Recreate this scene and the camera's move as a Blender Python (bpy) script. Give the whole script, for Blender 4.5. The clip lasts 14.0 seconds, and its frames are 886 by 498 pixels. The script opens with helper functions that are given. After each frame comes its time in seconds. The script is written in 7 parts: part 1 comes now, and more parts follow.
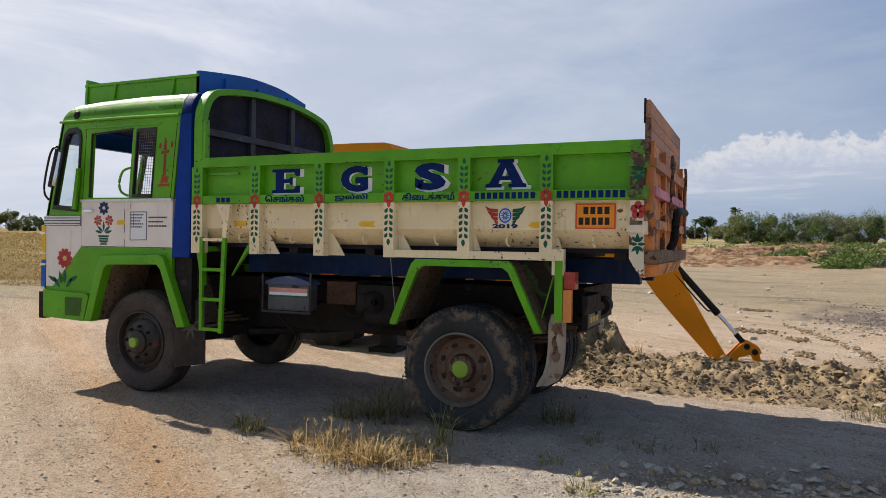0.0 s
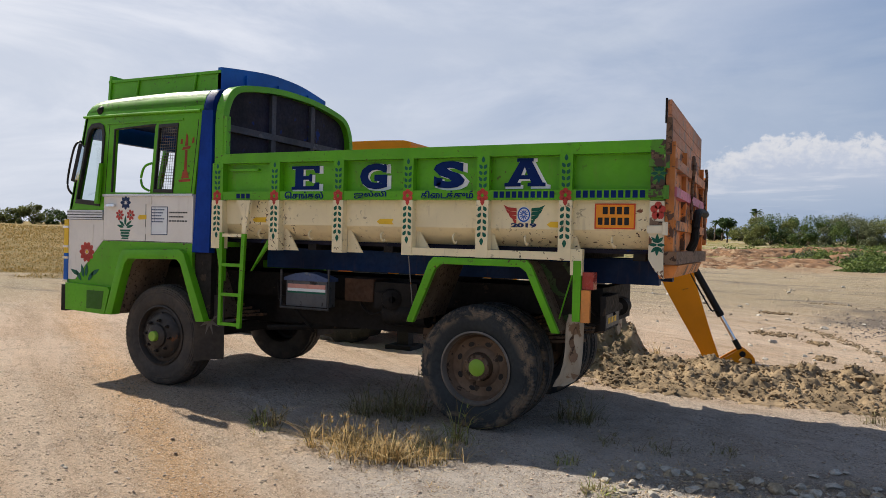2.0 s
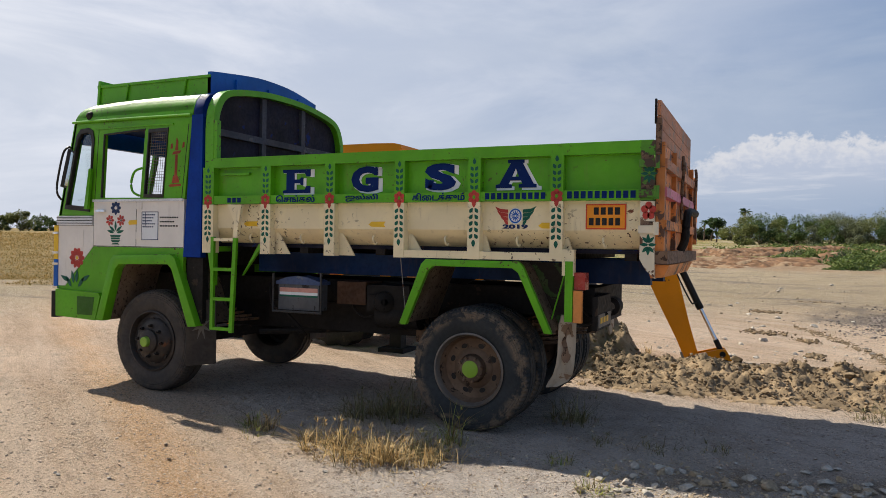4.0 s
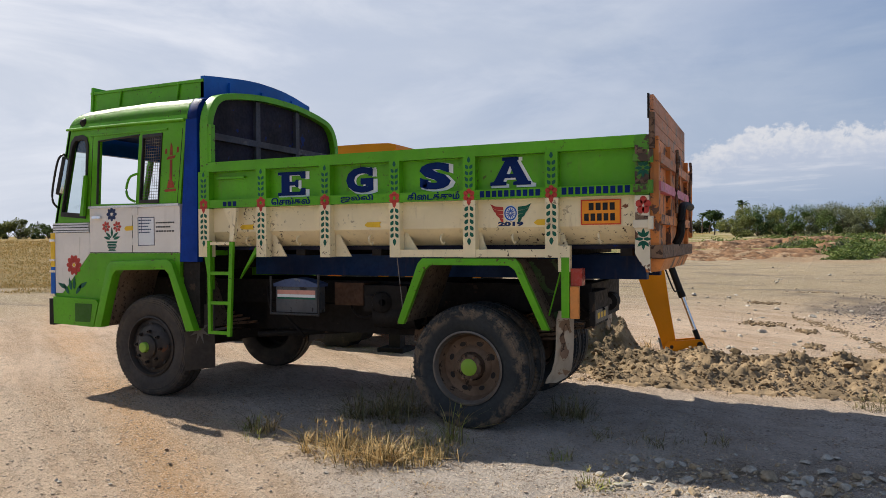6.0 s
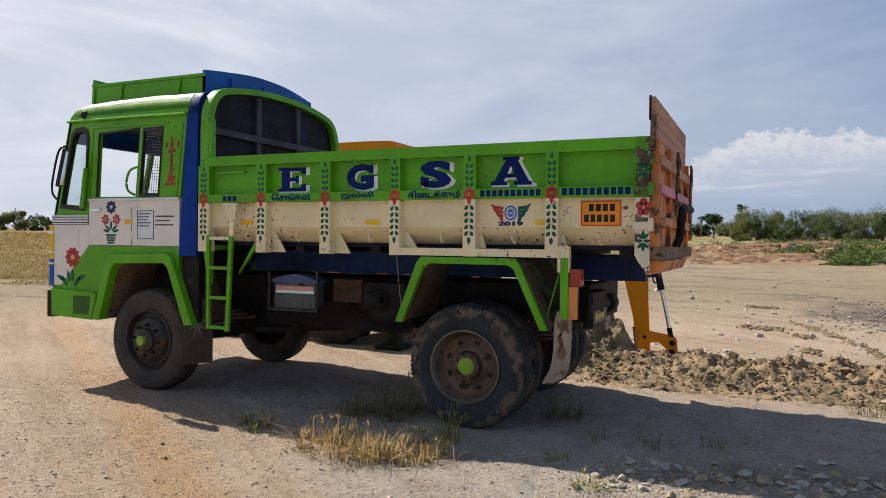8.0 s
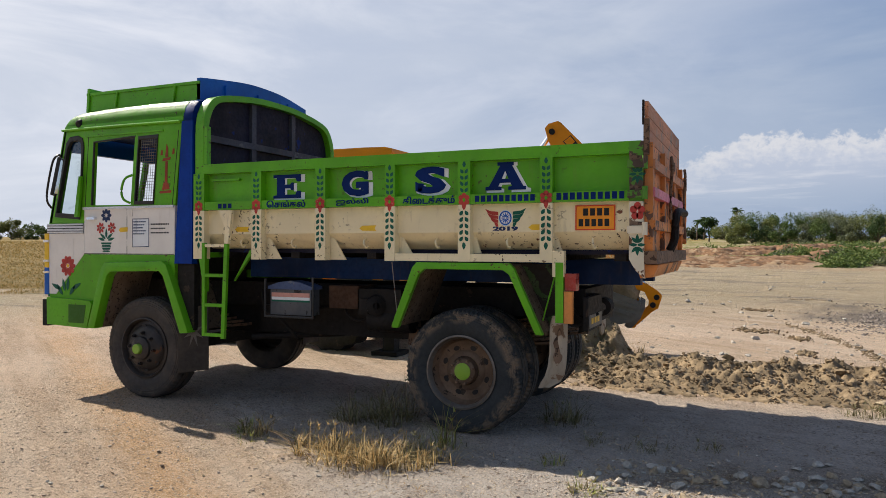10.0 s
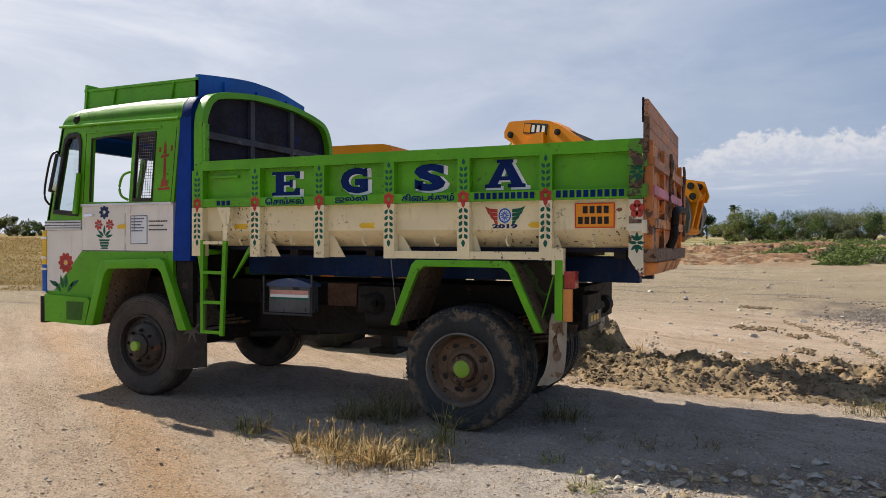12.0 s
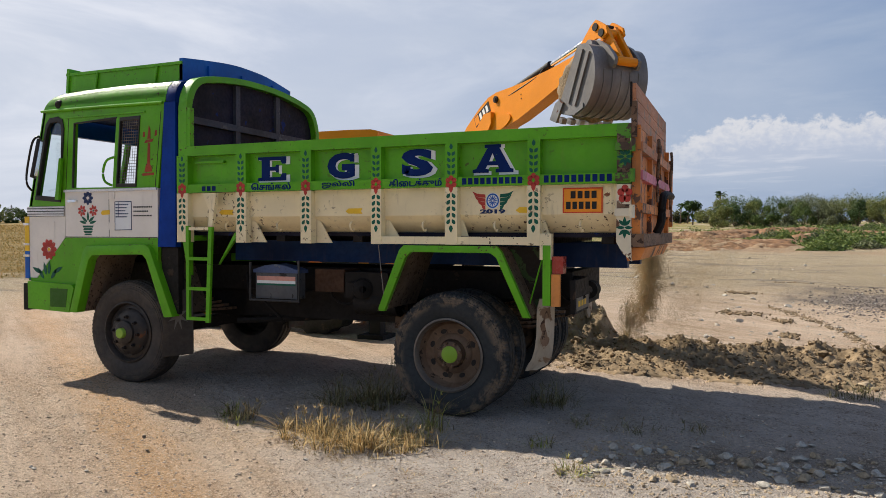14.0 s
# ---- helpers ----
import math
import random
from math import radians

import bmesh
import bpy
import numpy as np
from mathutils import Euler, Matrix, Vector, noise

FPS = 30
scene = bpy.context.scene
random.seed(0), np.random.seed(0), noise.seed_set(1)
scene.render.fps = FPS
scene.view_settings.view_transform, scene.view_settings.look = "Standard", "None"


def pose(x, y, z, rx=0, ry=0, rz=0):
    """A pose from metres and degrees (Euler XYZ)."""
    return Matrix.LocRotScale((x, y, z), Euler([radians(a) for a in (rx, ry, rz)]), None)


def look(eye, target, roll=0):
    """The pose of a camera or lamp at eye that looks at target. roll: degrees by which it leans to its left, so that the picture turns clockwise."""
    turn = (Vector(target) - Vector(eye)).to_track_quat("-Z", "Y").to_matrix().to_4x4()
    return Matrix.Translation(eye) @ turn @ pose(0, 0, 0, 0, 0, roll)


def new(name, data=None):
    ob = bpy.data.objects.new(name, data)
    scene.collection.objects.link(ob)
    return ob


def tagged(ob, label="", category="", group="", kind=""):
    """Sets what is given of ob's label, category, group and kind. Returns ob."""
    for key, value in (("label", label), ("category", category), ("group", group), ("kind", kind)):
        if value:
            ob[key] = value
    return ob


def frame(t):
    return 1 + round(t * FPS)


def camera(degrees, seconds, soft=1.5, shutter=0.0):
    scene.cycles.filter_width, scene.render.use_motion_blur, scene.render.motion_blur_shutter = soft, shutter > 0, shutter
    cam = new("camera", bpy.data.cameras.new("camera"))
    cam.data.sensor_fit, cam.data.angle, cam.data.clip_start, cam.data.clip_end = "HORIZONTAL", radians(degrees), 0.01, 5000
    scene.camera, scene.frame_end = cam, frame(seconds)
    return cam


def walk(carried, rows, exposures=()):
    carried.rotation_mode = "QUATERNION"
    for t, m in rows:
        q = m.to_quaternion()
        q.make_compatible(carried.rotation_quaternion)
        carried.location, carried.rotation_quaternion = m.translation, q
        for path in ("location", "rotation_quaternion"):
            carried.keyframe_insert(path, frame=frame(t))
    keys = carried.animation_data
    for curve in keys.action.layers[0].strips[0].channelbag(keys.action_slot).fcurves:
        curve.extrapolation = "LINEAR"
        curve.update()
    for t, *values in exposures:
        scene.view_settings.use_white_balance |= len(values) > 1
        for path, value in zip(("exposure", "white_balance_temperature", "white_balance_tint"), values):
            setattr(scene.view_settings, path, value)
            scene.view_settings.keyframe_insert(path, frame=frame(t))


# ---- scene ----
cam = camera(62.7, 14.0, soft=0.55)
PATH = [
    (0, (2.267, -5.397, 1.532), (1.465, -3.565, 1.516), 0.8),
    (0.5, (2.266, -5.396, 1.534), (1.457, -3.567, 1.508), 1.0),
    (1, (2.263, -5.397, 1.531), (1.425, -3.581, 1.506), 1.0),
    (1.5, (2.262, -5.4, 1.531), (1.421, -3.586, 1.51), 1.4),
    (2, (2.26, -5.4, 1.533), (1.415, -3.587, 1.511), 1.5),
    (2.5, (2.257, -5.407, 1.535), (1.413, -3.594, 1.521), 1.8),
    (3, (2.255, -5.408, 1.53), (1.426, -3.588, 1.517), 1.8),
    (5.5, (2.268, -5.422, 1.528), (1.444, -3.599, 1.51), -0.3),
    (6, (2.277, -5.412, 1.53), (1.458, -3.587, 1.512), -0.4),
    (6.5, (2.28, -5.409, 1.526), (1.464, -3.583, 1.508), 0.0),
    (7, (2.283, -5.409, 1.524), (1.47, -3.581, 1.51), 0.1),
    (7.5, (2.274, -5.413, 1.527), (1.457, -3.588, 1.492), 0.7),
    (8, (2.272, -5.411, 1.527), (1.456, -3.585, 1.506), 0.6),
    (10.5, (2.286, -5.422, 1.528), (1.477, -3.593, 1.523), 0.0),
    (11, (2.279, -5.418, 1.531), (1.455, -3.596, 1.516), -0.2),
    (11.5, (2.27, -5.42, 1.527), (1.455, -3.594, 1.512), 0.1),
    (12, (2.27, -5.418, 1.531), (1.469, -3.585, 1.517), 0.2),
    (12.5, (2.275, -5.417, 1.528), (1.478, -3.583, 1.511), 0.1),
    (13, (2.275, -5.412, 1.531), (1.481, -3.576, 1.508), 0.3),
    (13.5, (2.255, -5.405, 1.524), (1.47, -3.566, 1.491), 0.2),
    (14, (2.26, -5.4, 1.522), (1.491, -3.554, 1.471), 0.1),
]
walk(cam, [(t, look(eye, target, roll)) for t, eye, target, roll in PATH])

# ---- light ----
SUN_TO = Vector((-1.07, 0.28, 1.0)).normalized()
sun_data = bpy.data.lights.new("sun", "SUN")
sun_data.energy, sun_data.angle, sun_data.color = 5.0, radians(0.7), (1.0, 0.92, 0.79)
sun = new("sun", sun_data)
sun.matrix_world = Matrix.Translation((-10, 3, 12)) @ SUN_TO.to_track_quat("Z", "Y").to_matrix().to_4x4()
scene.view_settings.exposure = 0.62


def make_world():
    world = bpy.data.worlds.new("hazy_sky")
    scene.world = world
    world.use_nodes = True
    nt = world.node_tree
    nt.nodes.clear()
    n, l = nt.nodes.new, nt.links.new
    out, bg = n("ShaderNodeOutputWorld"), n("ShaderNodeBackground")
    sky = n("ShaderNodeTexSky")
    sky.sky_type, sky.sun_disc = "NISHITA", False
    sky.sun_elevation = math.asin(SUN_TO.z)
    sky.sun_rotation = math.atan2(SUN_TO.x, SUN_TO.y)
    sky.air_density, sky.dust_density, sky.ozone_density = 1.0, 1.6, 1.2
    tc = n("ShaderNodeTexCoord")
    sep = n("ShaderNodeSeparateXYZ")
    l(tc.outputs["Generated"], sep.inputs[0])
    # thin high cloud, drawn out sideways
    def noise_of(scale, detail, rough, stretch, turn, dist=0.3):
        mp, no = n("ShaderNodeMapping"), n("ShaderNodeTexNoise")
        mp.inputs["Scale"].default_value, mp.inputs["Rotation"].default_value = stretch, turn
        l(tc.outputs["Generated"], mp.inputs[0])
        l(mp.outputs[0], no.inputs["Vector"])
        no.inputs["Scale"].default_value, no.inputs["Detail"].default_value = scale, detail
        no.inputs["Roughness"].default_value, no.inputs["Distortion"].default_value = rough, dist
        return no.outputs["Fac"]

    def ramp(v, lo, hi, a, b2):
        r = n("ShaderNodeMapRange")
        r.interpolation_type = "SMOOTHSTEP"
        l(v, r.inputs["Value"])
        for key, x in (("From Min", lo), ("From Max", hi), ("To Min", a), ("To Max", b2)):
            r.inputs[key].default_value = x
        return r.outputs[0]

    def calc(op, a, b2, clamp=False):
        m = n("ShaderNodeMath")
        m.operation, m.use_clamp = op, clamp
        for i, x in enumerate((a, b2)):
            if hasattr(x, "is_linked"):
                l(x, m.inputs[i])
            else:
                m.inputs[i].default_value = x
        return m.outputs[0]

    def along(v):
        d = n("ShaderNodeVectorMath")
        d.operation = "DOT_PRODUCT"
        d.inputs[1].default_value = v
        l(tc.outputs["Generated"], d.inputs[0])
        return d.outputs["Value"]

    def blend(a, b2, fac):
        m = n("ShaderNodeMix")
        m.data_type = "RGBA"
        for key, x in (("A", a), ("B", b2), ("Factor", fac)):
            if hasattr(x, "is_linked"):
                l(x, m.inputs[key])
            else:
                m.inputs[key].default_value = x if key == "Factor" else (*x, 1)
        return m.outputs["Result"]

    veil = ramp(noise_of(1.5, 8, 0.52, (1.2, 1.2, 4.5), (0.12, -0.16, 0.0)), 0.40, 0.68, 0.0, 0.70)
    wisps = ramp(noise_of(4.2, 8, 0.58, (1.0, 1.0, 5.5), (0.1, -0.1, 0.6), 0.5), 0.45, 0.75, 0.0, 0.30)
    glow = ramp(along(SUN_TO), 0.05, 0.88, 0.0, 0.78)
    haze = ramp(sep.outputs["Z"], 0.0, 0.16, 0.30, 0.0)
    col = blend(sky.outputs[0], (2.4, 3.8, 6.5), 0.86)
    col = blend(col, (4.75, 5.8, 7.6), calc("ADD", calc("ADD", veil, wisps), haze, True))
    patches = ramp(noise_of(2.3, 8, 0.6, (1.0, 1.0, 3.0), (0.3, 0.1, 0.4), 0.6), 0.36, 0.62, 0.62, 1.0)
    col = blend(col, (11.8, 11.9, 12.6), calc("MULTIPLY", glow, patches))
    # clearer, deeper blue towards the zenith
    col = blend(col, (1.5, 2.7, 5.4), ramp(sep.outputs["Z"], 0.45, 0.85, 0.0, 0.66))
    # a bank of heaped cloud low over the open side
    az = along(Vector((0.916, 0.401, 0.0)))
    heap = noise_of(11.0, 4, 0.5, (1.0, 1.0, 1.2), (0, 0, 0), 0.1)
    puffs = noise_of(34.0, 8, 0.58, (1.0, 1.0, 1.3), (0, 0, 0.3), 0.25)
    curls = noise_of(95.0, 5, 0.6, (1.0, 1.0, 1.2), (0.2, 0, 0.1), 0.3)
    lift = calc("ADD", calc("MULTIPLY", calc("SUBTRACT", heap, 0.5), -0.030), calc("MULTIPLY", calc("SUBTRACT", puffs, 0.5), -0.050))
    lift = calc("ADD", lift, calc("MULTIPLY", calc("SUBTRACT", curls, 0.5), -0.022))
    lift = calc("ADD", lift, calc("MULTIPLY", ramp(az, 0.29, 0.40, 1.0, 0.0), 0.042))
    lift = calc("ADD", lift, calc("MULTIPLY", ramp(az, 0.40, 0.52, 0.0, 1.0), 0.010))
    rise = calc("ADD", sep.outputs["Z"], lift)
    top = ramp(rise, 0.136, 0.146, 1.0, 0.0)
    foot = ramp(sep.outputs["Z"], 0.045, 0.115, 0.0, 1.0)
    sides = calc("MULTIPLY", ramp(az, 0.26, 0.35, 0.0, 1.0), ramp(az, 0.72, 0.9, 1.0, 0.0))
    body = calc("MULTIPLY", calc("MULTIPLY", top, foot), sides)
    lit = calc("ADD", rise, calc("MULTIPLY", calc("SUBTRACT", curls, 0.5), 0.10))
    shade = blend((6.7, 7.3, 8.8), (9.5, 9.5, 9.9), ramp(lit, 0.100, 0.146, 0.0, 1.0))
    col = blend(col, shade, calc("MULTIPLY", body, 0.85))
    # flat grey streaks under it
    band = noise_of(7.0, 6, 0.55, (1.0, 1.0, 9.0), (0, 0, 0), 0.3)
    low = calc("MULTIPLY", ramp(sep.outputs["Z"], 0.03, 0.07, 0.0, 1.0), ramp(sep.outputs["Z"], 0.09, 0.13, 1.0, 0.0))
    col = blend(col, (8.6, 8.9, 9.8), calc("MULTIPLY", calc("MULTIPLY", ramp(band, 0.50, 0.66, 0.0, 0.6), low), ramp(az, 0.2, 0.32, 0.0, 1.0)))
    l(col, bg.inputs["Color"])
    bg.inputs["Strength"].default_value = 0.0510
    l(bg.outputs[0], out.inputs[0])


make_world()


# ---- materials ----
def mix_node(nt, a, b, fac, mode="MIX"):
    m = nt.nodes.new("ShaderNodeMix")
    m.data_type, m.blend_type = "RGBA", mode
    for key, v in (("A", a), ("B", b), ("Factor", fac)):
        if hasattr(v, "is_linked"):
            nt.links.new(v, m.inputs[key])
        elif key == "Factor":
            m.inputs[key].default_value = v
        else:
            m.inputs[key].default_value = (*v, 1)
    return m.outputs["Result"]


def noise_node(nt, scale, detail=4, rough=0.55, coord="Object", stretch=(1, 1, 1), dist=0.0):
    tc, mp, no = nt.nodes.new("ShaderNodeTexCoord"), nt.nodes.new("ShaderNodeMapping"), nt.nodes.new("ShaderNodeTexNoise")
    nt.links.new(tc.outputs[coord], mp.inputs[0])
    nt.links.new(mp.outputs[0], no.inputs["Vector"])
    mp.inputs["Scale"].default_value = stretch
    no.inputs["Scale"].default_value, no.inputs["Detail"].default_value = scale, detail
    no.inputs["Roughness"].default_value, no.inputs["Distortion"].default_value = rough, dist
    return no.outputs["Fac"]


def step_node(nt, value, lo, hi, a=0.0, b=1.0):
    r = nt.nodes.new("ShaderNodeMapRange")
    r.interpolation_type = "SMOOTHSTEP"
    nt.links.new(value, r.inputs["Value"])
    for key, v in (("From Min", lo), ("From Max", hi), ("To Min", a), ("To Max", b)):
        r.inputs[key].default_value = v
    return r.outputs[0]


def mix_fac(nt, a, b):
    mu = nt.nodes.new("ShaderNodeMath")
    mu.operation = "MULTIPLY"
    nt.links.new(a, mu.inputs[0])
    nt.links.new(b, mu.inputs[1])
    return mu.outputs[0]


def surface(name, base, rough=0.5, metal=0.0, vary=0.18, grain=30.0, bump=0.05, wear=None, wear_at=0.66, wear_scale=9.0, dust=0.0,
            dust_colour=(0.42, 0.32, 0.22), streak=(1, 1, 1), coat=0.0, gloss=0.3, chips=0.0, runs=0.0):
    """A painted, rubber, metal or wooden surface: base colour with mottling, worn spots of another colour and a film of dust."""
    m = bpy.data.materials.new(name)
    m.use_nodes = True
    nt = m.node_tree
    b = nt.nodes["Principled BSDF"]
    coarse = noise_node(nt, 2.3, 5, stretch=streak)
    fine = noise_node(nt, grain, 4, stretch=streak)
    dark = tuple(c * (1 - vary) for c in base)
    light = tuple(min(1, c * (1 + vary)) for c in base)
    col = mix_node(nt, dark, light, step_node(nt, coarse, 0.3, 0.7))
    col = mix_node(nt, col, tuple(c * (1 - vary * 0.7) for c in base), step_node(nt, fine, 0.45, 0.75, 0, 0.6))
    rgh = step_node(nt, fine, 0.3, 0.7, max(0.05, rough - 0.1), min(1, rough + 0.12))
    if dust > 0:
        d = step_node(nt, noise_node(nt, 5.0, 6, 0.6), 0.35, 0.75, dust * 0.35, dust)
        col = mix_node(nt, col, dust_colour, d)
    if wear:
        w = step_node(nt, noise_node(nt, wear_scale, 8, 0.62, dist=0.3), wear_at, wear_at + 0.035)
        col = mix_node(nt, col, wear, w)
    if runs > 0:
        # rusty runs and scuffs down the sheet
        r = step_node(nt, noise_node(nt, 7.0, 7, 0.65, stretch=(2.2, 2.2, 0.30)), 0.56, 0.74, 0.0, runs)
        col = mix_node(nt, col, (0.20, 0.12, 0.06), r)
    if chips > 0:
        # small flaked spots, gathered in places
        where = step_node(nt, noise_node(nt, 1.7, 4, 0.6), 0.46, 0.62)
        c = step_node(nt, noise_node(nt, 26.0, 5, 0.6, dist=0.4), 0.665 - chips, 0.69 - chips)
        col = mix_node(nt, col, (0.075, 0.035, 0.02), mix_fac(nt, where, c))
    nt.links.new(col, b.inputs["Base Color"])
    nt.links.new(rgh, b.inputs["Roughness"])
    b.inputs["Metallic"].default_value = metal
    b.inputs["Specular IOR Level"].default_value = 0.5 if metal > 0.5 else gloss
    b.inputs["Coat Weight"].default_value = coat
    b.inputs["Coat Roughness"].default_value = 0.15
    if bump > 0:
        bp = nt.nodes.new("ShaderNodeBump")
        bp.inputs["Strength"].default_value, bp.inputs["Distance"].default_value = 0.5, bump * 0.02
        nt.links.new(fine, bp.inputs["Height"])
        nt.links.new(bp.outputs[0], b.inputs["Normal"])
    return m


def glass(name, tint=(0.9, 0.95, 0.95), see=0.97):
    m = bpy.data.materials.new(name)
    m.use_nodes = True
    nt = m.node_tree
    nt.nodes.clear()
    out, mx, tr, gl = (nt.nodes.new("ShaderNode" + k) for k in ("OutputMaterial", "MixShader", "BsdfTransparent", "BsdfGlossy"))
    tr.inputs["Color"].default_value = (*(c * see for c in tint), 1)
    gl.inputs["Roughness"].default_value = 0.03
    mx.inputs[0].default_value = 0.07
    nt.links.new(tr.outputs[0], mx.inputs[1])
    nt.links.new(gl.outputs[0], mx.inputs[2])
    nt.links.new(mx.outputs[0], out.inputs[0])
    return m


RUST = (0.12, 0.045, 0.02)
GREEN = surface("green_paint", (0.095, 0.37, 0.003), 0.38, vary=0.14, wear=RUST, wear_at=0.71, dust=0.06, coat=0.05, gloss=0.25, chips=0.05, runs=0.25)
CREAM = surface("cream_paint", (0.86, 0.74, 0.46), 0.42, vary=0.08, wear=(0.20, 0.07, 0.03), wear_at=0.68, dust=0.10, chips=0.065, runs=0.34)
WHITE = surface("white_paint", (0.80, 0.76, 0.68), 0.4, vary=0.06, wear=(0.3, 0.16, 0.08), wear_at=0.75, dust=0.10, runs=0.12)
BLUE = surface("blue_paint", (0.004, 0.10, 0.42), 0.38, vary=0.2, wear=(0.03, 0.03, 0.05), wear_at=0.74, dust=0.02, gloss=0.2, runs=0.1)
BAND_BLUE = surface("deep_blue_paint", (0.0005, 0.034, 0.24), 0.40, vary=0.25, wear=(0.03, 0.03, 0.05), wear_at=0.74, gloss=0.12)
NAVY = surface("navy_letter_paint", (0.001, 0.018, 0.115), 0.5, vary=0.2, wear=(0.10, 0.30, 0.02), wear_at=0.69, wear_scale=22, gloss=0.12)
LETTER_WHITE = surface("letter_white_paint", (0.75, 0.78, 0.78), 0.45, vary=0.06, dust=0.08)
INNER = surface("tub_inner_paint", (0.004, 0.006, 0.021), 0.6, vary=0.5, wear=(0.006, 0.02, 0.12), wear_at=0.62, wear_scale=5, dust=0.05, gloss=0.15)
FRAME_BLUE = surface("chassis_blue_paint", (0.003, 0.032, 0.12), 0.55, vary=0.35, dust=0.05, gloss=0.15, runs=0.15)
BLACK = surface("greasy_black_steel", (0.012, 0.0115, 0.011), 0.65, vary=0.4, wear=(0.05, 0.035, 0.025), wear_at=0.63, dust=0.15, dust_colour=(0.08, 0.06, 0.045), gloss=0.15)
STEEL = surface("worn_steel", (0.25, 0.24, 0.23), 0.4, 0.8, vary=0.25, wear=RUST, wear_at=0.6)
CHROME = surface("chrome", (0.75, 0.76, 0.78), 0.14, 1.0, vary=0.08, bump=0)
TRIM = surface("silver_trim", (0.62, 0.62, 0.62), 0.35, 0.6, vary=0.15, streak=(1, 1, 20))
RUSTY = surface("rusty_steel", (0.15, 0.08, 0.045), 0.75, 0.1, vary=0.4, wear=(0.06, 0.035, 0.022), wear_at=0.54, wear_scale=26, dust=0.3)
LINER = surface("mud_sprayed_steel", (0.095, 0.066, 0.046), 0.9, vary=0.45, grain=18, wear=(0.045, 0.03, 0.022), wear_at=0.56, wear_scale=30, dust=0.25, bump=0.5)
GATE = surface("worn_orange_paint", (0.62, 0.20, 0.035), 0.55, vary=0.28, wear=(0.13, 0.065, 0.04), wear_at=0.535, wear_scale=6, dust=0.2)
REAR_CREAM = surface("rusty_cream_paint", (0.76, 0.68, 0.50), 0.5, vary=0.1, wear=(0.14, 0.065, 0.035), wear_at=0.55, wear_scale=8, dust=0.15)
REAR_GREEN = surface("rusty_green_paint", (0.07, 0.26, 0.01), 0.5, vary=0.2, wear=(0.07, 0.045, 0.03), wear_at=0.53, wear_scale=8, dust=0.1)
GATE_PINK = surface("worn_orange_board", (0.52, 0.21, 0.10), 0.65, vary=0.35, wear=(0.30, 0.21, 0.15), wear_at=0.54, wear_scale=7, dust=0.25, streak=(1, 0.3, 2), chips=0.05)
PINK = surface("pink_paint", (0.62, 0.17, 0.24), 0.5, vary=0.25, wear=(0.4, 0.15, 0.06), wear_at=0.58, dust=0.1)


def tyre_material(name, base, mud, amount, film):
    """Rubber with dried mud caked round the shoulder of the wheel and a thin film of dust."""
    m = surface(name, base, 0.75, vary=0.25, dust=film, dust_colour=(0.13, 0.10, 0.075), gloss=0.25)
    nt = m.node_tree
    b = nt.nodes["Principled BSDF"]
    was = b.inputs["Base Color"].links[0].from_socket
    tc, sp, ln = (nt.nodes.new("ShaderNode" + k) for k in ("TexCoord", "VectorMath", "VectorMath"))
    sp.operation, ln.operation = "MULTIPLY", "LENGTH"
    sp.inputs[1].default_value = (1, 0, 1)
    nt.links.new(tc.outputs["Object"], sp.inputs[0])
    nt.links.new(sp.outputs[0], ln.inputs[0])
    ring = mix_fac(nt, step_node(nt, ln.outputs["Value"], 0.375, 0.440), step_node(nt, ln.outputs["Value"], 0.488, 0.512, 1.0, 0.25))
    cake = step_node(nt, noise_node(nt, 7.0, 8, 0.68, dist=0.4), 0.44, 0.56, 0.0, amount)
    thin = step_node(nt, noise_node(nt, 30.0, 6, 0.7), 0.35, 0.65, 0.55, 1.0)
    col = mix_node(nt, was, mud, mix_fac(nt, mix_fac(nt, ring, cake), thin))
    nt.links.new(col, b.inputs["Base Color"])
    return m


RUBBER = tyre_material("rear_tyre_rubber", (0.021, 0.027, 0.030), (0.20, 0.145, 0.095), 0.85, 0.12)
RUBBER_FRONT = tyre_material("front_tyre_rubber", (0.030, 0.030, 0.030), (0.12, 0.095, 0.07), 0.55, 0.42)
TREAD = surface("tyre_tread_rubber", (0.022, 0.021, 0.020), 0.85, vary=0.3, wear=(0.07, 0.05, 0.035), wear_at=0.6, wear_scale=9, dust=0.25, dust_colour=(0.09, 0.07, 0.05))
RIM = surface("dusty_rim", (0.11, 0.065, 0.04), 0.6, 0.3, vary=0.4, wear=(0.05, 0.035, 0.025), wear_at=0.58, dust=0.25)
RIM_DARK = surface("dark_rim", (0.022, 0.021, 0.022), 0.5, 0.3, vary=0.4, wear=RUST, wear_at=0.64, dust=0.10)
RIM_EDGE = surface("rim_edge_steel", (0.10, 0.095, 0.09), 0.5, 0.4, vary=0.3, dust=0.25)
# Lighter than the inner panel: light on the bars put into colour, plus scuffs.
HEAD_BAR = surface("lit_scuffed_bar_paint", (0.030, 0.036, 0.055), 0.55, vary=0.4, wear=(0.10, 0.10, 0.11), wear_at=0.60, wear_scale=8, dust=0.08)
RUBBER_SEAL = surface("rubber_seal", (0.015, 0.016, 0.016), 0.5, vary=0.2, dust=0.05)
FLAP = surface("dried_mud_flap", (0.40, 0.335, 0.25), 0.85, vary=0.25, wear=(0.24, 0.15, 0.09), wear_at=0.58, wear_scale=7, streak=(1, 1, 0.35), bump=0.4)
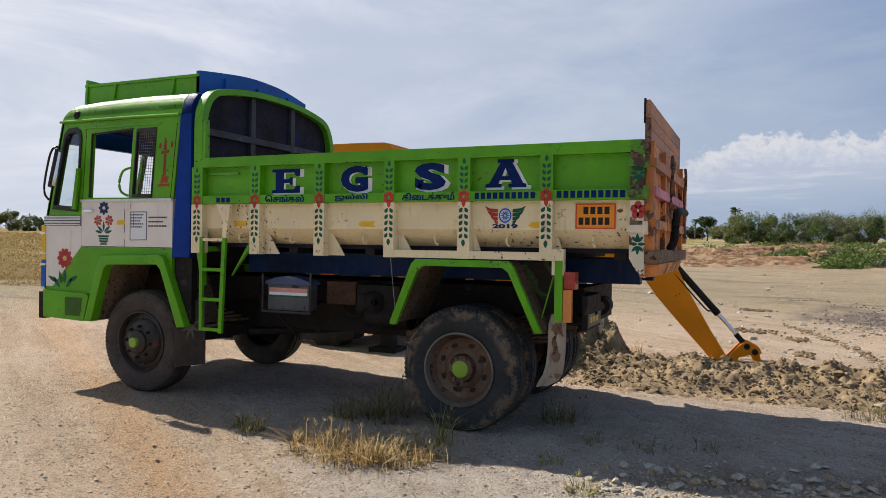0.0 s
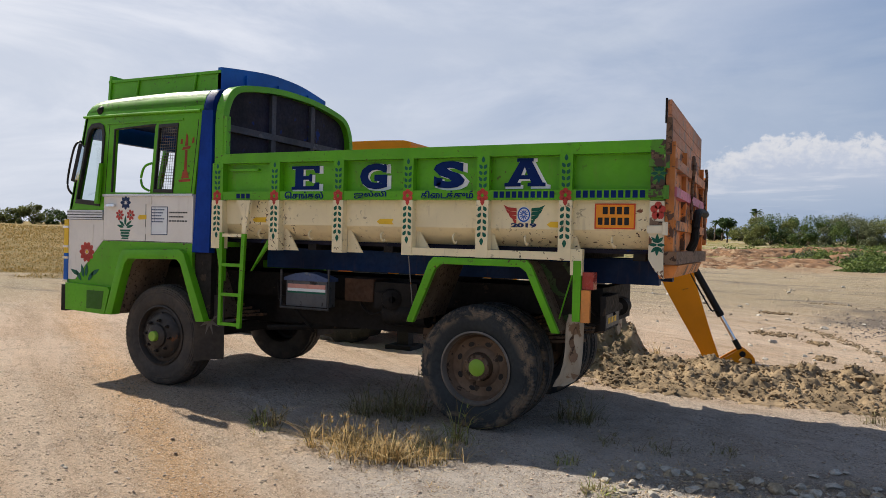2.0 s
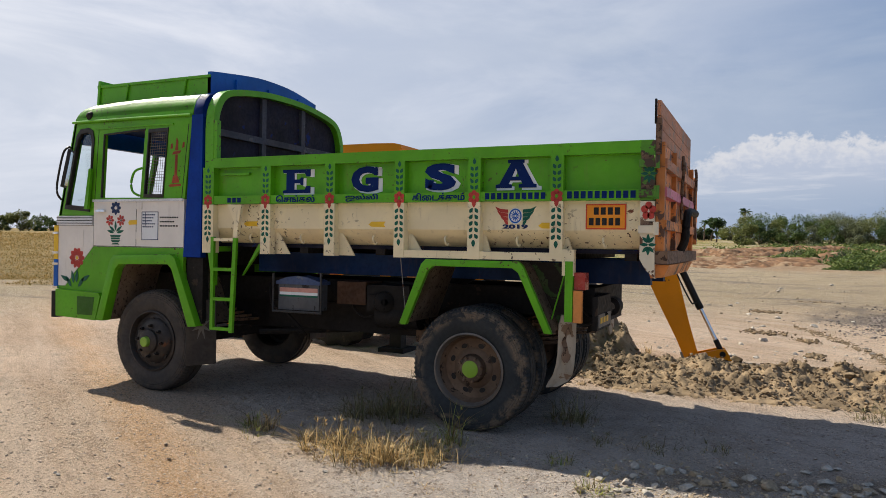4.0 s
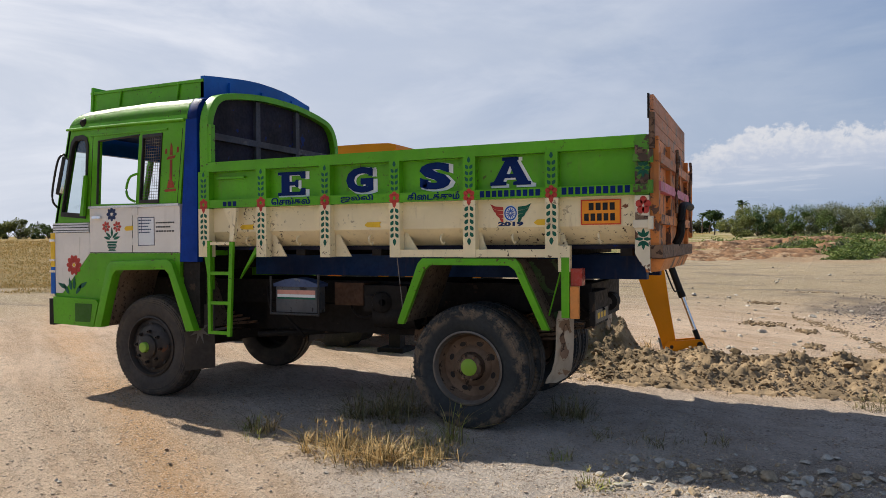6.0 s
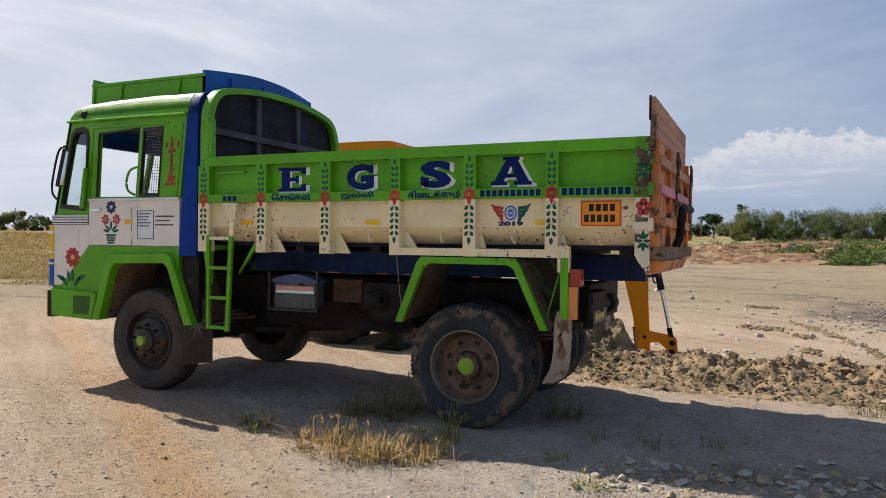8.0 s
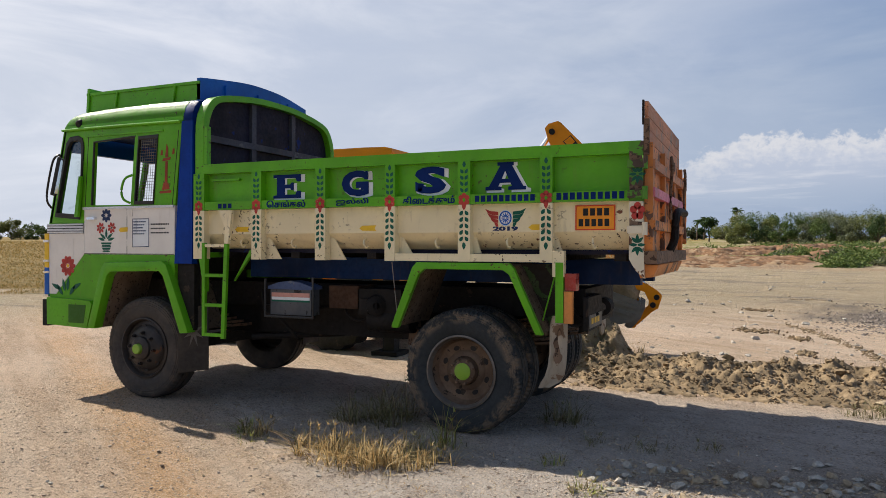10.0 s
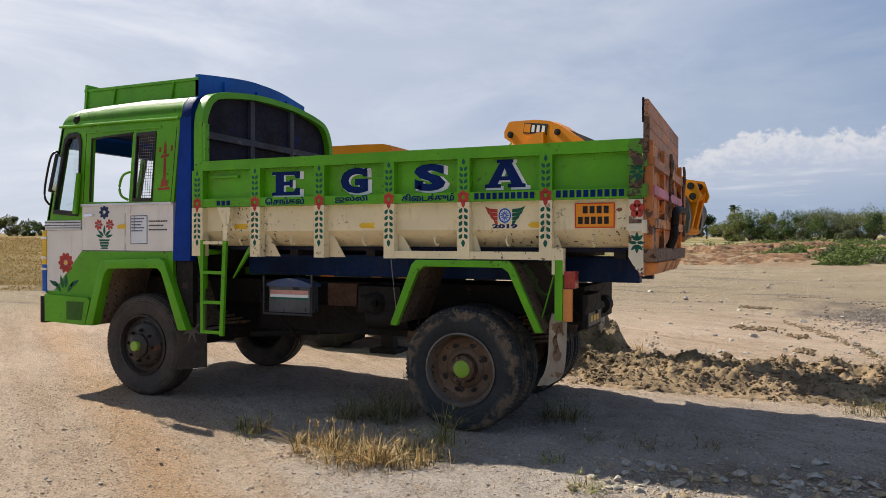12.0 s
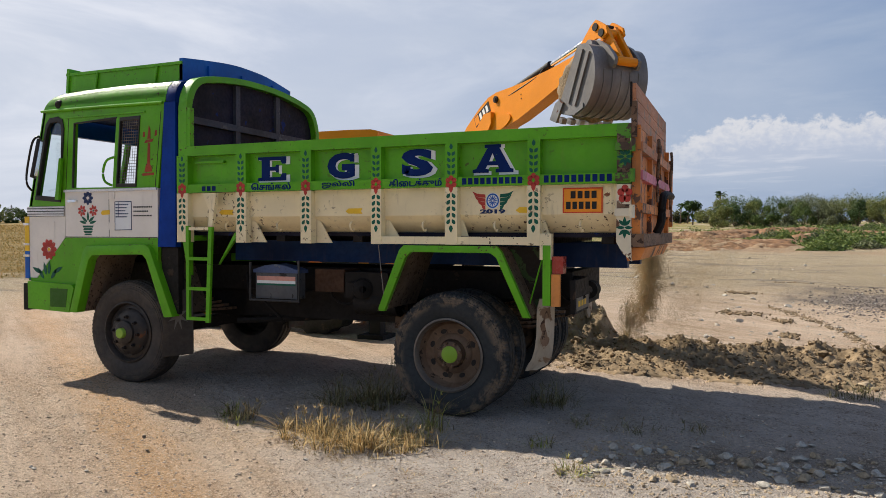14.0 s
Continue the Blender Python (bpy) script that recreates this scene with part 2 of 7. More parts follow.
FLAP_DARK = surface("dark_mud_flap", (0.022, 0.02, 0.019), 0.8, vary=0.3, dust=0.12)
TEAL = surface("dark_green_motif_paint", (0.004, 0.10, 0.06), 0.5, vary=0.2, bump=0)
RED = surface("red_motif_paint", (0.47, 0.05, 0.035), 0.5, vary=0.25, wear=(0.40, 0.28, 0.16), wear_at=0.66, wear_scale=40, bump=0)
BLUE_INK = surface("blue_ink", (0.01, 0.03, 0.10), 0.5, vary=0.2, bump=0)
YELLOW = surface("yellow_patch_paint", (0.80, 0.50, 0.03), 0.45, vary=0.12)
ORANGE = surface("orange_plate_paint", (0.85, 0.30, 0.02), 0.45, vary=0.08)
RED_LINE = surface("red_border_paint", (0.60, 0.06, 0.02), 0.5, vary=0.1, bump=0)
BLACK_INK = surface("black_ink", (0.012, 0.012, 0.012), 0.5, vary=0.2, bump=0)
JCB = surface("loader_yellow_paint", (0.74, 0.238, 0.0), 0.45, vary=0.07, grain=60, dust=0.02, wear=(0.25, 0.10, 0.03), wear_at=0.78, coat=0.06, gloss=0.2)
JBLACK = surface("loader_black_paint", (0.012, 0.012, 0.013), 0.55, vary=0.2, dust=0.03, gloss=0.15)
BUCKET = surface("bucket_steel", (0.15, 0.15, 0.155), 0.48, 0.3, vary=0.3, wear=(0.26, 0.23, 0.19), wear_at=0.66, dust=0.18, streak=(1, 3, 1))
SOIL = surface("damp_soil", (0.215, 0.155, 0.092), 0.95, vary=0.4, grain=40, bump=1.2)
LAMP_RED = surface("red_lamp_lens", (0.35, 0.02, 0.015), 0.25, vary=0.15, dust=0.25)
LAMP_ORANGE = surface("orange_reflector_board", (0.62, 0.22, 0.04), 0.45, vary=0.2, dust=0.2)
GLASS = glass("window_glass")
MIRROR_GLASS = surface("mirror_glass", (0.8, 0.82, 0.85), 0.03, 1.0, vary=0.02, bump=0)
SEAT = surface("seat_cloth", (0.05, 0.05, 0.06), 0.8)


# ---- mesh helpers ----
def part(name, bm, material, parent=None, label="", bevel=0.0, smooth=True):
    if bevel > 0:
        edges = [e for e in bm.edges if len(e.link_faces) == 2 and e.calc_face_angle(0) > 0.5]
        bmesh.ops.bevel(bm, geom=edges, offset=bevel, segments=2, profile=0.7, affect="EDGES", clamp_overlap=True)
    bmesh.ops.recalc_face_normals(bm, faces=bm.faces[:])
    me = bpy.data.meshes.new(name)
    bm.to_mesh(me)
    bm.free()
    if smooth:
        me.shade_smooth()
        me.set_sharp_from_angle(angle=radians(32))
    me.materials.append(material)
    ob = new(name, me)
    if parent:
        ob.parent = parent
    if label:
        tagged(ob, label)
    return ob


def thing(name, label, category, at=(0, 0, 0), group="", kind=""):
    ob = new(name)
    ob.location = at
    ob.empty_display_size = 0.1
    return tagged(ob, label, category, group, kind)


def bx(x0, x1, y0, y1, z0, z1, bm=None):
    bm = bm or bmesh.new()
    vs = [bm.verts.new((x, y, z)) for x in (x0, x1) for y in (y0, y1) for z in (z0, z1)]
    for q in ((0, 1, 3, 2), (4, 6, 7, 5), (0, 4, 5, 1), (2, 3, 7, 6), (0, 2, 6, 4), (1, 5, 7, 3)):
        bm.faces.new([vs[i] for i in q])
    return bm


def prism(pts, a, b, axis="y", bm=None):
    """A polygon given in the other two axes, pulled from a to b along one axis."""
    bm = bm or bmesh.new()

    def at(p, d):
        return {"y": (p[0], d, p[1]), "x": (d, p[0], p[1]), "z": (p[0], p[1], d)}[axis]
    lo, hi = [bm.verts.new(at(p, a)) for p in pts], [bm.verts.new(at(p, b)) for p in pts]
    bm.faces.new(lo)
    bm.faces.new(hi[::-1])
    for i in range(len(pts)):
        j = (i + 1) % len(pts)
        bm.faces.new((lo[j], lo[i], hi[i], hi[j]))
    return bm


def plate(outer, holes, a, b, axis="y"):
    """A flat sheet with openings, from a to b along one axis."""
    bm = bmesh.new()

    def at(p, d):
        return {"y": (p[0], d, p[1]), "x": (d, p[0], p[1]), "z": (p[0], p[1], d)}[axis]
    for loop in (outer, *holes):
        vs = [bm.verts.new(at(p, a)) for p in loop]
        for i in range(len(vs)):
            bm.edges.new((vs[i], vs[(i + 1) % len(vs)]))
    bmesh.ops.triangle_fill(bm, use_beauty=True, edges=bm.edges[:])
    res = bmesh.ops.extrude_face_region(bm, geom=bm.faces[:])
    moved = [v for v in res["geom"] if isinstance(v, bmesh.types.BMVert)]
    for v in moved:
        v.co["xyz".index(axis)] = b
    return bm


def cyl(p0, p1, r, r1=None, seg=14, bm=None):
    bm = bm or bmesh.new()
    p0, p1 = Vector(p0), Vector(p1)
    m = Matrix.Translation((p0 + p1) / 2) @ (p1 - p0).to_track_quat("Z", "Y").to_matrix().to_4x4()
    bmesh.ops.create_cone(bm, cap_ends=True, segments=seg, radius1=r, radius2=r if r1 is None else r1, depth=(p1 - p0).length, matrix=m)
    return bm


def tube(points, r, seg=8, bm=None, closed=False):
    bm = bm or bmesh.new()
    pts = [Vector(p) for p in points]
    rings = []
    n = len(pts)
    for i, p in enumerate(pts):
        a = pts[i - 1] if (i or closed) else p
        b = pts[(i + 1) % n] if (i < n - 1 or closed) else p
        q = (b - a).to_track_quat("Z", "Y")
        rings.append([bm.verts.new(p + q @ Vector((r * math.cos(k * math.tau / seg), r * math.sin(k * math.tau / seg), 0))) for k in range(seg)])
    for i in range(n if closed else n - 1):
        A, B = rings[i], rings[(i + 1) % n]
        for k in range(seg):
            bm.faces.new((A[k], A[(k + 1) % seg], B[(k + 1) % seg], B[k]))
    if not closed:
        bm.faces.new(rings[0][::-1])
        bm.faces.new(rings[-1])
    return bm


def lathe(profile, seg=48, bm=None, wobble=None, close=False):
    """Profile of (y, radius) turned round the y axis through the origin."""
    bm = bm or bmesh.new()
    rings = []
    for j, (y, r) in enumerate(profile):
        if r < 1e-5:
            rings.append([bm.verts.new((0, y, 0))] * seg)
        else:
            ring = []
            for k in range(seg):
                rr = r + (wobble(j, k) if wobble else 0)
                a = math.tau * k / seg
                ring.append(bm.verts.new((rr * math.cos(a), y, rr * math.sin(a))))
            rings.append(ring)
    pairs = list(zip(rings, rings[1:])) + ([(rings[-1], rings[0])] if close else [])
    for A, B in pairs:
        for k in range(seg):
            k2 = (k + 1) % seg
            vs = []
            for v in (A[k], A[k2], B[k2], B[k]):
                if v not in vs:
                    vs.append(v)
            if len(vs) > 2:
                bm.faces.new(vs)
    return bm


def moved(bm, m):
    bmesh.ops.transform(bm, matrix=m, verts=bm.verts[:])
    return bm


def smooth_path(pts, steps=6):
    """Points joined by a Catmull-Rom curve."""
    pts = [Vector(p) for p in pts]
    out = []
    for i in range(len(pts) - 1):
        p0, p1, p2, p3 = pts[max(i - 1, 0)], pts[i], pts[i + 1], pts[min(i + 2, len(pts) - 1)]
        for s in range(steps):
            t = s / steps
            out.append(0.5 * (2 * p1 + (p2 - p0) * t + (2 * p0 - 5 * p1 + 4 * p2 - p3) * t * t + (3 * p1 - p0 - 3 * p2 + p3) * t ** 3))
    return out + [pts[-1]]


def ellipse(cx, cz, rx, rz, n=10, tilt=0.0):
    ca, sa = math.cos(tilt), math.sin(tilt)
    return [(cx + rx * math.cos(a) * ca - rz * math.sin(a) * sa, cz + rx * math.cos(a) * sa + rz * math.sin(a) * ca)
            for a in (math.tau * k / n for k in range(n))]


def teardrop(cx, cz, length, width, tilt):
    ca, sa = math.cos(tilt), math.sin(tilt)
    base = [(-0.5, 0), (-0.35, 0.32), (-0.05, 0.5), (0.25, 0.3), (0.5, 0), (0.25, -0.3), (-0.05, -0.5), (-0.35, -0.32)]
    return [(cx + u * length * ca - v * width * sa, cz + u * length * sa + v * width * ca) for u, v in base]


def words(text, size, extrude=0.002, bold=0.0):
    """A mesh of writing in the built-in font, in the xz plane, facing -y, its left foot at the origin."""
    cu = bpy.data.curves.new("writing", "FONT")
    cu.body, cu.size, cu.extrude, cu.offset, cu.resolution_u = text, size, extrude, bold, 3
    ob = bpy.data.objects.new("writing", cu)
    scene.collection.objects.link(ob)
    bpy.context.view_layer.update()
    me = bpy.data.meshes.new_from_object(ob.evaluated_get(bpy.context.evaluated_depsgraph_get()))
    bpy.data.objects.remove(ob)
    bm = bmesh.new()
    bm.from_mesh(me)
    bpy.data.meshes.remove(me)
    return moved(bm, pose(0, 0, 0, 90))


def fitted(bm, x0, x1, z0, z1, y):
    """Writing scaled into a box on a wall at y."""
    lo = [min(v.co[i] for v in bm.verts) for i in range(3)]
    hi = [max(v.co[i] for v in bm.verts) for i in range(3)]
    for v in bm.verts:
        v.co.x = x0 + (v.co.x - lo[0]) / (hi[0] - lo[0]) * (x1 - x0)
        v.co.z = z0 + (v.co.z - lo[2]) / (hi[2] - lo[2]) * (z1 - z0)
        v.co.y = y + (v.co.y - (lo[1] + hi[1]) / 2)
    return bm


# ---- ground and landscape ----
EYE_XY = Vector((2.27, -5.40))
VIEW_F, VIEW_R = Vector((-0.401, 0.916)), Vector((0.916, 0.401))


def out_there(d, k):
    """A place d metres ahead of the standpoint and d * k metres aside."""
    p = EYE_XY + VIEW_F * d + VIEW_R * (d * k)
    return p.x, p.y


def fbm(x, y, s, o=4):
    return noise.fractal(Vector((x * s, y * s, 3.1)), 0.6, 2.1, o)


def sstep(v, a, b):
    t = min(1, max(0, (v - a) / (b - a)))
    return t * t * (3 - 2 * t)


ROAD = Vector((-0.82, 0.57))  # the way the dirt track runs


def road_at(x, y):
    """Metres along the track and across it."""
    return x * ROAD.x + y * ROAD.y, x * 0.57 + y * 0.82


def field_mask(x, y):
    d = min(-0.35 * (x + 21) + 0.94 * (y - 10.6), -(x + 9))
    return sstep(d + 2.2 * fbm(x, y, 0.25, 3), -1.0, 1.5)


def ground_height(x, y):
    r = math.hypot(x - EYE_XY.x, y - EYE_XY.y)
    side = (x - EYE_XY.x) * VIEW_R.x + (y - EYE_XY.y) * VIEW_R.y
    h = 0.014 * fbm(x, y, 0.9) + 0.009 * fbm(x, y, 4.0, 4)
    if r < 9:
        h += 0.013 * abs(fbm(x, y, 9.0, 2)) + 0.016 * max(0.0, fbm(x, y + 9, 17.0, 2) - 0.12) - 0.010 * sstep(fbm(x + 40, y, 5.5, 2), 0.25, 0.55)
        # tread marks pressed into the track, herringbone fashion
        al, ac = road_at(x, y)
        for c in (-2.75, -1.80, -3.75):
            d = ac - c - 0.05 * math.sin(al * 0.9)
            near = math.exp(-(d / 0.15) ** 4) * sstep(fbm(x, y + 17, 0.9, 3), -0.25, 0.15)
            h += near * (0.0045 * math.sin(al * 70 + abs(d) * 60) - 0.008)
    if r > 14:
        h += 0.05 * sstep(r, 14, 30) * fbm(x, y, 0.12, 4)
    if r > 40:
        h += 0.021 * (min(r, 230) - 40)
    # wheel ruts of the track
    al, ac = road_at(x, y)
    for c in (-4.9, -3.25, -2.2):
        h -= 0.016 * math.exp(-((ac - c - 0.12 * math.sin(al * 0.5 + c)) / 0.20) ** 2)
    if side > 0 and r > 20:
        # low washed-out banks on the open side
        e = r + 5.0 * fbm(x, y, 0.09, 3)
        h += sstep(side, 2, 14) * 0.35 * sstep(e, 52, 62)
        h += 0.16 * sstep(side, 2, 8) * max(0, fbm(x * 0.6, y * 1.6, 0.3, 4)) * sstep(r, 14, 25)
    return h


def axis_steps(lo, hi, fine, far, grow_by=1.07):
    mid = list(np.arange(lo, hi, fine))
    out, s, v = [], fine, hi
    while v < far:
        out.append(v)
        s *= grow_by
        v += s
    low, s, v = [], fine, lo - fine
    while v > -far:
        low.append(v)
        s *= grow_by
        v -= s
    return [-far] + low[::-1] + mid + out + [far]


def make_ground():
    xs, ys = axis_steps(-3.6, 3.5, 0.024, 1500, 1.055), axis_steps(-3.2, 1.5, 0.024, 1500, 1.055)
    verts = [(x, y, ground_height(x, y)) for y in ys for x in xs]
    n = len(xs)
    faces = [(j * n + i, j * n + i + 1, (j + 1) * n + i + 1, (j + 1) * n + i) for j in range(len(ys) - 1) for i in range(n - 1)]
    me = bpy.data.meshes.new("ground")
    me.from_pydata(verts, [], faces)
    me.shade_smooth()
    zone = me.color_attributes.new("zone", "FLOAT_COLOR", "POINT")
    zone2 = me.color_attributes.new("zone_far", "FLOAT_COLOR", "POINT")
    buf, buf2 = (np.zeros((len(verts), 4), dtype=np.float32) for _ in range(2))
    gx, gy = out_there(15.6, 0.60)
    for i, (x, y, z) in enumerate(verts):
        r = math.hypot(x - EYE_XY.x, y - EYE_XY.y)
        side = (x - EYE_XY.x) * VIEW_R.x + (y - EYE_XY.y) * VIEW_R.y
        e = r + 5.0 * fbm(x, y, 0.09, 3)
        grass = field_mask(x, y)
        scrub = sstep(side, 2, 10) * sstep(e, 54, 60) * sstep(fbm(x, y, 0.08, 3) + 0.3, 0.0, 0.4)
        ga, gb = (x - gx) * VIEW_R.x + (y - gy) * VIEW_R.y, (x - gx) * VIEW_F.x + (y - gy) * VIEW_F.y
        gravel = sstep(1.0 - math.hypot((ga - 0.4) / 2.2, gb / 2.6) + 0.5 * fbm(x, y, 0.7, 4), 0.0, 0.5) * 0.8
        bank = 0.6 * sstep(side, 1, 6) * sstep(e, 46, 50) * (1 - sstep(e, 60, 66)) * sstep(fbm(x, y, 0.15, 3), -0.3, 0.3)
        ahead = (x - EYE_XY.x) * VIEW_F.x + (y - EYE_XY.y) * VIEW_F.y
        aside = side / max(ahead, 0.5)
        turned = math.exp(-((ahead - 4.9 + 0.9 * (aside - 0.25) + 0.15 * fbm(x, y, 1.6, 4)) / 0.36) ** 2) * sstep(aside + 0.1 * fbm(x, y, 1.1, 3), 0.20, 0.34) if 3 < ahead < 7 else 0.0
        buf2[i] = (sstep(r, 13, 24), bank, sstep(road_at(x, y)[1] + 0.35 * fbm(x, y, 0.9, 4), -1.75, -1.05) * (1 - sstep(y, 1.5, 2.6)), turned)
        buf[i] = (grass, scrub, gravel, math.exp(-((road_at(x, y)[1] + 2.22 + 0.12 * fbm(x, y, 0.7, 3)) / 0.24) ** 2) + 0.12 * sstep(-road_at(x, y)[1], 2.2, 4.0))
    zone.data.foreach_set("color", buf.ravel())
    zone2.data.foreach_set("color", buf2.ravel())
    m = bpy.data.materials.new("dry_earth")
    m.use_nodes = True
    nt = m.node_tree
    b = nt.nodes["Principled BSDF"]
    at = nt.nodes.new("ShaderNodeVertexColor")
    at.layer_name = "zone"
    sep = nt.nodes.new("ShaderNodeSeparateColor")
    nt.links.new(at.outputs["Color"], sep.inputs[0])
    at2 = nt.nodes.new("ShaderNodeVertexColor")
    at2.layer_name = "zone_far"
    sep2 = nt.nodes.new("ShaderNodeSeparateColor")
    nt.links.new(at2.outputs["Color"], sep2.inputs[0])
    def along_road(scale, detail, rough, stretch, dist=0.0):
        v = noise_node(nt, scale, detail, rough, stretch=stretch, dist=dist)
        mp = v.node.inputs["Vector"].links[0].from_node
        tc = mp.inputs[0].links[0].from_socket
        turn = nt.nodes.new("ShaderNodeVectorRotate")
        turn.rotation_type = "Z_AXIS"
        turn.inputs["Angle"].default_value = -math.atan2(ROAD.y, ROAD.x)
        nt.links.new(tc, turn.inputs["Vector"])
        nt.links.new(turn.outputs[0], mp.inputs[0])
        return v

    big = noise_node(nt, 0.35, 6, 0.6)
    mid = noise_node(nt, 2.2, 7, 0.65, dist=0.4)
    fine = noise_node(nt, 26.0, 7, 0.75)
    grit = noise_node(nt, 70.0, 6, 0.75)
    pit_shade = noise_node(nt, 21.0, 8, 0.8, stretch=(1, 1.4, 1))
    lanes = along_road(1.7, 6, 0.6, (0.10, 1.5, 1), 0.2)
    scuffs = along_road(9.0, 7, 0.7, (0.30, 1.3, 1), 0.3)
    col = mix_node(nt, (0.59, 0.43, 0.305), (0.74, 0.565, 0.42), step_node(nt, big, 0.35, 0.65))
    col = mix_node(nt, col, (0.74, 0.59, 0.46), step_node(nt, lanes, 0.48, 0.60, 0, 0.8))
    col = mix_node(nt, col, (0.46, 0.32, 0.205), step_node(nt, lanes, 0.34, 0.45, 0.65, 0.0))
    # pale grey trodden earth beside the track
    pale = mix_node(nt, (0.50, 0.435, 0.385), (0.76, 0.68, 0.615), step_node(nt, mid, 0.32, 0.66))
    col = mix_node(nt, col, pale, mix_fac(nt, sep2.outputs[2], step_node(nt, mid, 0.25, 0.5, 0.7, 1.0)))
    col = mix_node(nt, col, (0.34, 0.265, 0.195), step_node(nt, mid, 0.52, 0.70, 0, 0.40))
    # orange sand between the wheel tracks
    col = mix_node(nt, col, (0.72, 0.43, 0.21), mix_fac(nt, at.outputs["Alpha"], step_node(nt, scuffs, 0.30, 0.60, 0.30, 0.75)))
    # drawn-out stony streaks on the open flat
    streaks = noise_node(nt, 0.55, 8, 0.70, stretch=(0.22, 1.5, 1), dist=0.5)
    col = mix_node(nt, col, (0.35, 0.29, 0.18), mix_fac(nt, sep2.outputs[0], step_node(nt, big, 0.3, 0.7, 0.75, 1.0)))
    col = mix_node(nt, col, (0.135, 0.12, 0.105), mix_fac(nt, sep2.outputs[0], step_node(nt, streaks, 0.51, 0.64, 0, 0.85)))
    col = mix_node(nt, col, (0.42, 0.30, 0.175), mix_fac(nt, sep2.outputs[0], step_node(nt, streaks, 0.36, 0.46, 0.5, 0.0)))
    col = mix_node(nt, col, mix_node(nt, (0.27, 0.14, 0.065), (0.38, 0.25, 0.145), step_node(nt, mid, 0.4, 0.62)), sep2.outputs[1])
    col = mix_node(nt, col, (0.24, 0.185, 0.13), mix_fac(nt, at2.outputs["Alpha"], step_node(nt, mid, 0.3, 0.55, 0.9, 0.5)))
    # crust and grit; the shade of pits is put into the colour as specks
    specks = noise_node(nt, 130.0, 4, 0.7)
    clots = noise_node(nt, 46.0, 5, 0.7, dist=0.3)
    rough = step_node(nt, along_road(2.6, 6, 0.65, (0.25, 1.2, 1), 0.3), 0.36, 0.62, 0.35, 1.0)
    col = mix_node(nt, col, (0.30, 0.205, 0.135), step_node(nt, scuffs, 0.52, 0.66, 0, 0.45))
    col = mix_node(nt, col, (0.25, 0.17, 0.11), mix_fac(nt, rough, step_node(nt, fine, 0.53, 0.59, 0, 0.60)))
    col = mix_node(nt, col, (0.90, 0.75, 0.59), step_node(nt, grit, 0.53, 0.58, 0, 0.75))
    col = mix_node(nt, col, (0.20, 0.135, 0.085), mix_fac(nt, rough, step_node(nt, clots, 0.57, 0.61, 0, 0.80)))
    col = mix_node(nt, col, (0.22, 0.15, 0.10), mix_fac(nt, rough, step_node(nt, specks, 0.57, 0.61, 0, 0.55)))
    col = mix_node(nt, col, (0.07, 0.05, 0.035), mix_fac(nt, rough, step_node(nt, pit_shade, 0.585, 0.61, 0, 0.90)))
    col = mix_node(nt, col, mix_node(nt, (0.28, 0.18, 0.055), (0.16, 0.125, 0.04), step_node(nt, mid, 0.4, 0.6)), sep.outputs[0])
    col = mix_node(nt, col, mix_node(nt, (0.12, 0.15, 0.035), (0.32, 0.23, 0.11), step_node(nt, mid, 0.4, 0.6)), sep.outputs[1])
    col = mix_node(nt, col, mix_node(nt, (0.08, 0.07, 0.062), (0.25, 0.215, 0.18), fine), sep.outputs[2])
    nt.links.new(col, b.inputs["Base Color"])
    b.inputs["Roughness"].default_value = 0.95
    b.inputs["Specular IOR Level"].default_value = 0.2
    bp = nt.nodes.new("ShaderNodeBump")
    bp.inputs["Strength"].default_value, bp.inputs["Distance"].default_value = 1.0, 0.095
    hgt = nt.nodes.new("ShaderNodeMath")
    hgt.operation = "MULTIPLY_ADD"
    nt.links.new(fine, hgt.inputs[0])
    hgt.inputs[1].default_value = 0.7
    nt.links.new(grit, hgt.inputs[2])
    nt.links.new(hgt.outputs[0], bp.inputs["Height"])
    nt.links.new(bp.outputs[0], b.inputs["Normal"])
    me.materials.append(m)
    return tagged(new("ground", me), "dry sandy earth with grit, wheel ruts and washed banks", "ground", kind="structure")


make_ground()


def plant_material(name, a, b, through_light=0.3):
    m = bpy.data.materials.new(name)
    m.use_nodes = True
    nt = m.node_tree
    p = nt.nodes["Principled BSDF"]
    geo = nt.nodes.new("ShaderNodeNewGeometry")
    col = mix_node(nt, a, b, geo.outputs["Random Per Island"])
    nt.links.new(col, p.inputs["Base Color"])
    p.inputs["Roughness"].default_value = 0.7
    p.inputs["Specular IOR Level"].default_value = 0.2
    tr = nt.nodes.new("ShaderNodeBsdfTranslucent")
    nt.links.new(col, tr.inputs["Color"])
    mx = nt.nodes.new("ShaderNodeMixShader")
    mx.inputs[0].default_value = through_light
    nt.links.new(p.outputs[0], mx.inputs[1])
    nt.links.new(tr.outputs[0], mx.inputs[2])
    nt.links.new(mx.outputs[0], nt.nodes["Material Output"].inputs[0])
    return m


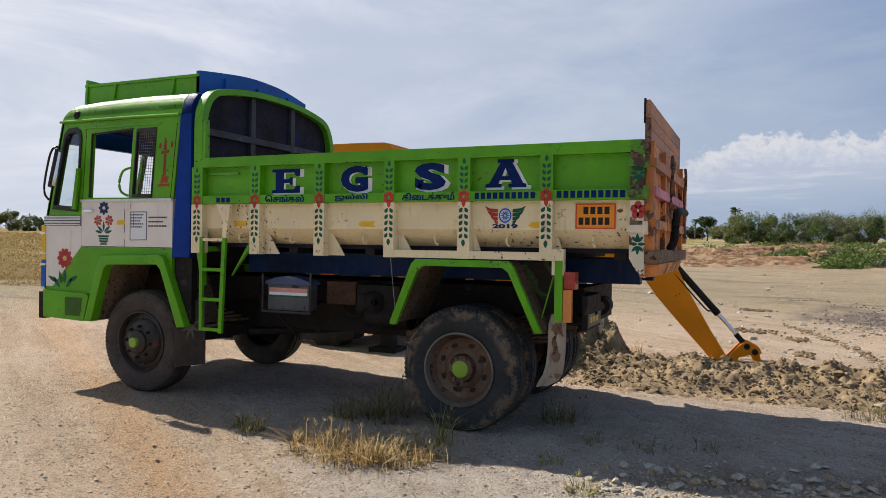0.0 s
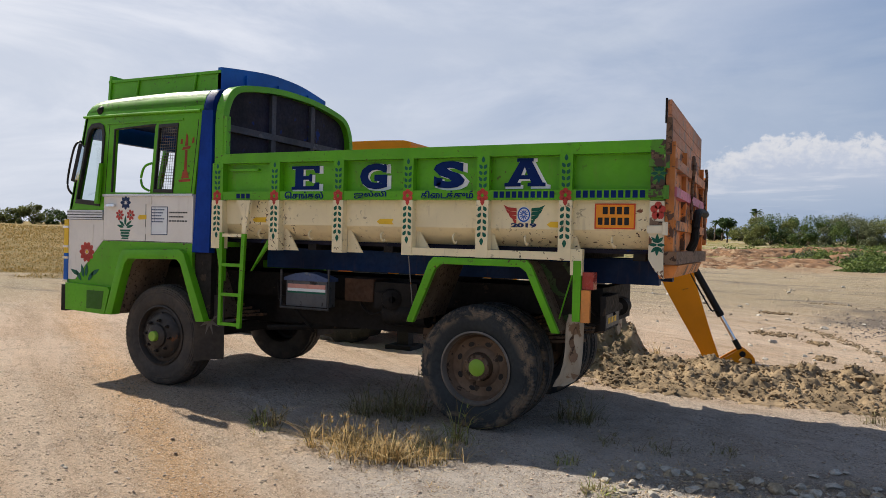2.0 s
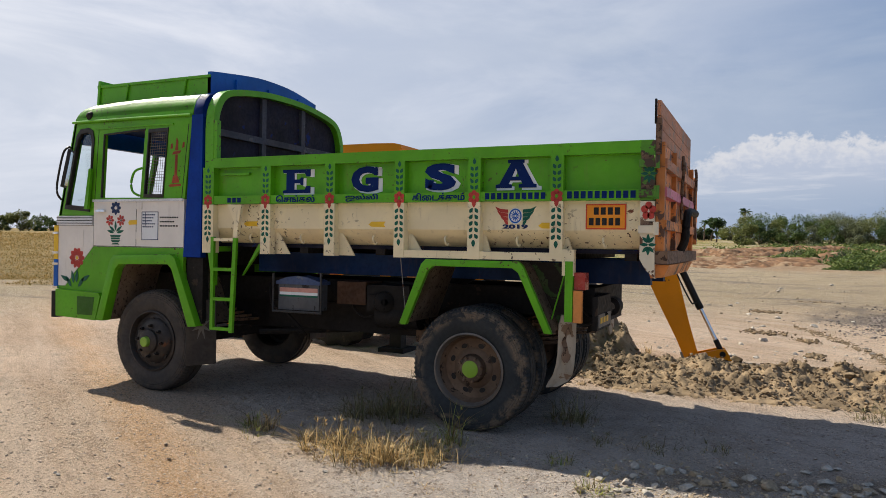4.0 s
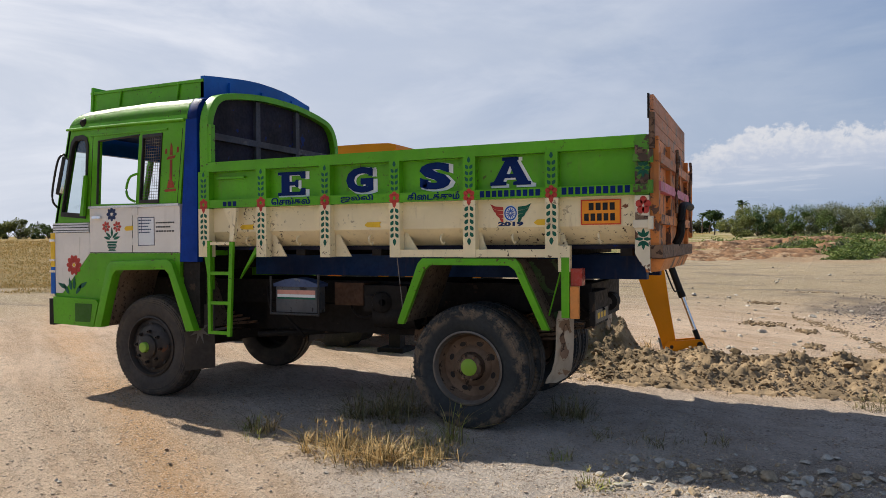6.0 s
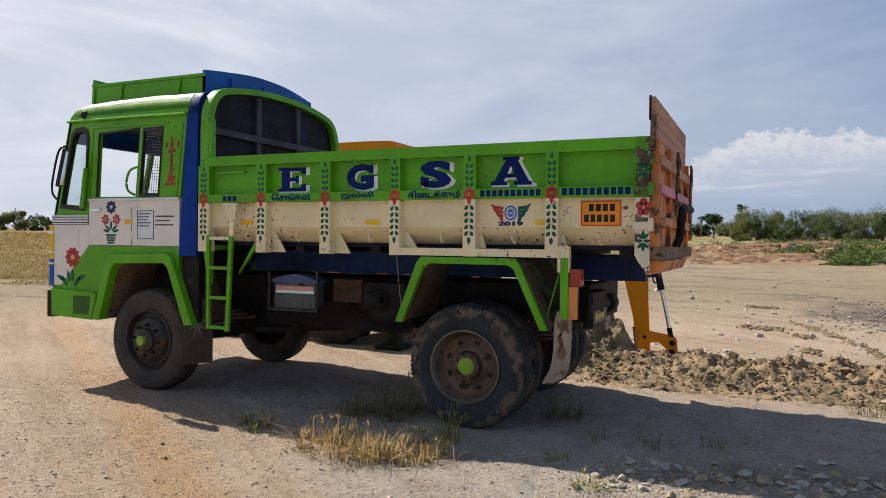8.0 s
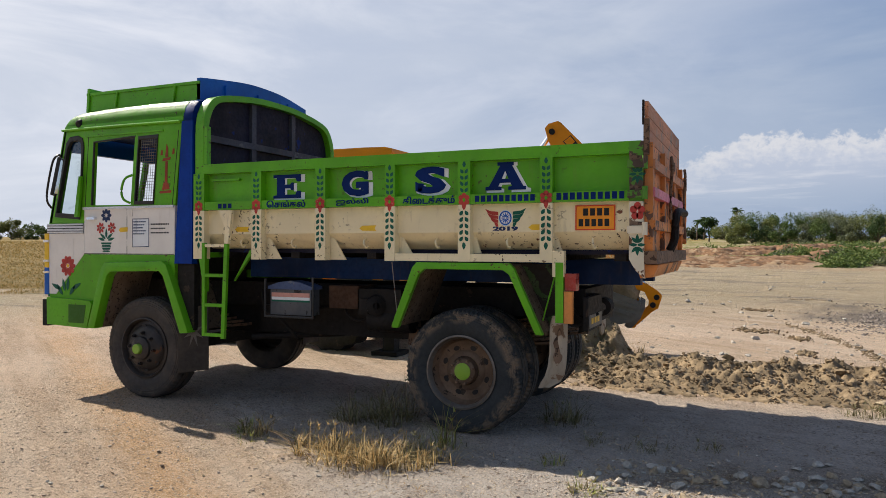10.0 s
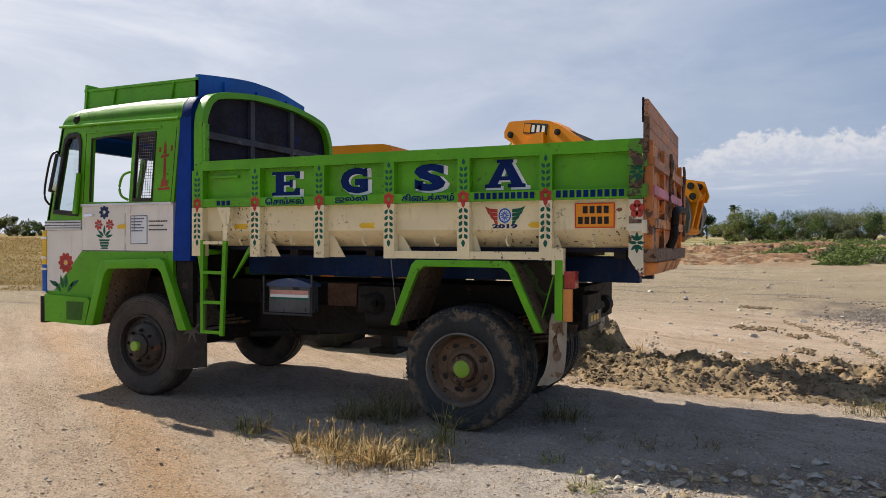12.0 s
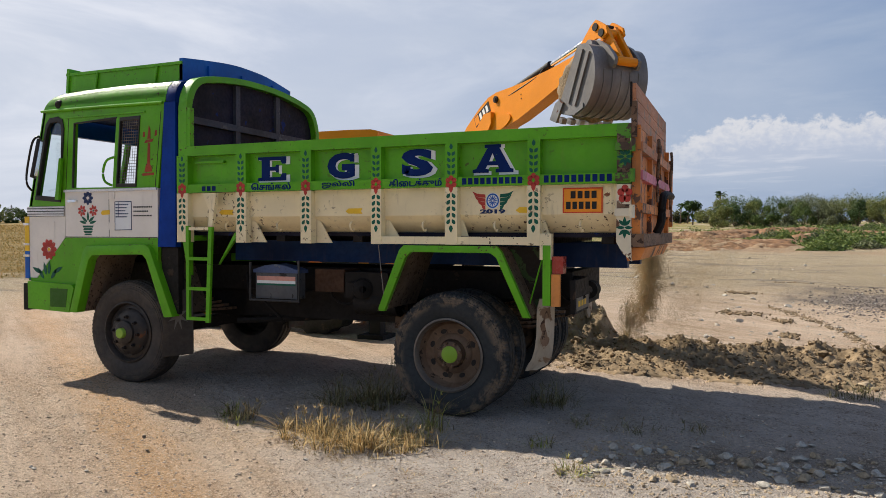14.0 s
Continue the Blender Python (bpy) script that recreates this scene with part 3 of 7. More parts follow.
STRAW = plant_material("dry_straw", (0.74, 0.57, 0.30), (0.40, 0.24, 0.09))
# Darker copy of the dry straw; the truck's shade is put into its colour.
STRAW_SHADED = plant_material("shaded_straw", (0.42, 0.36, 0.20), (0.12, 0.12, 0.05))
STALE = plant_material("stale_grass", (0.20, 0.145, 0.06), (0.08, 0.075, 0.03))
GRASS = plant_material("green_grass", (0.18, 0.24, 0.04), (0.46, 0.40, 0.14))
GRASS_GREEN = plant_material("fresh_scrub", (0.075, 0.125, 0.028), (0.17, 0.20, 0.06))
FIELD = plant_material("yellow_field_grass", (0.38, 0.235, 0.07), (0.13, 0.105, 0.03))
LEAF = plant_material("tree_leaf", (0.045, 0.085, 0.022), (0.115, 0.15, 0.042))
LEAF_DARK = plant_material("dark_tree_leaf", (0.03, 0.06, 0.02), (0.06, 0.095, 0.03))
LEAF_LIGHT = plant_material("yellowish_tree_leaf", (0.10, 0.125, 0.035), (0.19, 0.195, 0.065))
LEAF_GREY = plant_material("greyish_tree_leaf", (0.10, 0.12, 0.06), (0.16, 0.17, 0.09))
BARK = surface("bark", (0.12, 0.085, 0.06), 0.9, vary=0.3)
STONE = surface("grey_stone", (0.40, 0.365, 0.31), 0.85, vary=0.3, grain=25, bump=0.8)
STONE_OCHRE = surface("ochre_stone", (0.34, 0.265, 0.175), 0.85, vary=0.3, grain=25, bump=0.8)
rng = random.Random(7)


def blades(count, spread, height, width, lean, rnd, verts, faces, origin=(0, 0, 0)):
    ox, oy, oz = origin
    for _ in range(count):
        a, rr = rnd.uniform(0, math.tau), spread * math.sqrt(rnd.random())
        bx0, by0 = ox + rr * math.cos(a), oy + rr * math.sin(a)
        h = height * rnd.uniform(0.45, 1.1)
        la = a + rnd.gauss(0, 0.9)
        ln = lean * rnd.uniform(0.1, 1.1) * h
        dx, dy = math.cos(la), math.sin(la)
        px, py = -dy * width / 2, dx * width / 2
        i = len(verts)
        for t, w in ((0, 1.0), (0.4, 0.8), (0.75, 0.5), (1.0, 0.08)):
            off = ln * t * t
            z = oz + h * t * (1 - min(0.75, 0.22 * lean * (ln / (lean * h))) * t)
            verts.append((bx0 + dx * off + px * w, by0 + dy * off + py * w, z))
            verts.append((bx0 + dx * off - px * w, by0 + dy * off - py * w, z))
        for k in range(3):
            faces.append((i + 2 * k, i + 2 * k + 1, i + 2 * k + 3, i + 2 * k + 2))


def raw(name, verts, faces, material, smooth=False):
    me = bpy.data.meshes.new(name)
    me.from_pydata(verts, [], faces)
    me.materials.append(material)
    if smooth:
        me.shade_smooth()
    return new(name, me)


def tuft(x, y, spread, height, count, material, label, lean=1.5, width=0.0055):
    v, f = [], []
    rnd = random.Random(round(x * 1000 + y * 77))
    height *= 0.88
    for _ in range(7):
        a, rr, big = rnd.uniform(0, 6.3), spread * rnd.uniform(0.1, 1.15), rnd.uniform(0.4, 1.15)
        blades(round(count * 0.095), spread * 0.26, height * big, width * 1.3, lean * rnd.uniform(0.7, 1.8), rnd, v, f, (rr * math.cos(a), rr * math.sin(a), 0))
    blades(count // 4, spread * 1.5, height * 0.35, width, 2.4, rnd, v, f)
    blades(max(4, count // 9), spread * 1.0, height * 1.0, width * 1.4, 1.2, rnd, v, f)
    for _ in range(count // 26):
        # a stalk bent over with a ragged head
        a, rr = rnd.uniform(0, math.tau), spread * math.sqrt(rnd.random())
        x0, y0, h = rr * math.cos(a), rr * math.sin(a), height * rnd.uniform(0.6, 1.1)
        blades(2, 0.006, h, width * 1.2, 0.3, rnd, v, f, (x0, y0, 0))
        blades(7, 0.012, 0.05, width * 1.3, 1.6, rnd, v, f, (x0, y0, h * 0.72))
    ob = raw("grass_tuft", v, f, material)
    ob.data.materials.append(STALE)
    slots = np.repeat((np.random.default_rng(round(abs(x) * 100)).random(len(f) // 3) < 0.36).astype(np.int32), 3)
    ob.data.polygons.foreach_set("material_index", slots)
    ob.location = (x, y, ground_height(x, y) - 0.01)
    return tagged(ob, label, "grass tuft", group="dry grass tufts by the truck")


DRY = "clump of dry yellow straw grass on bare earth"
SHADY = "dry grass tuft in the shade of the truck, coloured darker"
for x, y, s, h, c, m, lab in (
        (-0.98, -0.70, 0.10, 0.26, 60, STRAW, DRY), (-0.62, -0.72, 0.13, 0.30, 90, STRAW, DRY), (0.18, -0.72, 0.12, 0.20, 60, STRAW, DRY),
        (-0.72, -0.86, 0.16, 0.30, 150, STRAW, DRY), (-0.50, -0.98, 0.17, 0.24, 170, STRAW, DRY), (-0.30, -1.02, 0.18, 0.24, 190, STRAW, DRY), (-0.12, -1.02, 0.17, 0.24, 180, STRAW, DRY),
        (0.05, -0.90, 0.15, 0.26, 150, STRAW, DRY), (-0.22, -0.80, 0.20, 0.26, 170, STRAW, DRY), (0.0, -0.66, 0.13, 0.34, 90, STRAW_SHADED, DRY), (0.07, -0.37, 0.12, 0.42, 70, GRASS, SHADY),
        (-1.62, -0.62, 0.10, 0.20, 60, GRASS, DRY), (-1.48, -0.60, 0.12, 0.24, 80, STRAW, DRY), (-1.42, -0.78, 0.12, 0.14, 50, GRASS, DRY),
        (-0.88, 0.22, 0.22, 0.42, 170, STRAW_SHADED, SHADY), (-0.70, 0.36, 0.16, 0.52, 90, STRAW_SHADED, SHADY), (-0.98, 0.02, 0.18, 0.28, 110, STRAW_SHADED, SHADY), (-0.6, 0.05, 0.14, 0.3, 70, STRAW_SHADED, SHADY),
        (0.78, 0.72, 0.15, 0.36, 90, STRAW_SHADED, SHADY), (0.62, 0.82, 0.13, 0.3, 60, STRAW_SHADED, SHADY), (1.48, 0.22, 0.2, 0.16, 70, STRAW_SHADED, SHADY), (1.10, 0.22, 0.10, 0.13, 40, STRAW_SHADED, SHADY),
        (1.27, -0.90, 0.09, 0.13, 60, GRASS, "small green and straw grass tuft"), (1.92, 0.38, 0.10, 0.12, 40, STRAW_SHADED, SHADY), (0.95, -0.46, 0.08, 0.13, 40, GRASS, "small green grass tuft"),
        (3.28, 2.25, 0.18, 0.22, 90, STRAW_SHADED, DRY), (3.05, 2.15, 0.12, 0.14, 50, STRAW_SHADED, DRY), (3.0, 4.0, 0.22, 0.14, 90, GRASS, "low green grass on the soil heap"), (3.45, 4.3, 0.2, 0.14, 60, GRASS, "low green grass on the soil heap"),
        (0.62, 5.2, 0.14, 0.3, 60, STRAW, DRY), (-2.2, 4.4, 0.4, 0.25, 120, STRAW, DRY), (-1.3, 3.6, 0.4, 0.25, 120, STRAW, DRY)):
    tuft(x, y, s, h, c, m, lab)

# flat blades lying about
v, f = [], []
rnd = random.Random(12)
for _ in range(420):
    x, y = rnd.uniform(-2.6, 2.2), rnd.uniform(-1.6, 1.2)
    blades(2, 0.02, rnd.uniform(0.02, 0.05), 0.004, 3.5, rnd, v, f, (x, y, ground_height(x, y)))
tagged(raw("loose_straw", v, f, STRAW), "scattered dry straw and stubble on the earth", "straw", kind="stuff")

# yellow field
v, f = [], []
rnd = random.Random(5)
placed = 0
while placed < 11000:
    d = 19 + 110 * rnd.random() ** 1.8
    k = rnd.uniform(-0.68, -0.30)
    x, y = out_there(d, k)
    if field_mask(x, y) < 0.35 or rnd.random() > 0.4 + 0.6 * max(0, min(1, 0.5 + fbm(x, y, 0.2, 3))):
        continue
    placed += 1
    blades(3, 0.16 + 0.005 * d, 0.07 + 0.0018 * d, 0.010 + 0.0008 * d, 1.4, rnd, v, f, (x, y, ground_height(x, y) - 0.02))
tagged(raw("field_grass", v, f, FIELD), "dense dry yellow grass of the open field", "grass", kind="stuff")


# trees
def tree(x, y, height, spread, material, seed, label, leaf=0.28, count=1500, trunk=0.3):
    rnd = random.Random(seed)
    z0 = ground_height(x, y) - 0.1
    root = thing("tree", label, "tree", (x, y, z0), group="trees on the horizon")
    bm = bmesh.new()
    top = height * trunk
    cyl((0, 0, 0), (0.1, 0, top), height * 0.035, height * 0.022, 8, bm)
    blobs = []
    for k in range(rnd.randint(6, 9)):
        a = math.tau * k / 7 + rnd.uniform(-0.4, 0.4)
        rr = spread * rnd.uniform(0.25, 0.8)
        c = Vector((rr * math.cos(a), rr * math.sin(a), height * rnd.uniform(trunk, 0.82)))
        blobs.append((c, height * rnd.uniform(0.13, 0.28)))
        cyl((0.1, 0, top * 0.9), tuple(c * 0.8), height * 0.016, height * 0.006, 6, bm)
    blobs.append((Vector((0, 0, height * 0.78)), height * 0.24))
    part("trunk", bm, BARK, root)
    v, f = [], []
    for _ in range(count):
        c, r = rnd.choice(blobs)
        d = Vector((rnd.gauss(0, 1), rnd.gauss(0, 1), rnd.gauss(0, 0.8))).normalized()
        p = c + d * r * rnd.uniform(0.5, 1.12)
        q = Euler((rnd.uniform(-1, 1), rnd.uniform(-1, 1), rnd.uniform(0, 6.3))).to_matrix()
        s = leaf * rnd.uniform(0.5, 1.2)
        i = len(v)
        for u, w in ((-0.6, -0.3), (0.6, -0.35), (0.75, 0.3), (-0.5, 0.4)):
            v.append(p + q @ Vector((u * s, w * s, 0)))
        f.append((i, i + 1, i + 2, i + 3))
    crown = raw("crown", v, f, material)
    crown.parent = root
    return root


def palm(x, y, height, seed):
    rnd = random.Random(seed)
    root = thing("palm_tree", "far palm with a bare trunk and fan crown", "palm tree", (x, y, ground_height(x, y) - 0.1), group="palms on the horizon")
    part("trunk", cyl((0, 0, 0), (0.2, 0, height), 0.16, 0.11, 8), BARK, root)
    v, f = [], []
    for k in range(26):
        a, up = rnd.uniform(0, 6.3), rnd.uniform(-0.5, 1.0)
        d = Vector((math.cos(a), math.sin(a), up)).normalized()
        sd = Vector((-math.sin(a), math.cos(a), 0))
        base = Vector((0.2, 0, height))
        i = len(v)
        v += [base, base + d * 0.8 + sd * 0.25, base + d * 1.4 - Vector((0, 0, 0.3)), base + d * 0.8 - sd * 0.25]
        f.append((i, i + 1, i + 2, i + 3))
    raw("crown", v, f, LEAF_DARK).parent = root
    return root


rnd = random.Random(21)
for row, (d0, d1, lo, hi, k0) in enumerate(((128, 138, 4.4, 6.6, 0.405), (112, 124, 2.4, 4.9, 0.39))):
    k = k0
    while k < 0.80:
        kind = rnd.random()
        mat, word = (LEAF_GREY, "greyish green") if (0.47 < k < 0.56 and kind < 0.7) else (LEAF_LIGHT, "yellowish green") if kind < 0.42 else (LEAF_DARK, "dark green") if kind < 0.6 else (LEAF, "dense green")
        tree(*out_there(rnd.uniform(d0, d1), k), rnd.uniform(lo, hi), rnd.uniform(2.4, 4.2), mat, rnd.randint(0, 9999), word + " bushy tree in the belt on the horizon", 0.17, 3400, rnd.uniform(0.02, 0.09))
        k += rnd.uniform(0.014, 0.027)
tree(*out_there(140, 0.363), 4.9, 1.9, LEAF_DARK, 3, "dark green tree standing alone on the horizon", 0.30, 1600, 0.2)
for k, hh in ((0.334, 2.8), (0.343, 3.2), (0.352, 2.6), (0.322, 2.2), (0.375, 2.6)):
    tree(*out_there(170, k), hh, 2.2, LEAF_GREY, round(k * 1000), "small hazy tree in the far distance", 0.4, 600, 0.15)
palm(*out_there(165, 0.346), 4.2, 1), palm(*out_there(165, 0.356), 4.6, 2), palm(*out_there(140, 0.40), 6.0, 3), palm(*out_there(165, 0.405), 5.0, 4)
for k, hh, d in ((-0.612, 3.4, 150), (-0.597, 3.9, 150), (-0.575, 3.0, 155), (-0.555, 2.7, 160), (-0.54, 2.6, 165), (-0.63, 3.0, 150), (-0.65, 3.4, 150), (-0.525, 2.2, 170), (-0.51, 2.2, 170)):
    tree(*out_there(d, k), hh * 1.12, 3.4, LEAF if k > -0.59 else LEAF_LIGHT, round(-k * 1000), "dark green tree beyond the yellow field", 0.24, 2400, 0.05)
# shrubs on the banks
for i in range(420):
    d, k = rnd.uniform(46, 92), 0.33 + 0.45 * rnd.random() ** 0.7
    if k < 0.475 and rnd.random() < 0.85 or (d < 54 and k < 0.53):
        continue
    sx, sy = out_there(d, k)
    v, f = [], []
    r2 = random.Random(i)
    wide, tall = r2.uniform(0.7, 2.0), r2.uniform(0.35, 1.1)
    for _ in range(300):
        a, u = r2.uniform(0, 6.3), math.sqrt(r2.random())
        p = Vector((wide * u * math.cos(a), wide * u * math.sin(a), tall * r2.random() * (1.1 - u)))
        q = Euler((r2.uniform(-1, 1), r2.uniform(-1, 1), r2.uniform(0, 6.3))).to_matrix()
        n0 = len(v)
        v += [p + q @ Vector((a2 * 0.085, b2 * 0.05, 0)) for a2, b2 in ((-1, -1), (1, -1), (1.1, 1), (-0.9, 1))]
        f.append((n0, n0 + 1, n0 + 2, n0 + 3))
    ob = raw("shrub", v, f, rnd.choice((LEAF_GREY, LEAF, GRASS_GREEN, GRASS_GREEN, GRASS_GREEN)))
    ob.location = (sx, sy, ground_height(sx, sy))
    tagged(ob, "low green shrub growing on the washed bank", "shrub", group="shrubs on the banks")


def eroded_bank(name, d0, k0, k1, height, depth, seed):
    """A low washed-out bank of red earth across the view, steep towards the standpoint."""
    n_along, n_deep = round((k1 - k0) * d0 / 0.22), 46
    v, f = [], []
    for j in range(n_deep + 1):
        for i in range(n_along + 1):
            k = k0 + (k1 - k0) * i / n_along
            d = d0 + depth * (j / n_deep)
            x, y = out_there(d, k)
            edge = d0 + 1.6 + 1.8 * fbm(x + seed, y, 0.30, 5)
            h = height * (0.75 + 0.4 * fbm(x, y + seed, 0.1, 3)) * (0.5 * sstep(d, edge, edge + 0.35) + 0.5 * sstep(d, edge + 1.6, edge + 2.1))
            h *= sstep(i, 0, n_along * 0.15) * (1 - sstep(i, n_along * 0.85, n_along)) * (1 - sstep(d, d0 + depth * 0.55, d0 + depth))
            h += min(1, h * 3) * (0.10 * fbm(x, y, 0.9, 5) + 0.07 * fbm(x, y, 3.0, 3))
            v.append((x, y, ground_height(x, y) + h - 0.06))
    for j in range(n_deep):
        for i in range(n_along):
            a = j * (n_along + 1) + i
            f.append((a, a + 1, a + n_along + 2, a + n_along + 1))
    tagged(raw(name, v, f, BANK, True), "low washed-out bank of reddish bare earth", "earth bank")


BANK = surface("red_bank_earth", (0.17, 0.092, 0.046), 0.95, vary=0.5, grain=6, bump=1.5, wear=(0.27, 0.185, 0.11), wear_at=0.55, wear_scale=0.9)
eroded_bank("earth_bank", 47, 0.30, 0.52, 0.48, 9, 3.0)
eroded_bank("earth_bank", 58, 0.28, 0.70, 0.75, 12, 9.0)
eroded_bank("earth_bank", 52, 0.47, 0.80, 0.40, 9, 17.0)


def pylon(x, y, h):
    root = thing("power_pylon", "grey lattice power pylon in the far distance", "pylon", (x, y, ground_height(x, y)))
    bm = bmesh.new()
    w = h * 0.11
    for sx in (-1, 1):
        for sy in (-1, 1):
            tube([(sx * w, sy * w, 0), (sx * w * 0.35, sy * w * 0.35, h * 0.6), (sx * 0.1, sy * 0.1, h)], 0.10, 5, bm)
    for j in range(6):
        z0, z1 = h * j / 7, h * (j + 1) / 7
        a, b = w * (1 - 0.95 * j / 7), w * (1 - 0.95 * (j + 1) / 7)
        for sy in (-1, 1):
            tube([(-a, sy * a, z0), (b, sy * b, z1)], 0.06, 4, bm), tube([(a, sy * a, z0), (-b, sy * b, z1)], 0.06, 4, bm)
    part("mast", bm, STEEL, root)
    for z, l in ((0.66, 0.16), (0.78, 0.2), (0.9, 0.14)):
        part("cross_arm", bx(-h * l, h * l, -0.12, 0.12, h * z, h * z + 0.25), STEEL, root)


pylon(*out_there(420, -0.569), 11.5)


# stones and clods
def hewn(bm, seed, cuts, flat):
    """Knock flat faces off a lump."""
    r = random.Random(seed)
    for _ in range(cuts):
        n = Vector((r.gauss(0, 1), r.gauss(0, 1), r.gauss(0, 1))).normalized()
        d = r.uniform(0.45, 0.85)
        for p in bm.verts:
            over = p.co.dot(n) - d
            if over > 0:
                p.co -= n * over
    for p in bm.verts:
        p.co.z *= flat
    return bm


def rock(rad, seed, rough=0.35):
    bm = bmesh.new()
    bmesh.ops.create_icosphere(bm, subdivisions=3, radius=1.0)
    hewn(bm, seed * 13, 11, 0.6)
    off = Vector((seed * 3.7, seed * 1.3, seed * 0.7))
    for vv in bm.verts:
        vv.co *= rad * (1 + 0.25 * rough * noise.noise(vv.co * 2.5 + off) + 0.12 * rough * noise.noise(vv.co * 7 + off))
    return bm


stones = []
rnd = random.Random(33)
for i in range(6):
    me_ob = part("stone", rock(1.0, i + 1), STONE if i % 3 else STONE_OCHRE, None, smooth=False)
    me_ob.data.shade_smooth()
    me_ob.data.set_sharp_from_angle(angle=radians(22))
    tagged(me_ob, "rough grey-brown stone lying on the earth" if i % 3 else "rough ochre stone lying on the earth", "stone", group="loose stones on the ground")
    stones.append(me_ob)
spots = []
for i in range(110):
    d = rnd.random()
    x, y = 1.35 + 2.0 * rnd.random(), -0.95 + 0.75 * rnd.random()
    x += 0.2 * y
    s = 0.012 + 0.045 * rnd.random() ** 2.2
    spots.append((x, y, s))
for x, y, s in ((2.16, -0.21, 0.06), (2.28, -0.36, 0.07), (1.65, -0.30, 0.06), (2.5, 0.1, 0.04), (3.35, 2.62, 0.09), (2.05, -0.35, 0.05), (1.42, -0.28, 0.05), (2.6, -0.5, 0.06), (2.42, -0.2, 0.05)):
    spots.append((x, y, s))
for i in range(70):
    spots.append((rnd.uniform(-3.5, 3.5), rnd.uniform(-3.0, 2.2), 0.008 + 0.014 * rnd.random() ** 2))
for i in range(60):
    k = rnd.uniform(0.25, 0.64)
    spots.append((*out_there(rnd.gauss(4.95 - 0.9 * (k - 0.25), 0.16), k), 0.012 + 0.05 * rnd.random() ** 2.5))
for i in range(26):
    d, k = rnd.uniform(12, 34), rnd.uniform(0.22, 0.66)
    spots.append((*out_there(d, k), 0.05 + 0.08 * rnd.random() ** 2))
for i, (x, y, s) in enumerate(spots):
    src = stones[i % 6]
    m = pose(x, y, ground_height(x, y) + s * 0.2, rnd.uniform(-15, 15), rnd.uniform(-15, 15), rnd.uniform(0, 360)) @ Matrix.Diagonal((s, s * rnd.uniform(0.7, 1.1), s * rnd.uniform(0.7, 1.0), 1))
    if i < 6:
        src.matrix_basis = m
    else:
        ob = src.copy()
        scene.collection.objects.link(ob)
        ob.matrix_basis = m


def scatter_bits(name, count, place, size, material, label, category, seed, flat_z=0.7):
    """Many small lumps joined into one mesh."""
    rnd2 = random.Random(seed)
    shapes = []
    for k in range(6):
        base = bmesh.new()
        bmesh.ops.create_icosphere(base, subdivisions=1, radius=1.0)
        off = Vector((seed * 3.7 + k * 5.1, seed * 1.3, k * 0.7))
        for p in base.verts:
            p.co *= 1 + 0.35 * noise.noise(p.co * 1.3 + off) + 0.3 * noise.noise(p.co * 3.1 + off)
        hewn(base, seed * 17 + k, 5, 0.85)
        base.verts.index_update()
        shapes.append(([p.co.copy() for p in base.verts], [tuple(q.index for q in t.verts) for t in base.faces]))
        base.free()
    v, f = [], []
    for _ in range(count):
        x, y, z = place(rnd2)
        s = size(rnd2)
        q = Euler((rnd2.uniform(0, 6), rnd2.uniform(0, 6), rnd2.uniform(0, 6))).to_matrix()
        vv, ff = rnd2.choice(shapes)
        wide = Vector((rnd2.uniform(0.7, 1.3), rnd2.uniform(0.7, 1.3), rnd2.uniform(0.6, 1.1)))
        n0 = len(v)
        for p in vv:
            pp = q @ (p * wide * s)
            v.append((x + pp.x, y + pp.y, z + pp.z * flat_z))
        f += [tuple(n0 + j for j in t) for t in ff]
    return tagged(raw(name, v, f, material), label, category, kind="stuff")


EARTH_BITS = surface("dry_earth_crumb", (0.38, 0.30, 0.225), 0.95, vary=0.4, grain=40, bump=0.6)


def near_road(r):
    x, y = r.uniform(-5, 3.2), r.uniform(-3.2, 1.0)
    return x, y, ground_height(x, y)


scatter_bits("pebbles", 3500, near_road, lambda r: 0.002 + 0.010 * r.random() ** 4, STONE, "fine loose grit and pebbles on the track", "pebbles", 4)


scatter_bits("earth_crumbs", 14000, near_road, lambda r: 0.0035 + 0.016 * r.random() ** 5, EARTH_BITS, "small dry crumbs of trodden earth", "earth crumbs", 14, 0.5)


def stony_corner(r):
    x, y = 1.2 + 2.2 * r.random(), -1.1 + 1.0 * r.random()
    return x, y, ground_height(x, y)


scatter_bits("gravel", 1700, stony_corner, lambda r: 0.005 + 0.014 * r.random() ** 2.5, STONE_OCHRE, "loose ochre gravel beside the truck", "gravel", 5)


def gravel_bed(r):
    x, y = out_there(r.gauss(15.4, 1.3), r.gauss(0.625, 0.05))
    return x, y, ground_height(x, y)


def gravel_line(r):
    u = r.random()
    x, y = out_there(14.4 - 5.2 * u + r.gauss(0, 0.16 + 0.1 * u), 0.47 + 0.15 * u)
    return x, y, ground_height(x, y)


CRUSHED = surface("crushed_stone_grey", (0.20, 0.165, 0.14), 0.9, vary=0.3)
scatter_bits("crushed_stone", 3600, gravel_bed, lambda r: 0.010 + 0.035 * r.random() ** 3, CRUSHED, "dark crushed stone spread on the flat", "gravel", 6)
scatter_bits("crushed_stone", 900, gravel_line, lambda r: 0.008 + 0.030 * r.random() ** 3, SOIL, "line of clods along a rut", "gravel", 9)


def open_flat(r):
    x, y = out_there(10 + 45 * r.random() ** 1.5, r.uniform(0.1, 0.7))
    return x, y, ground_height(x, y)


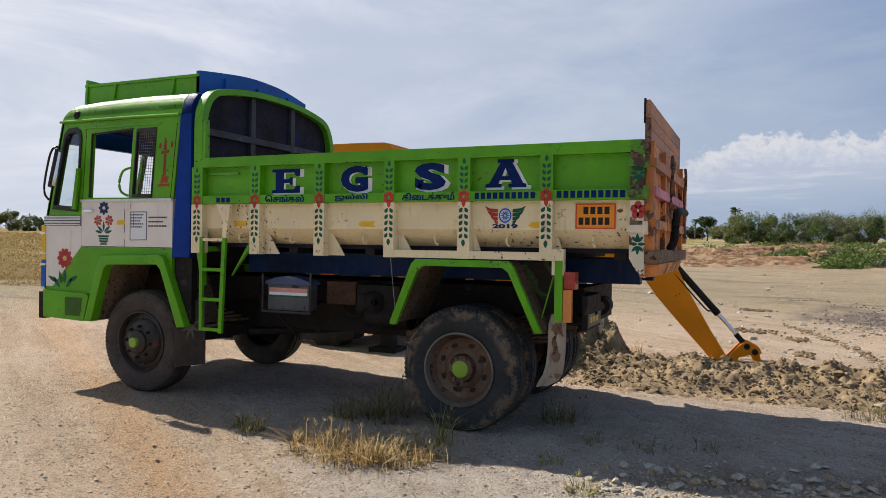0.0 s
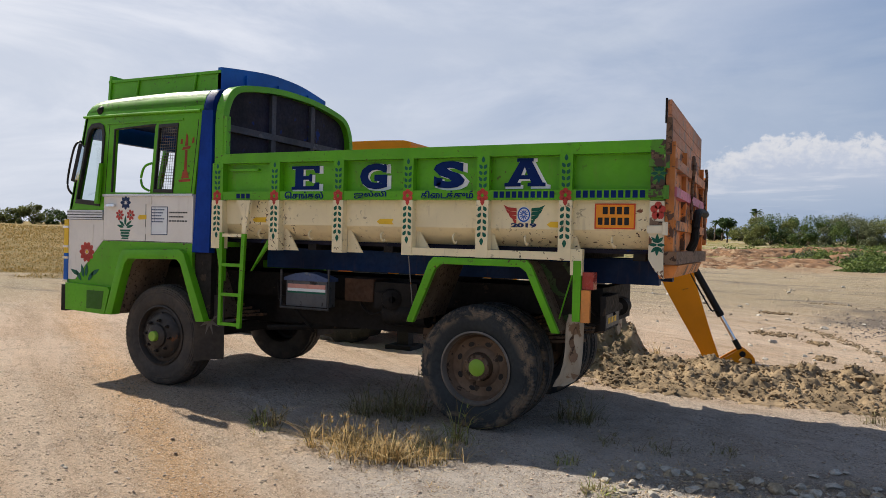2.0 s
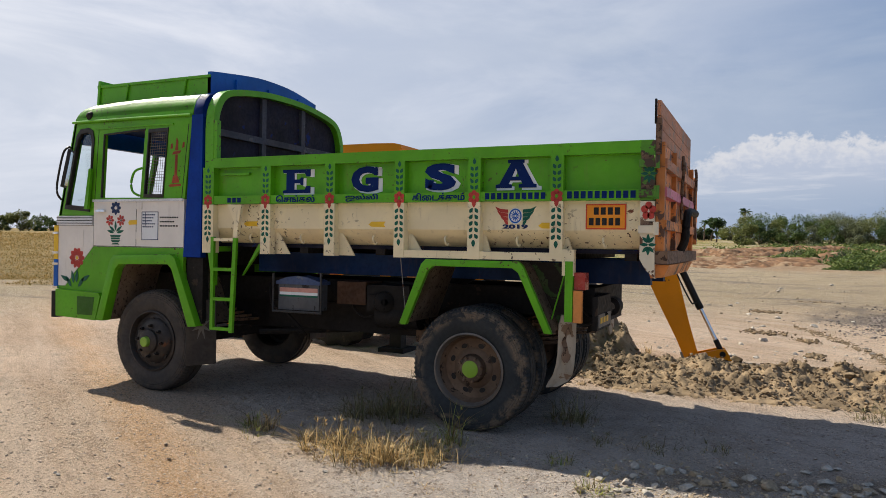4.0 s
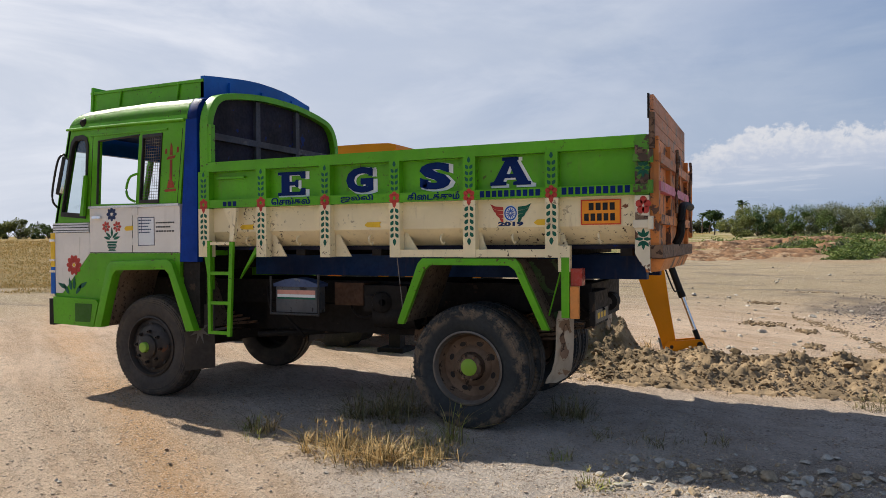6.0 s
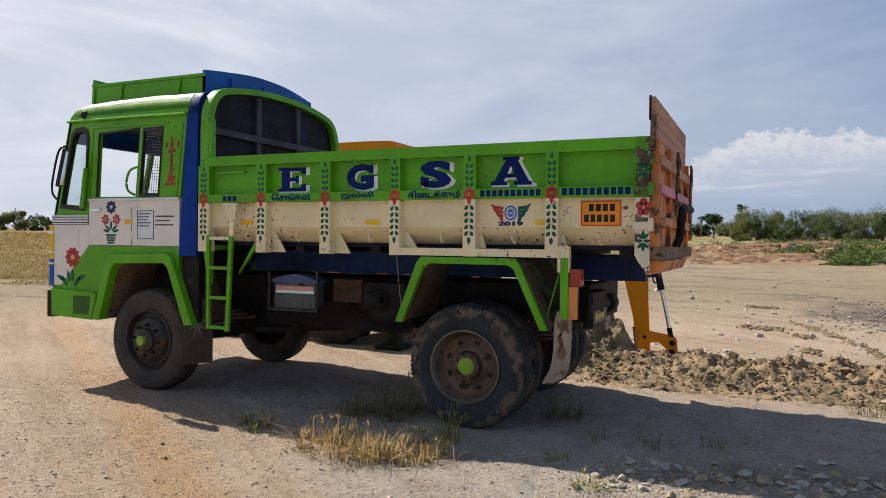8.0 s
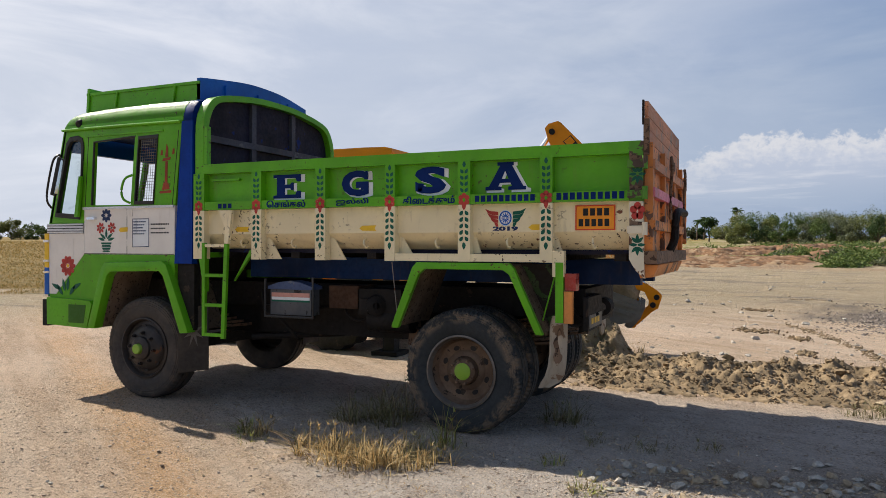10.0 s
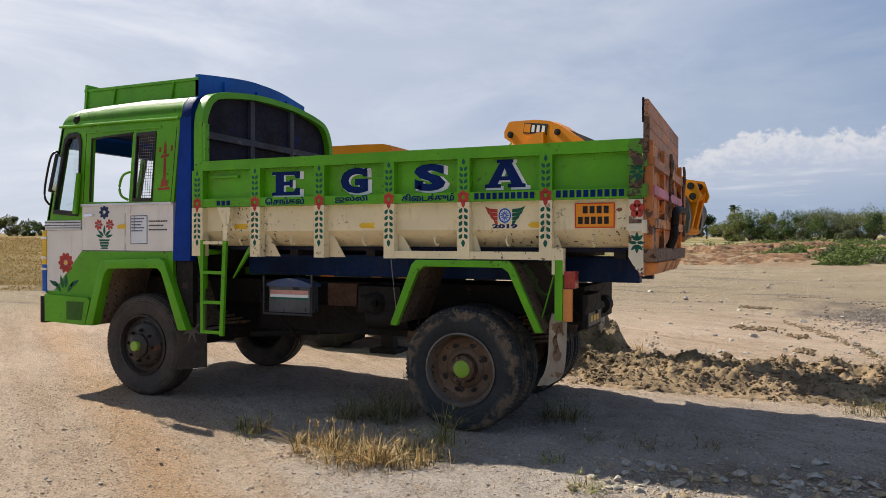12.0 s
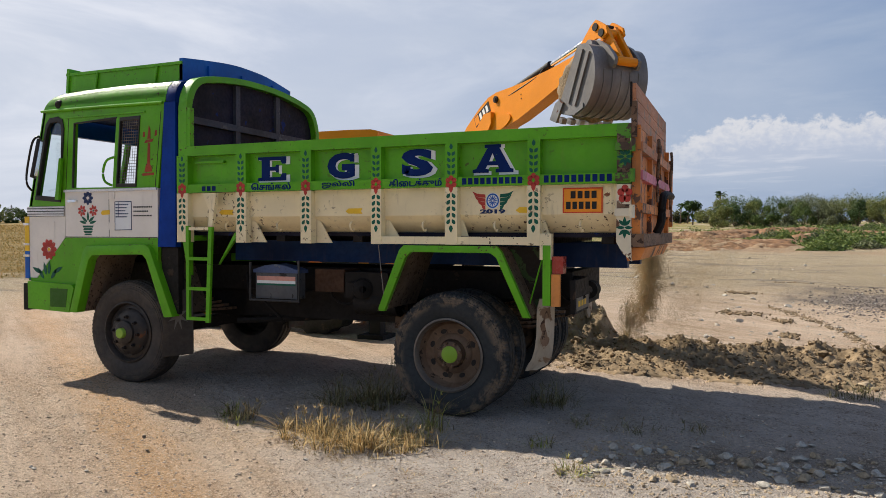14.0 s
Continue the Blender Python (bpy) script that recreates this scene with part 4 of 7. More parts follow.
scatter_bits("stray_stones", 1300, open_flat, lambda r: 0.010 + 0.05 * r.random() ** 6, STONE, "stray stones and lumps on the open flat", "gravel", 10)
for lx, ly, ln in (out_there(17.6, 0.432) + (0.55,), out_there(13.2, 0.43) + (0.60,), out_there(12.0, 0.49) + (0.25,), out_there(10.4, 0.50) + (0.16,), out_there(20.5, 0.50) + (0.8,)):
    scatter_bits("earth_lump", 120, lambda r, lx=lx, ly=ly, ln=ln: (lx + VIEW_R.x * r.gauss(0, ln * 0.4), ly + VIEW_R.y * r.gauss(0, ln * 0.4) + r.gauss(0, 0.12), ground_height(lx, ly) + 0.02), lambda r: 0.012 + 0.04 * r.random() ** 3, SOIL, "low broken lump of dark earth", "earth lump", round(lx * 10))


# spoil thrown up by the digging
def spoil_height(x, y):
    ridge = 0.15 * math.exp(-((y - 3.75 - 0.12 * (x - 2)) / 0.42) ** 2) * sstep(x, -0.2, 0.6) * (1 - 0.35 * sstep(x, 2.8, 4.5)) * (1 - sstep(x, 6.0, 7.5))
    apron = 0.07 * math.exp(-((y - 3.1 - 0.05 * (x - 2)) / 0.5) ** 2) * sstep(x, 0.2, 1.0) * (1 - sstep(x, 6, 7.5))
    cone = 0.76 * max(0, 1 - math.hypot((x - 0.14) / 0.68, (y - 4.35) / 0.7))
    h = ridge + apron + cone
    return h * (1 + 0.5 * fbm(x, y, 2.2, 4)) + min(1, h * 14) * (0.06 * fbm(x, y, 4.0, 4) + 0.05 * abs(fbm(x, y, 8.0, 4)) + 0.02 * fbm(x, y, 19.0, 2))


def make_spoil():
    xs, ys = np.arange(-1.0, 7.6, 0.028), np.arange(2.1, 5.6, 0.028)
    n = len(xs)
    v = []
    for y in ys:
        for x in xs:
            h = spoil_height(x, y)
            v.append((x, y, ground_height(x, y) + (h if h > 0.012 else -0.03)))
    f = [(j * n + i, j * n + i + 1, (j + 1) * n + i + 1, (j + 1) * n + i) for j in range(len(ys) - 1) for i in range(n - 1)
         if max(v[j * n + i][2], v[(j + 1) * n + i + 1][2]) > -0.02]
    tagged(raw("soil_mound", v, f, SOIL, True), "heap and ridge of freshly dug damp brown soil", "soil heap")


make_spoil()


def on_spoil(r):
    while True:
        x, y = r.uniform(-0.4, 6.5), r.uniform(2.4, 4.6)
        h = spoil_height(x, y)
        if h > 0.02 or (r.random() < 0.25):
            return x, y, ground_height(x, y) + max(0, h) + 0.008


scatter_bits("soil_clods", 12000, on_spoil, lambda r: 0.005 + 0.036 * r.random() ** 5, SOIL, "crumbly clods of dug soil along the ridge", "soil clods", 8)
clods = [part("soil_clod", rock(1.0, 11 + i, 0.4), SOIL, None) for i in range(4)]
for i in range(70):
    s = 0.03 + 0.06 * rnd.random() ** 2
    x, y = rnd.uniform(0.2, 5.5), rnd.gauss(3.65, 0.33)
    m = pose(x, y, ground_height(x, y) + max(0, spoil_height(x, y)) + s * 0.2, rnd.uniform(0, 40), rnd.uniform(0, 40), rnd.uniform(0, 360)) @ Matrix.Diagonal((s, s * 0.8, s, 1))
    ob = clods[i % 4]
    if i >= 4:
        ob = ob.copy()
        scene.collection.objects.link(ob)
    ob.matrix_basis = m
    tagged(ob, "large rough clod of freshly dug soil", "soil clod", group="clods on the spoil ridge")


# ---- tipper truck ----
W = 2.30  # width of truck
truck = thing("tipper_truck", "green, cream and blue painted tipper truck parked on dirt", "truck", (0, 0, 0))

WHEEL_R = 0.513


def tyre_profile(width):
    h, R = width / 2, WHEEL_R
    return [(-h * 0.78, 0.285), (-h * 0.98, 0.33), (-h * 1.02, 0.395), (-h * 1.0, 0.425), (-h * 1.025, 0.428), (-h * 1.015, 0.438), (-h * 0.985, 0.441), (-h * 0.995, 0.455), (-h * 0.96, 0.458), (-h * 0.95, 0.474), (-h * 0.905, 0.478), (-h * 0.85, R - 0.014),
            (-h * 0.52, R - 0.003), (-h * 0.49, R - 0.018), (-h * 0.43, R - 0.018), (-h * 0.40, R), (-h * 0.05, R), (-h * 0.03, R - 0.018), (h * 0.03, R - 0.018),
            (h * 0.05, R), (h * 0.40, R), (h * 0.43, R - 0.018), (h * 0.49, R - 0.018), (h * 0.52, R - 0.003),
            (h * 0.82, R - 0.012), (h * 0.90, 0.478), (h * 0.97, 0.455), (h * 1.02, 0.40), (h * 0.98, 0.33), (h * 0.78, 0.285)]


def tyre_mesh(width):
    def lugs(j, k):
        return -0.016 if (j in (10, 11, 22, 23) and k % 2 == 0) else 0.0
    return lathe(tyre_profile(width), 160, wobble=lugs, close=True)


def wheel(name, x, y, flip, front):
    """A wheel whose outer tyre face is at y; flip mirrors it for the far side."""
    sgn = -1 if flip else 1
    hub = new(name)
    hub.parent = truck
    hub.matrix_basis = pose(x, y, WHEEL_R - 0.008, 0, 17 if front else 40, 180 if flip else 0)
    wd = 0.27
    part("tyre", moved(tyre_mesh(wd), pose(0, wd / 2, 0)), RUBBER_FRONT if front else RUBBER, hub, "worn dusty black tyre")
    ring = lathe([(0.015, 0.30), (0.005, 0.305), (0.0, 0.29), (0.02, 0.278), (0.05, 0.272), (0.2, 0.265), (0.25, 0.29)], 60)
    part("rim_edge", ring, RIM_DARK if front else RIM_EDGE, hub)
    if front:
        disc = lathe([(0.055, 0.275), (0.045, 0.235), (0.02, 0.215), (0.0, 0.185), (-0.01, 0.15), (-0.02, 0.12), (-0.03, 0.115)], 48)
        part("rim", disc, RIM_DARK, hub, "dark dusty steel rim")
        part("hub", lathe([(0.0, 0.12), (-0.045, 0.115), (-0.06, 0.095), (-0.065, 0.055)], 32), RIM_DARK, hub)
        part("hub_cap", lathe([(-0.05, 0.052), (-0.095, 0.05), (-0.102, 0.042), (-0.102, 0.0)], 28), surface_green_cap, hub, "bright green hub cap")
        nut_r, nut_y = 0.155, -0.012
        hole_r, hole_y = 0.218, 0.026
    else:
        disc = lathe([(0.05, 0.272), (0.10, 0.262), (0.125, 0.245), (0.13, 0.17), (0.115, 0.15), (0.11, 0.12)], 48)
        part("rim", disc, RIM, hub, "rusty dished steel rim")
        part("hub", lathe([(0.12, 0.115), (0.06, 0.105), (0.05, 0.09), (0.048, 0.06)], 32), RIM, hub)
        part("hub_cap", lathe([(0.055, 0.072), (0.045, 0.07), (0.040, 0.06), (0.040, 0.0)], 28), surface_green_cap, hub, "bright green hub cap")
        nut_r, nut_y = 0.098, 0.066
        hole_r, hole_y = 0.195, 0.1275
    for k in range(8):
        a = math.tau * k / 8 + 0.2
        bm = bmesh.new()
        cyl((nut_r * math.cos(a), nut_y + 0.01, nut_r * math.sin(a)), (nut_r * math.cos(a), nut_y - 0.03, nut_r * math.sin(a)), 0.017 if front else 0.012, seg=6, bm=bm)
        cyl((nut_r * math.cos(a), nut_y - 0.03, nut_r * math.sin(a)), (nut_r * math.cos(a), nut_y - 0.045, nut_r * math.sin(a)), 0.009, seg=8, bm=bm)
        part("wheel_nut", bm, RIM_DARK if front else RUSTY, hub)
    # Black discs on the rim; the shade inside the vents is put into their colour.
    for k in range(8):
        a = math.tau * k / 8 + 0.35
        c = Vector((hole_r * math.cos(a), hole_y - 0.002, hole_r * math.sin(a)))
        bm = moved(lathe([(0.004, 0.024), (-0.001, 0.024), (-0.001, 0.021), (0.002, 0.0)], 14), Matrix.Translation(c) @ Matrix.Rotation(-a, 4, "Y") @ Matrix.Diagonal((0.8, 1, 1.15, 1)))
        part("vent_hole_disc", bm, BLACK_INK, hub)
    return hub


# Dark colour that stands in for the shade in the door gaps.
surface_gap = surface("dark_gap_line", (0.03, 0.04, 0.02), 0.8, vary=0.3, bump=0)
surface_green_cap = surface("green_cap_paint", (0.22, 0.42, 0.02), 0.45, vary=0.15, dust=0.2)
FX = -3.415
wheel("front_wheel", FX, 0.05, False, True)
wheel("front_wheel", FX, W - 0.05, True, True)
wheel("rear_wheel", 0.028, 0.05, False, False)
wheel("rear_wheel", 0.028, 0.36, False, False)
wheel("rear_wheel", 0.028, W - 0.05, True, False)
wheel("rear_wheel", 0.028, W - 0.36, True, False)


# --- tub of the tipper ---
TOP = 2.305
POSTS = [(-2.715, -2.585), (-2.03, -1.92), (-1.335, -1.23), (-0.64, -0.545), (0.03, 0.135), (0.71, 0.81)]
RED_MOTIF_Z = 1.905


part("side_panel_upper", bx(-2.70, 1.40, 0.062, 0.08, 1.93, 2.24), GREEN, truck, "green recessed steel side panel")
part("side_panel_lower", prism([(0.055, 1.87), (0.055, 1.645), (0.10, 1.59), (0.16, 1.54), (0.22, 1.505), (0.24, 1.51), (0.18, 1.56), (0.12, 1.61), (0.08, 1.66), (0.08, 1.87)], -2.70, 1.40, "x"),
     CREAM, truck, "cream side panel curving under the tub")
part("top_rail", bx(-2.60, 1.47, -0.004, 0.10, 2.215, TOP), GREEN, truck, bevel=0.006)
part("mid_rail", bx(-2.70, 1.40, -0.003, 0.07, 1.872, 1.948), GREEN, truck, bevel=0.005)
part("far_side_panel", bx(-2.70, 1.47, W - 0.06, W, 1.45, TOP), GREEN, truck, bevel=0.006)
part("tub_floor", bx(-2.66, 1.47, 0.20, W - 0.08, 1.47, 1.505), INNER, truck)
part("bottom_rail", bx(-0.545, 0.865, -0.004, 0.07, 1.41, 1.472), CREAM, truck, bevel=0.005)
part("short_stub", bx(0.81, 0.90, -0.005, 0.06, 1.30, 1.50), CREAM, truck, bevel=0.005)


def leaf_pair(bm, cx, z, s, y, down=True):
    for d in (-1, 1):
        prism(teardrop(cx + d * 0.021 * s, z, 0.045 * s, 0.03 * s, math.pi / 2 + d * (0.6 if down else -0.6)), y, y - 0.002, "y", bm)


for i, (a, b) in enumerate(POSTS):
    top = part("post", bx(a, b, -0.008, 0.07, 1.868, 2.22), GREEN, truck, bevel=0.005)
    low_z = 1.408
    low = part("post", bx(a, b, -0.009, 0.075, low_z, 1.866), CREAM, truck, bevel=0.005)
    if 0 < i < 4:
        # return flange behind the foot of the post
        part("gusset", prism([(a + 0.02, 1.64), (b + 0.02, 1.63), (b + 0.155, low_z + 0.004), (a + 0.02, low_z + 0.004)], 0.085, 0.10, "y"), CREAM, low)
    elif i:
        part("gusset", prism([(a + 0.02, 1.64), (b + 0.01, 1.63), (b + 0.06, 1.475), (a + 0.02, 1.475)], 0.085, 0.10, "y"), CREAM, low)
    c = (a + b) / 2
    bm = bmesh.new()
    for k in range(4):
        leaf_pair(bm, c, 2.135 - k * 0.05, 0.95, -0.0085, False)
    prism(teardrop(c, 2.192, 0.05, 0.03, math.pi / 2), -0.0085, -0.0105, "y", bm)
    part("leaf_motif", bm, TEAL, top)
    bm = bmesh.new()
    for k in range(5):
        leaf_pair(bm, c, 1.80 - k * 0.052, 1.05, -0.0095, True)
    prism(teardrop(c, 1.535, 0.06, 0.034, -math.pi / 2), -0.0095, -0.0115, "y", bm)
    part("leaf_motif", bm, TEAL, low)
    bm = bmesh.new()
    for k in range(6):
        a2 = math.tau * k / 6 + 0.52
        prism(ellipse(c + 0.031 * math.cos(a2), RED_MOTIF_Z + 0.036 * math.sin(a2), 0.021, 0.021, 9), -0.0085, -0.0108, "y", bm)
    prism(teardrop(c, RED_MOTIF_Z - 0.058, 0.05, 0.034, -math.pi / 2), -0.0095, -0.0112, "y", bm)
    part("flower_motif", bm, RED, top)
    part("flower_centre", prism(ellipse(c, RED_MOTIF_Z, 0.012, 0.012, 10), -0.0105, -0.012, "y"), GREEN, top)

# rear corner post with hinges
rear_top = part("rear_post", bx(1.385, 1.485, -0.012, 0.09, 1.866, TOP - 0.004), REAR_GREEN, truck, bevel=0.006)
rear_low = part("rear_post", prism([(1.385, 1.862), (1.485, 1.862), (1.493, 1.30), (1.43, 1.36), (1.385, 1.44)], -0.012, 0.09, "y"), REAR_CREAM, truck, bevel=0.005)
bm = bmesh.new()
for k in range(8):
    a2 = math.tau * k / 8
    prism(teardrop(1.445 + 0.033 * math.cos(a2), 2.06 + 0.045 * math.sin(a2), 0.055, 0.024, a2), -0.0125, -0.015, "y", bm)
part("flower_motif", bm, TEAL, rear_top)
bm = bmesh.new()
for k in range(8):
    a2 = math.tau * k / 8
    prism(teardrop(1.445 + 0.03 * math.cos(a2), 1.545 + 0.05 * math.sin(a2), 0.06, 0.026, a2), -0.0125, -0.015, "y", bm)
part("flower_motif", bm, TEAL, rear_low)
bm = bmesh.new()
for k in range(5):
    a2 = math.tau * k / 5 + 0.3
    prism(ellipse(1.445 + 0.03 * math.cos(a2), 1.79 + 0.04 * math.sin(a2), 0.026, 0.028, 10), -0.0125, -0.015, "y", bm)
part("flower_motif", bm, RED, rear_low)
for z, m in ((2.135, REAR_GREEN), (1.915, REAR_GREEN), (1.655, REAR_CREAM)):
    h = part("hinge", bx(1.375, 1.50, -0.035, 0.0, z - 0.028, z + 0.028), m, truck, "dented strap hinge", bevel=0.008)
    part("hinge_pin", cyl((1.50, -0.03, z - 0.04), (1.50, -0.03, z + 0.055), 0.02, seg=12), m, h)
    part("rust_stain", prism([(1.388, z + 0.03), (1.483, z + 0.032), (1.483, z + 0.058), (1.42, z + 0.062), (1.388, z + 0.085)], -0.0125, -0.0145, "y"), RUSTY, rear_top if z > 1.9 else rear_low)

# large slab-serif letters with a white drop shadow
E_SHAPE = [(0, 0), (1, 0), (1, 0.30), (0.86, 0.30), (0.80, 0.15), (0.42, 0.15), (0.42, 0.42), (0.62, 0.42), (0.66, 0.34), (0.74, 0.34), (0.74, 0.66), (0.66, 0.66), (0.62, 0.58), (0.42, 0.58), (0.42, 0.85), (0.80, 0.85), (0.86, 0.70), (1, 0.70), (1, 1), (0, 1), (0, 0.88), (0.13, 0.86), (0.13, 0.14), (0, 0.12)]
A_SHAPE = [(0, 0), (0.40, 0), (0.40, 0.12), (0.32, 0.14), (0.36, 0.26), (0.62, 0.26), (0.66, 0.14), (0.57, 0.12), (0.57, 0), (1, 0), (1, 0.12), (0.93, 0.14), (0.66, 0.88), (0.70, 0.88), (0.70, 1), (0.30, 1), (0.30, 0.88), (0.37, 0.88), (0.09, 0.14), (0, 0.12)]
A_HOLE = [(0.405, 0.40), (0.575, 0.40), (0.49, 0.70)]


def letter_mesh(ch):
    if ch == "E":
        return prism(E_SHAPE, -0.002, 0.002)
    if ch == "A":
        return plate(A_SHAPE, [A_HOLE], -0.002, 0.002)
    bm = words(ch, 1.0, bold=0.055)
    # serif spurs
    if ch == "S":
        prism([(0.03, 0.02), (0.09, 0.0), (0.13, 0.24), (0.03, 0.26)], -0.002, 0.002, "y", bm)
    else:
        prism([(0.60, 0.46), (0.70, 0.46), (0.70, 0.72), (0.64, 0.72)], -0.002, 0.002, "y", bm)
    return bm


for ch, x0, x1, z0, z1 in (("E", -1.828, -1.527, 1.962, 2.180), ("G", -1.10, -0.829, 1.962, 2.188), ("S", -0.386, -0.102, 1.965, 2.192), ("A", 0.243, 0.581, 1.975, 2.20)):
    part("letter_shadow", fitted(letter_mesh(ch), x0 + 0.008, x1 + 0.040, z0 - 0.014, z1 - 0.002, 0.0590), LETTER_WHITE, truck, "white drop shadow of the letter", smooth=False)
    part("letter", fitted(letter_mesh(ch), x0, x1, z0 + 0.004, z1, 0.0545), NAVY, truck, "navy painted slab-serif capital letter", smooth=False)

# small writing on the mid rail
for txt, x0, x1 in (("\u0bc6\u0b9a\u0b99\u0bcd\u0b95\u0bb2\u0bcd", -1.86, -1.44), ("\u0b9c\u0bb2\u0bcd\u0bb2\u0bbf", -1.12, -0.80), ("\u0b95\u0bbf\u0bc8\u0b9f\u0b95\u0bcd\u0b95\u0bc1\u0bae\u0bcd", -0.47, 0.0)):
    part("writing", fitted(words(txt, 0.1, bold=0.0022), x0, x1, 1.880, 1.946, -0.0055), NAVY, truck)


def bars(name, x0, x1, z0, z1, count, y, material, parent, gap=0.3):
    w = (x1 - x0) / count
    for k in range(count):
        part(name, bx(x0 + k * w, x0 + (k + 1 - gap) * w, y - 0.002, y, z0, z1), material, parent, smooth=False)


bars("painted_bar", -2.42, -2.245, 1.884, 1.928, 3, -0.0035, NAVY, truck)
bars("painted_bar", 0.175, 0.685, 1.886, 1.936, 10, -0.0035, NAVY, truck)
bars("painted_bar", 0.84, 1.365, 1.886, 1.940, 10, -0.0035, NAVY, truck)

# number board and emblem
board = part("number_board", bx(0.975, 1.275, 0.046, 0.0545, 1.655, 1.845), ORANGE, truck, "orange number board with red border", smooth=False)
bm = bmesh.new()
bx(0.975, 1.275, 0.0425, 0.0458, 1.836, 1.845, bm), bx(0.975, 1.275, 0.0425, 0.0458, 1.655, 1.664, bm)
bx(0.975, 0.984, 0.0425, 0.0458, 1.6645, 1.8355, bm), bx(1.266, 1.275, 0.0425, 0.0458, 1.6645, 1.8355, bm)
part("border", bm, RED_LINE, board, smooth=False)
bars("painted_bar", 1.035, 1.245, 1.765, 1.82, 4, 0.0455, BLACK_INK, board)
bars("painted_bar", 1.0, 1.245, 1.685, 1.74, 5, 0.0455, BLACK_INK, board)


def flat(name, polys, y, material, parent=truck, depth=0.002):
    bm = bmesh.new()
    for p in polys:
        prism(p, y, y - depth, "y", bm)
    return part(name, bm, material, parent, smooth=False)


EX, EZ, EY = 0.412, 1.757, 0.0545


def feather(side, k):
    """One feather of a wing, curving up and outwards from the wheel."""
    z0, tip = EZ + 0.040 - 0.031 * k, 0.172 - 0.013 * k - 0.004 * k * k
    low = [(0.060, z0 - 0.016), (0.060 + (tip - 0.060) * 0.5, z0 - 0.013), (0.060 + (tip - 0.060) * 0.8, z0 + 0.004), (tip, z0 + 0.036)]
    high = [(0.060 + (tip - 0.060) * 0.6, z0 + 0.017), (0.062, z0 + 0.011)]
    return [(EX + side * x, z) for x, z in low + high]


flat("emblem_wing", [feather(-1, k) for k in range(4)], EY, RED)
flat("emblem_wing", [feather(1, k) for k in range(4)], EY, TEAL)
ring = [(EX + 0.052 * math.cos(a), EZ + 0.058 * math.sin(a)) for a in (math.tau * k / 24 for k in range(24))]
inner = [(EX + 0.042 * math.cos(a), EZ + 0.047 * math.sin(a)) for a in (math.tau * k / 24 for k in range(24))]
part("emblem_disc", prism(ellipse(EX, EZ, 0.058, 0.064, 24), EY, EY - 0.001), LETTER_WHITE, truck, smooth=False)
part("emblem_wheel", plate(ring, [inner], EY - 0.0015, EY - 0.003), BLUE, truck, smooth=False)
flat("emblem_spokes", [teardrop(EX + 0.024 * math.cos(a), EZ + 0.027 * math.sin(a), 0.038, 0.008, a) for a in (math.tau * k / 12 for k in range(12))], EY - 0.0015, BLUE)
part("writing", fitted(words("2019", 0.06, bold=0.003), EX - 0.105, EX + 0.105, 1.655, 1.690, EY - 0.002), BLUE_INK, truck)
# reflective arrows
for ax, az in ((-2.27, 1.685), (-0.92, 1.685), (0.60, 1.68)):
    flat("yellow_arrow", [[(ax, az), (ax + 0.03, az + 0.024), (ax + 0.165, az + 0.026), (ax + 0.15, az), (ax + 0.165, az - 0.022), (ax + 0.03, az - 0.02)]], EY, YELLOW)
# tie hooks under the panel
for hx in (-2.20, -1.63, -0.88, -0.20, 0.42, 1.10):
    pts = [(hx, 0.12, 1.60), (hx + 0.005, 0.06, 1.58), (hx + 0.012, 0.045, 1.545), (hx + 0.02, 0.07, 1.515), (hx + 0.018, 0.10, 1.53)]
    part("tie_hook", tube(smooth_path(pts, 4), 0.008), CREAM, truck)
# green step bracket inside the first bay
part("bracket", bx(-2.53, -2.20, 0.03, 0.062, 2.145, 2.165), GREEN, truck, bevel=0.004)

# headboard: an arch across the tub
arch_out = [(0.0, 1.42), (0.0, 2.60)] + [(p.x, p.y) for p in smooth_path([(0.0, 2.66, 0), (0.025, 2.80, 0), (0.12, 2.945, 0), (0.30, 3.02, 0), (0.75, 3.085, 0), (1.15, 3.10, 0), (1.55, 3.085, 0), (2.0, 3.02, 0), (2.18, 2.945, 0), (2.275, 2.80, 0), (2.30, 2.66, 0)], 4)] + [(W, 2.60), (W, 1.42)]
arch_in = [(0.075, 1.47), (0.075, 2.60)] + [(p.x, p.y) for p in smooth_path([(0.075, 2.66, 0), (0.10, 2.77, 0), (0.17, 2.89, 0), (0.32, 2.96, 0), (0.75, 3.025, 0), (1.15, 3.04, 0), (1.55, 3.025, 0), (1.98, 2.96, 0), (2.13, 2.89, 0), (2.2, 2.77, 0), (2.225, 2.66, 0)], 4)] + [(W - 0.075, 2.60), (W - 0.075, 1.47)]
part("headboard_frame", plate(arch_out, [arch_in], -2.70, -2.60, "x"), GREEN, truck, "green arched headboard frame", bevel=0.008)
part("headboard_panel", prism(arch_in, -2.698, -2.672, "x"), INNER, truck, "dark navy scuffed inner panel")
part("headboard_bar", bx(-2.6715, -2.63, 0.08, W - 0.08, 2.545, 2.61), HEAD_BAR, truck, bevel=0.006)
for y in (0.80, 1.50):
    part("headboard_bar", bx(-2.6715, -2.635, y - 0.035, y + 0.035, 2.0, 3.02), HEAD_BAR, truck, bevel=0.006)
part("headboard_cheek", bx(-2.60, -2.565, 0.004, 0.06, 2.31, 2.67), GREEN, truck, bevel=0.008)

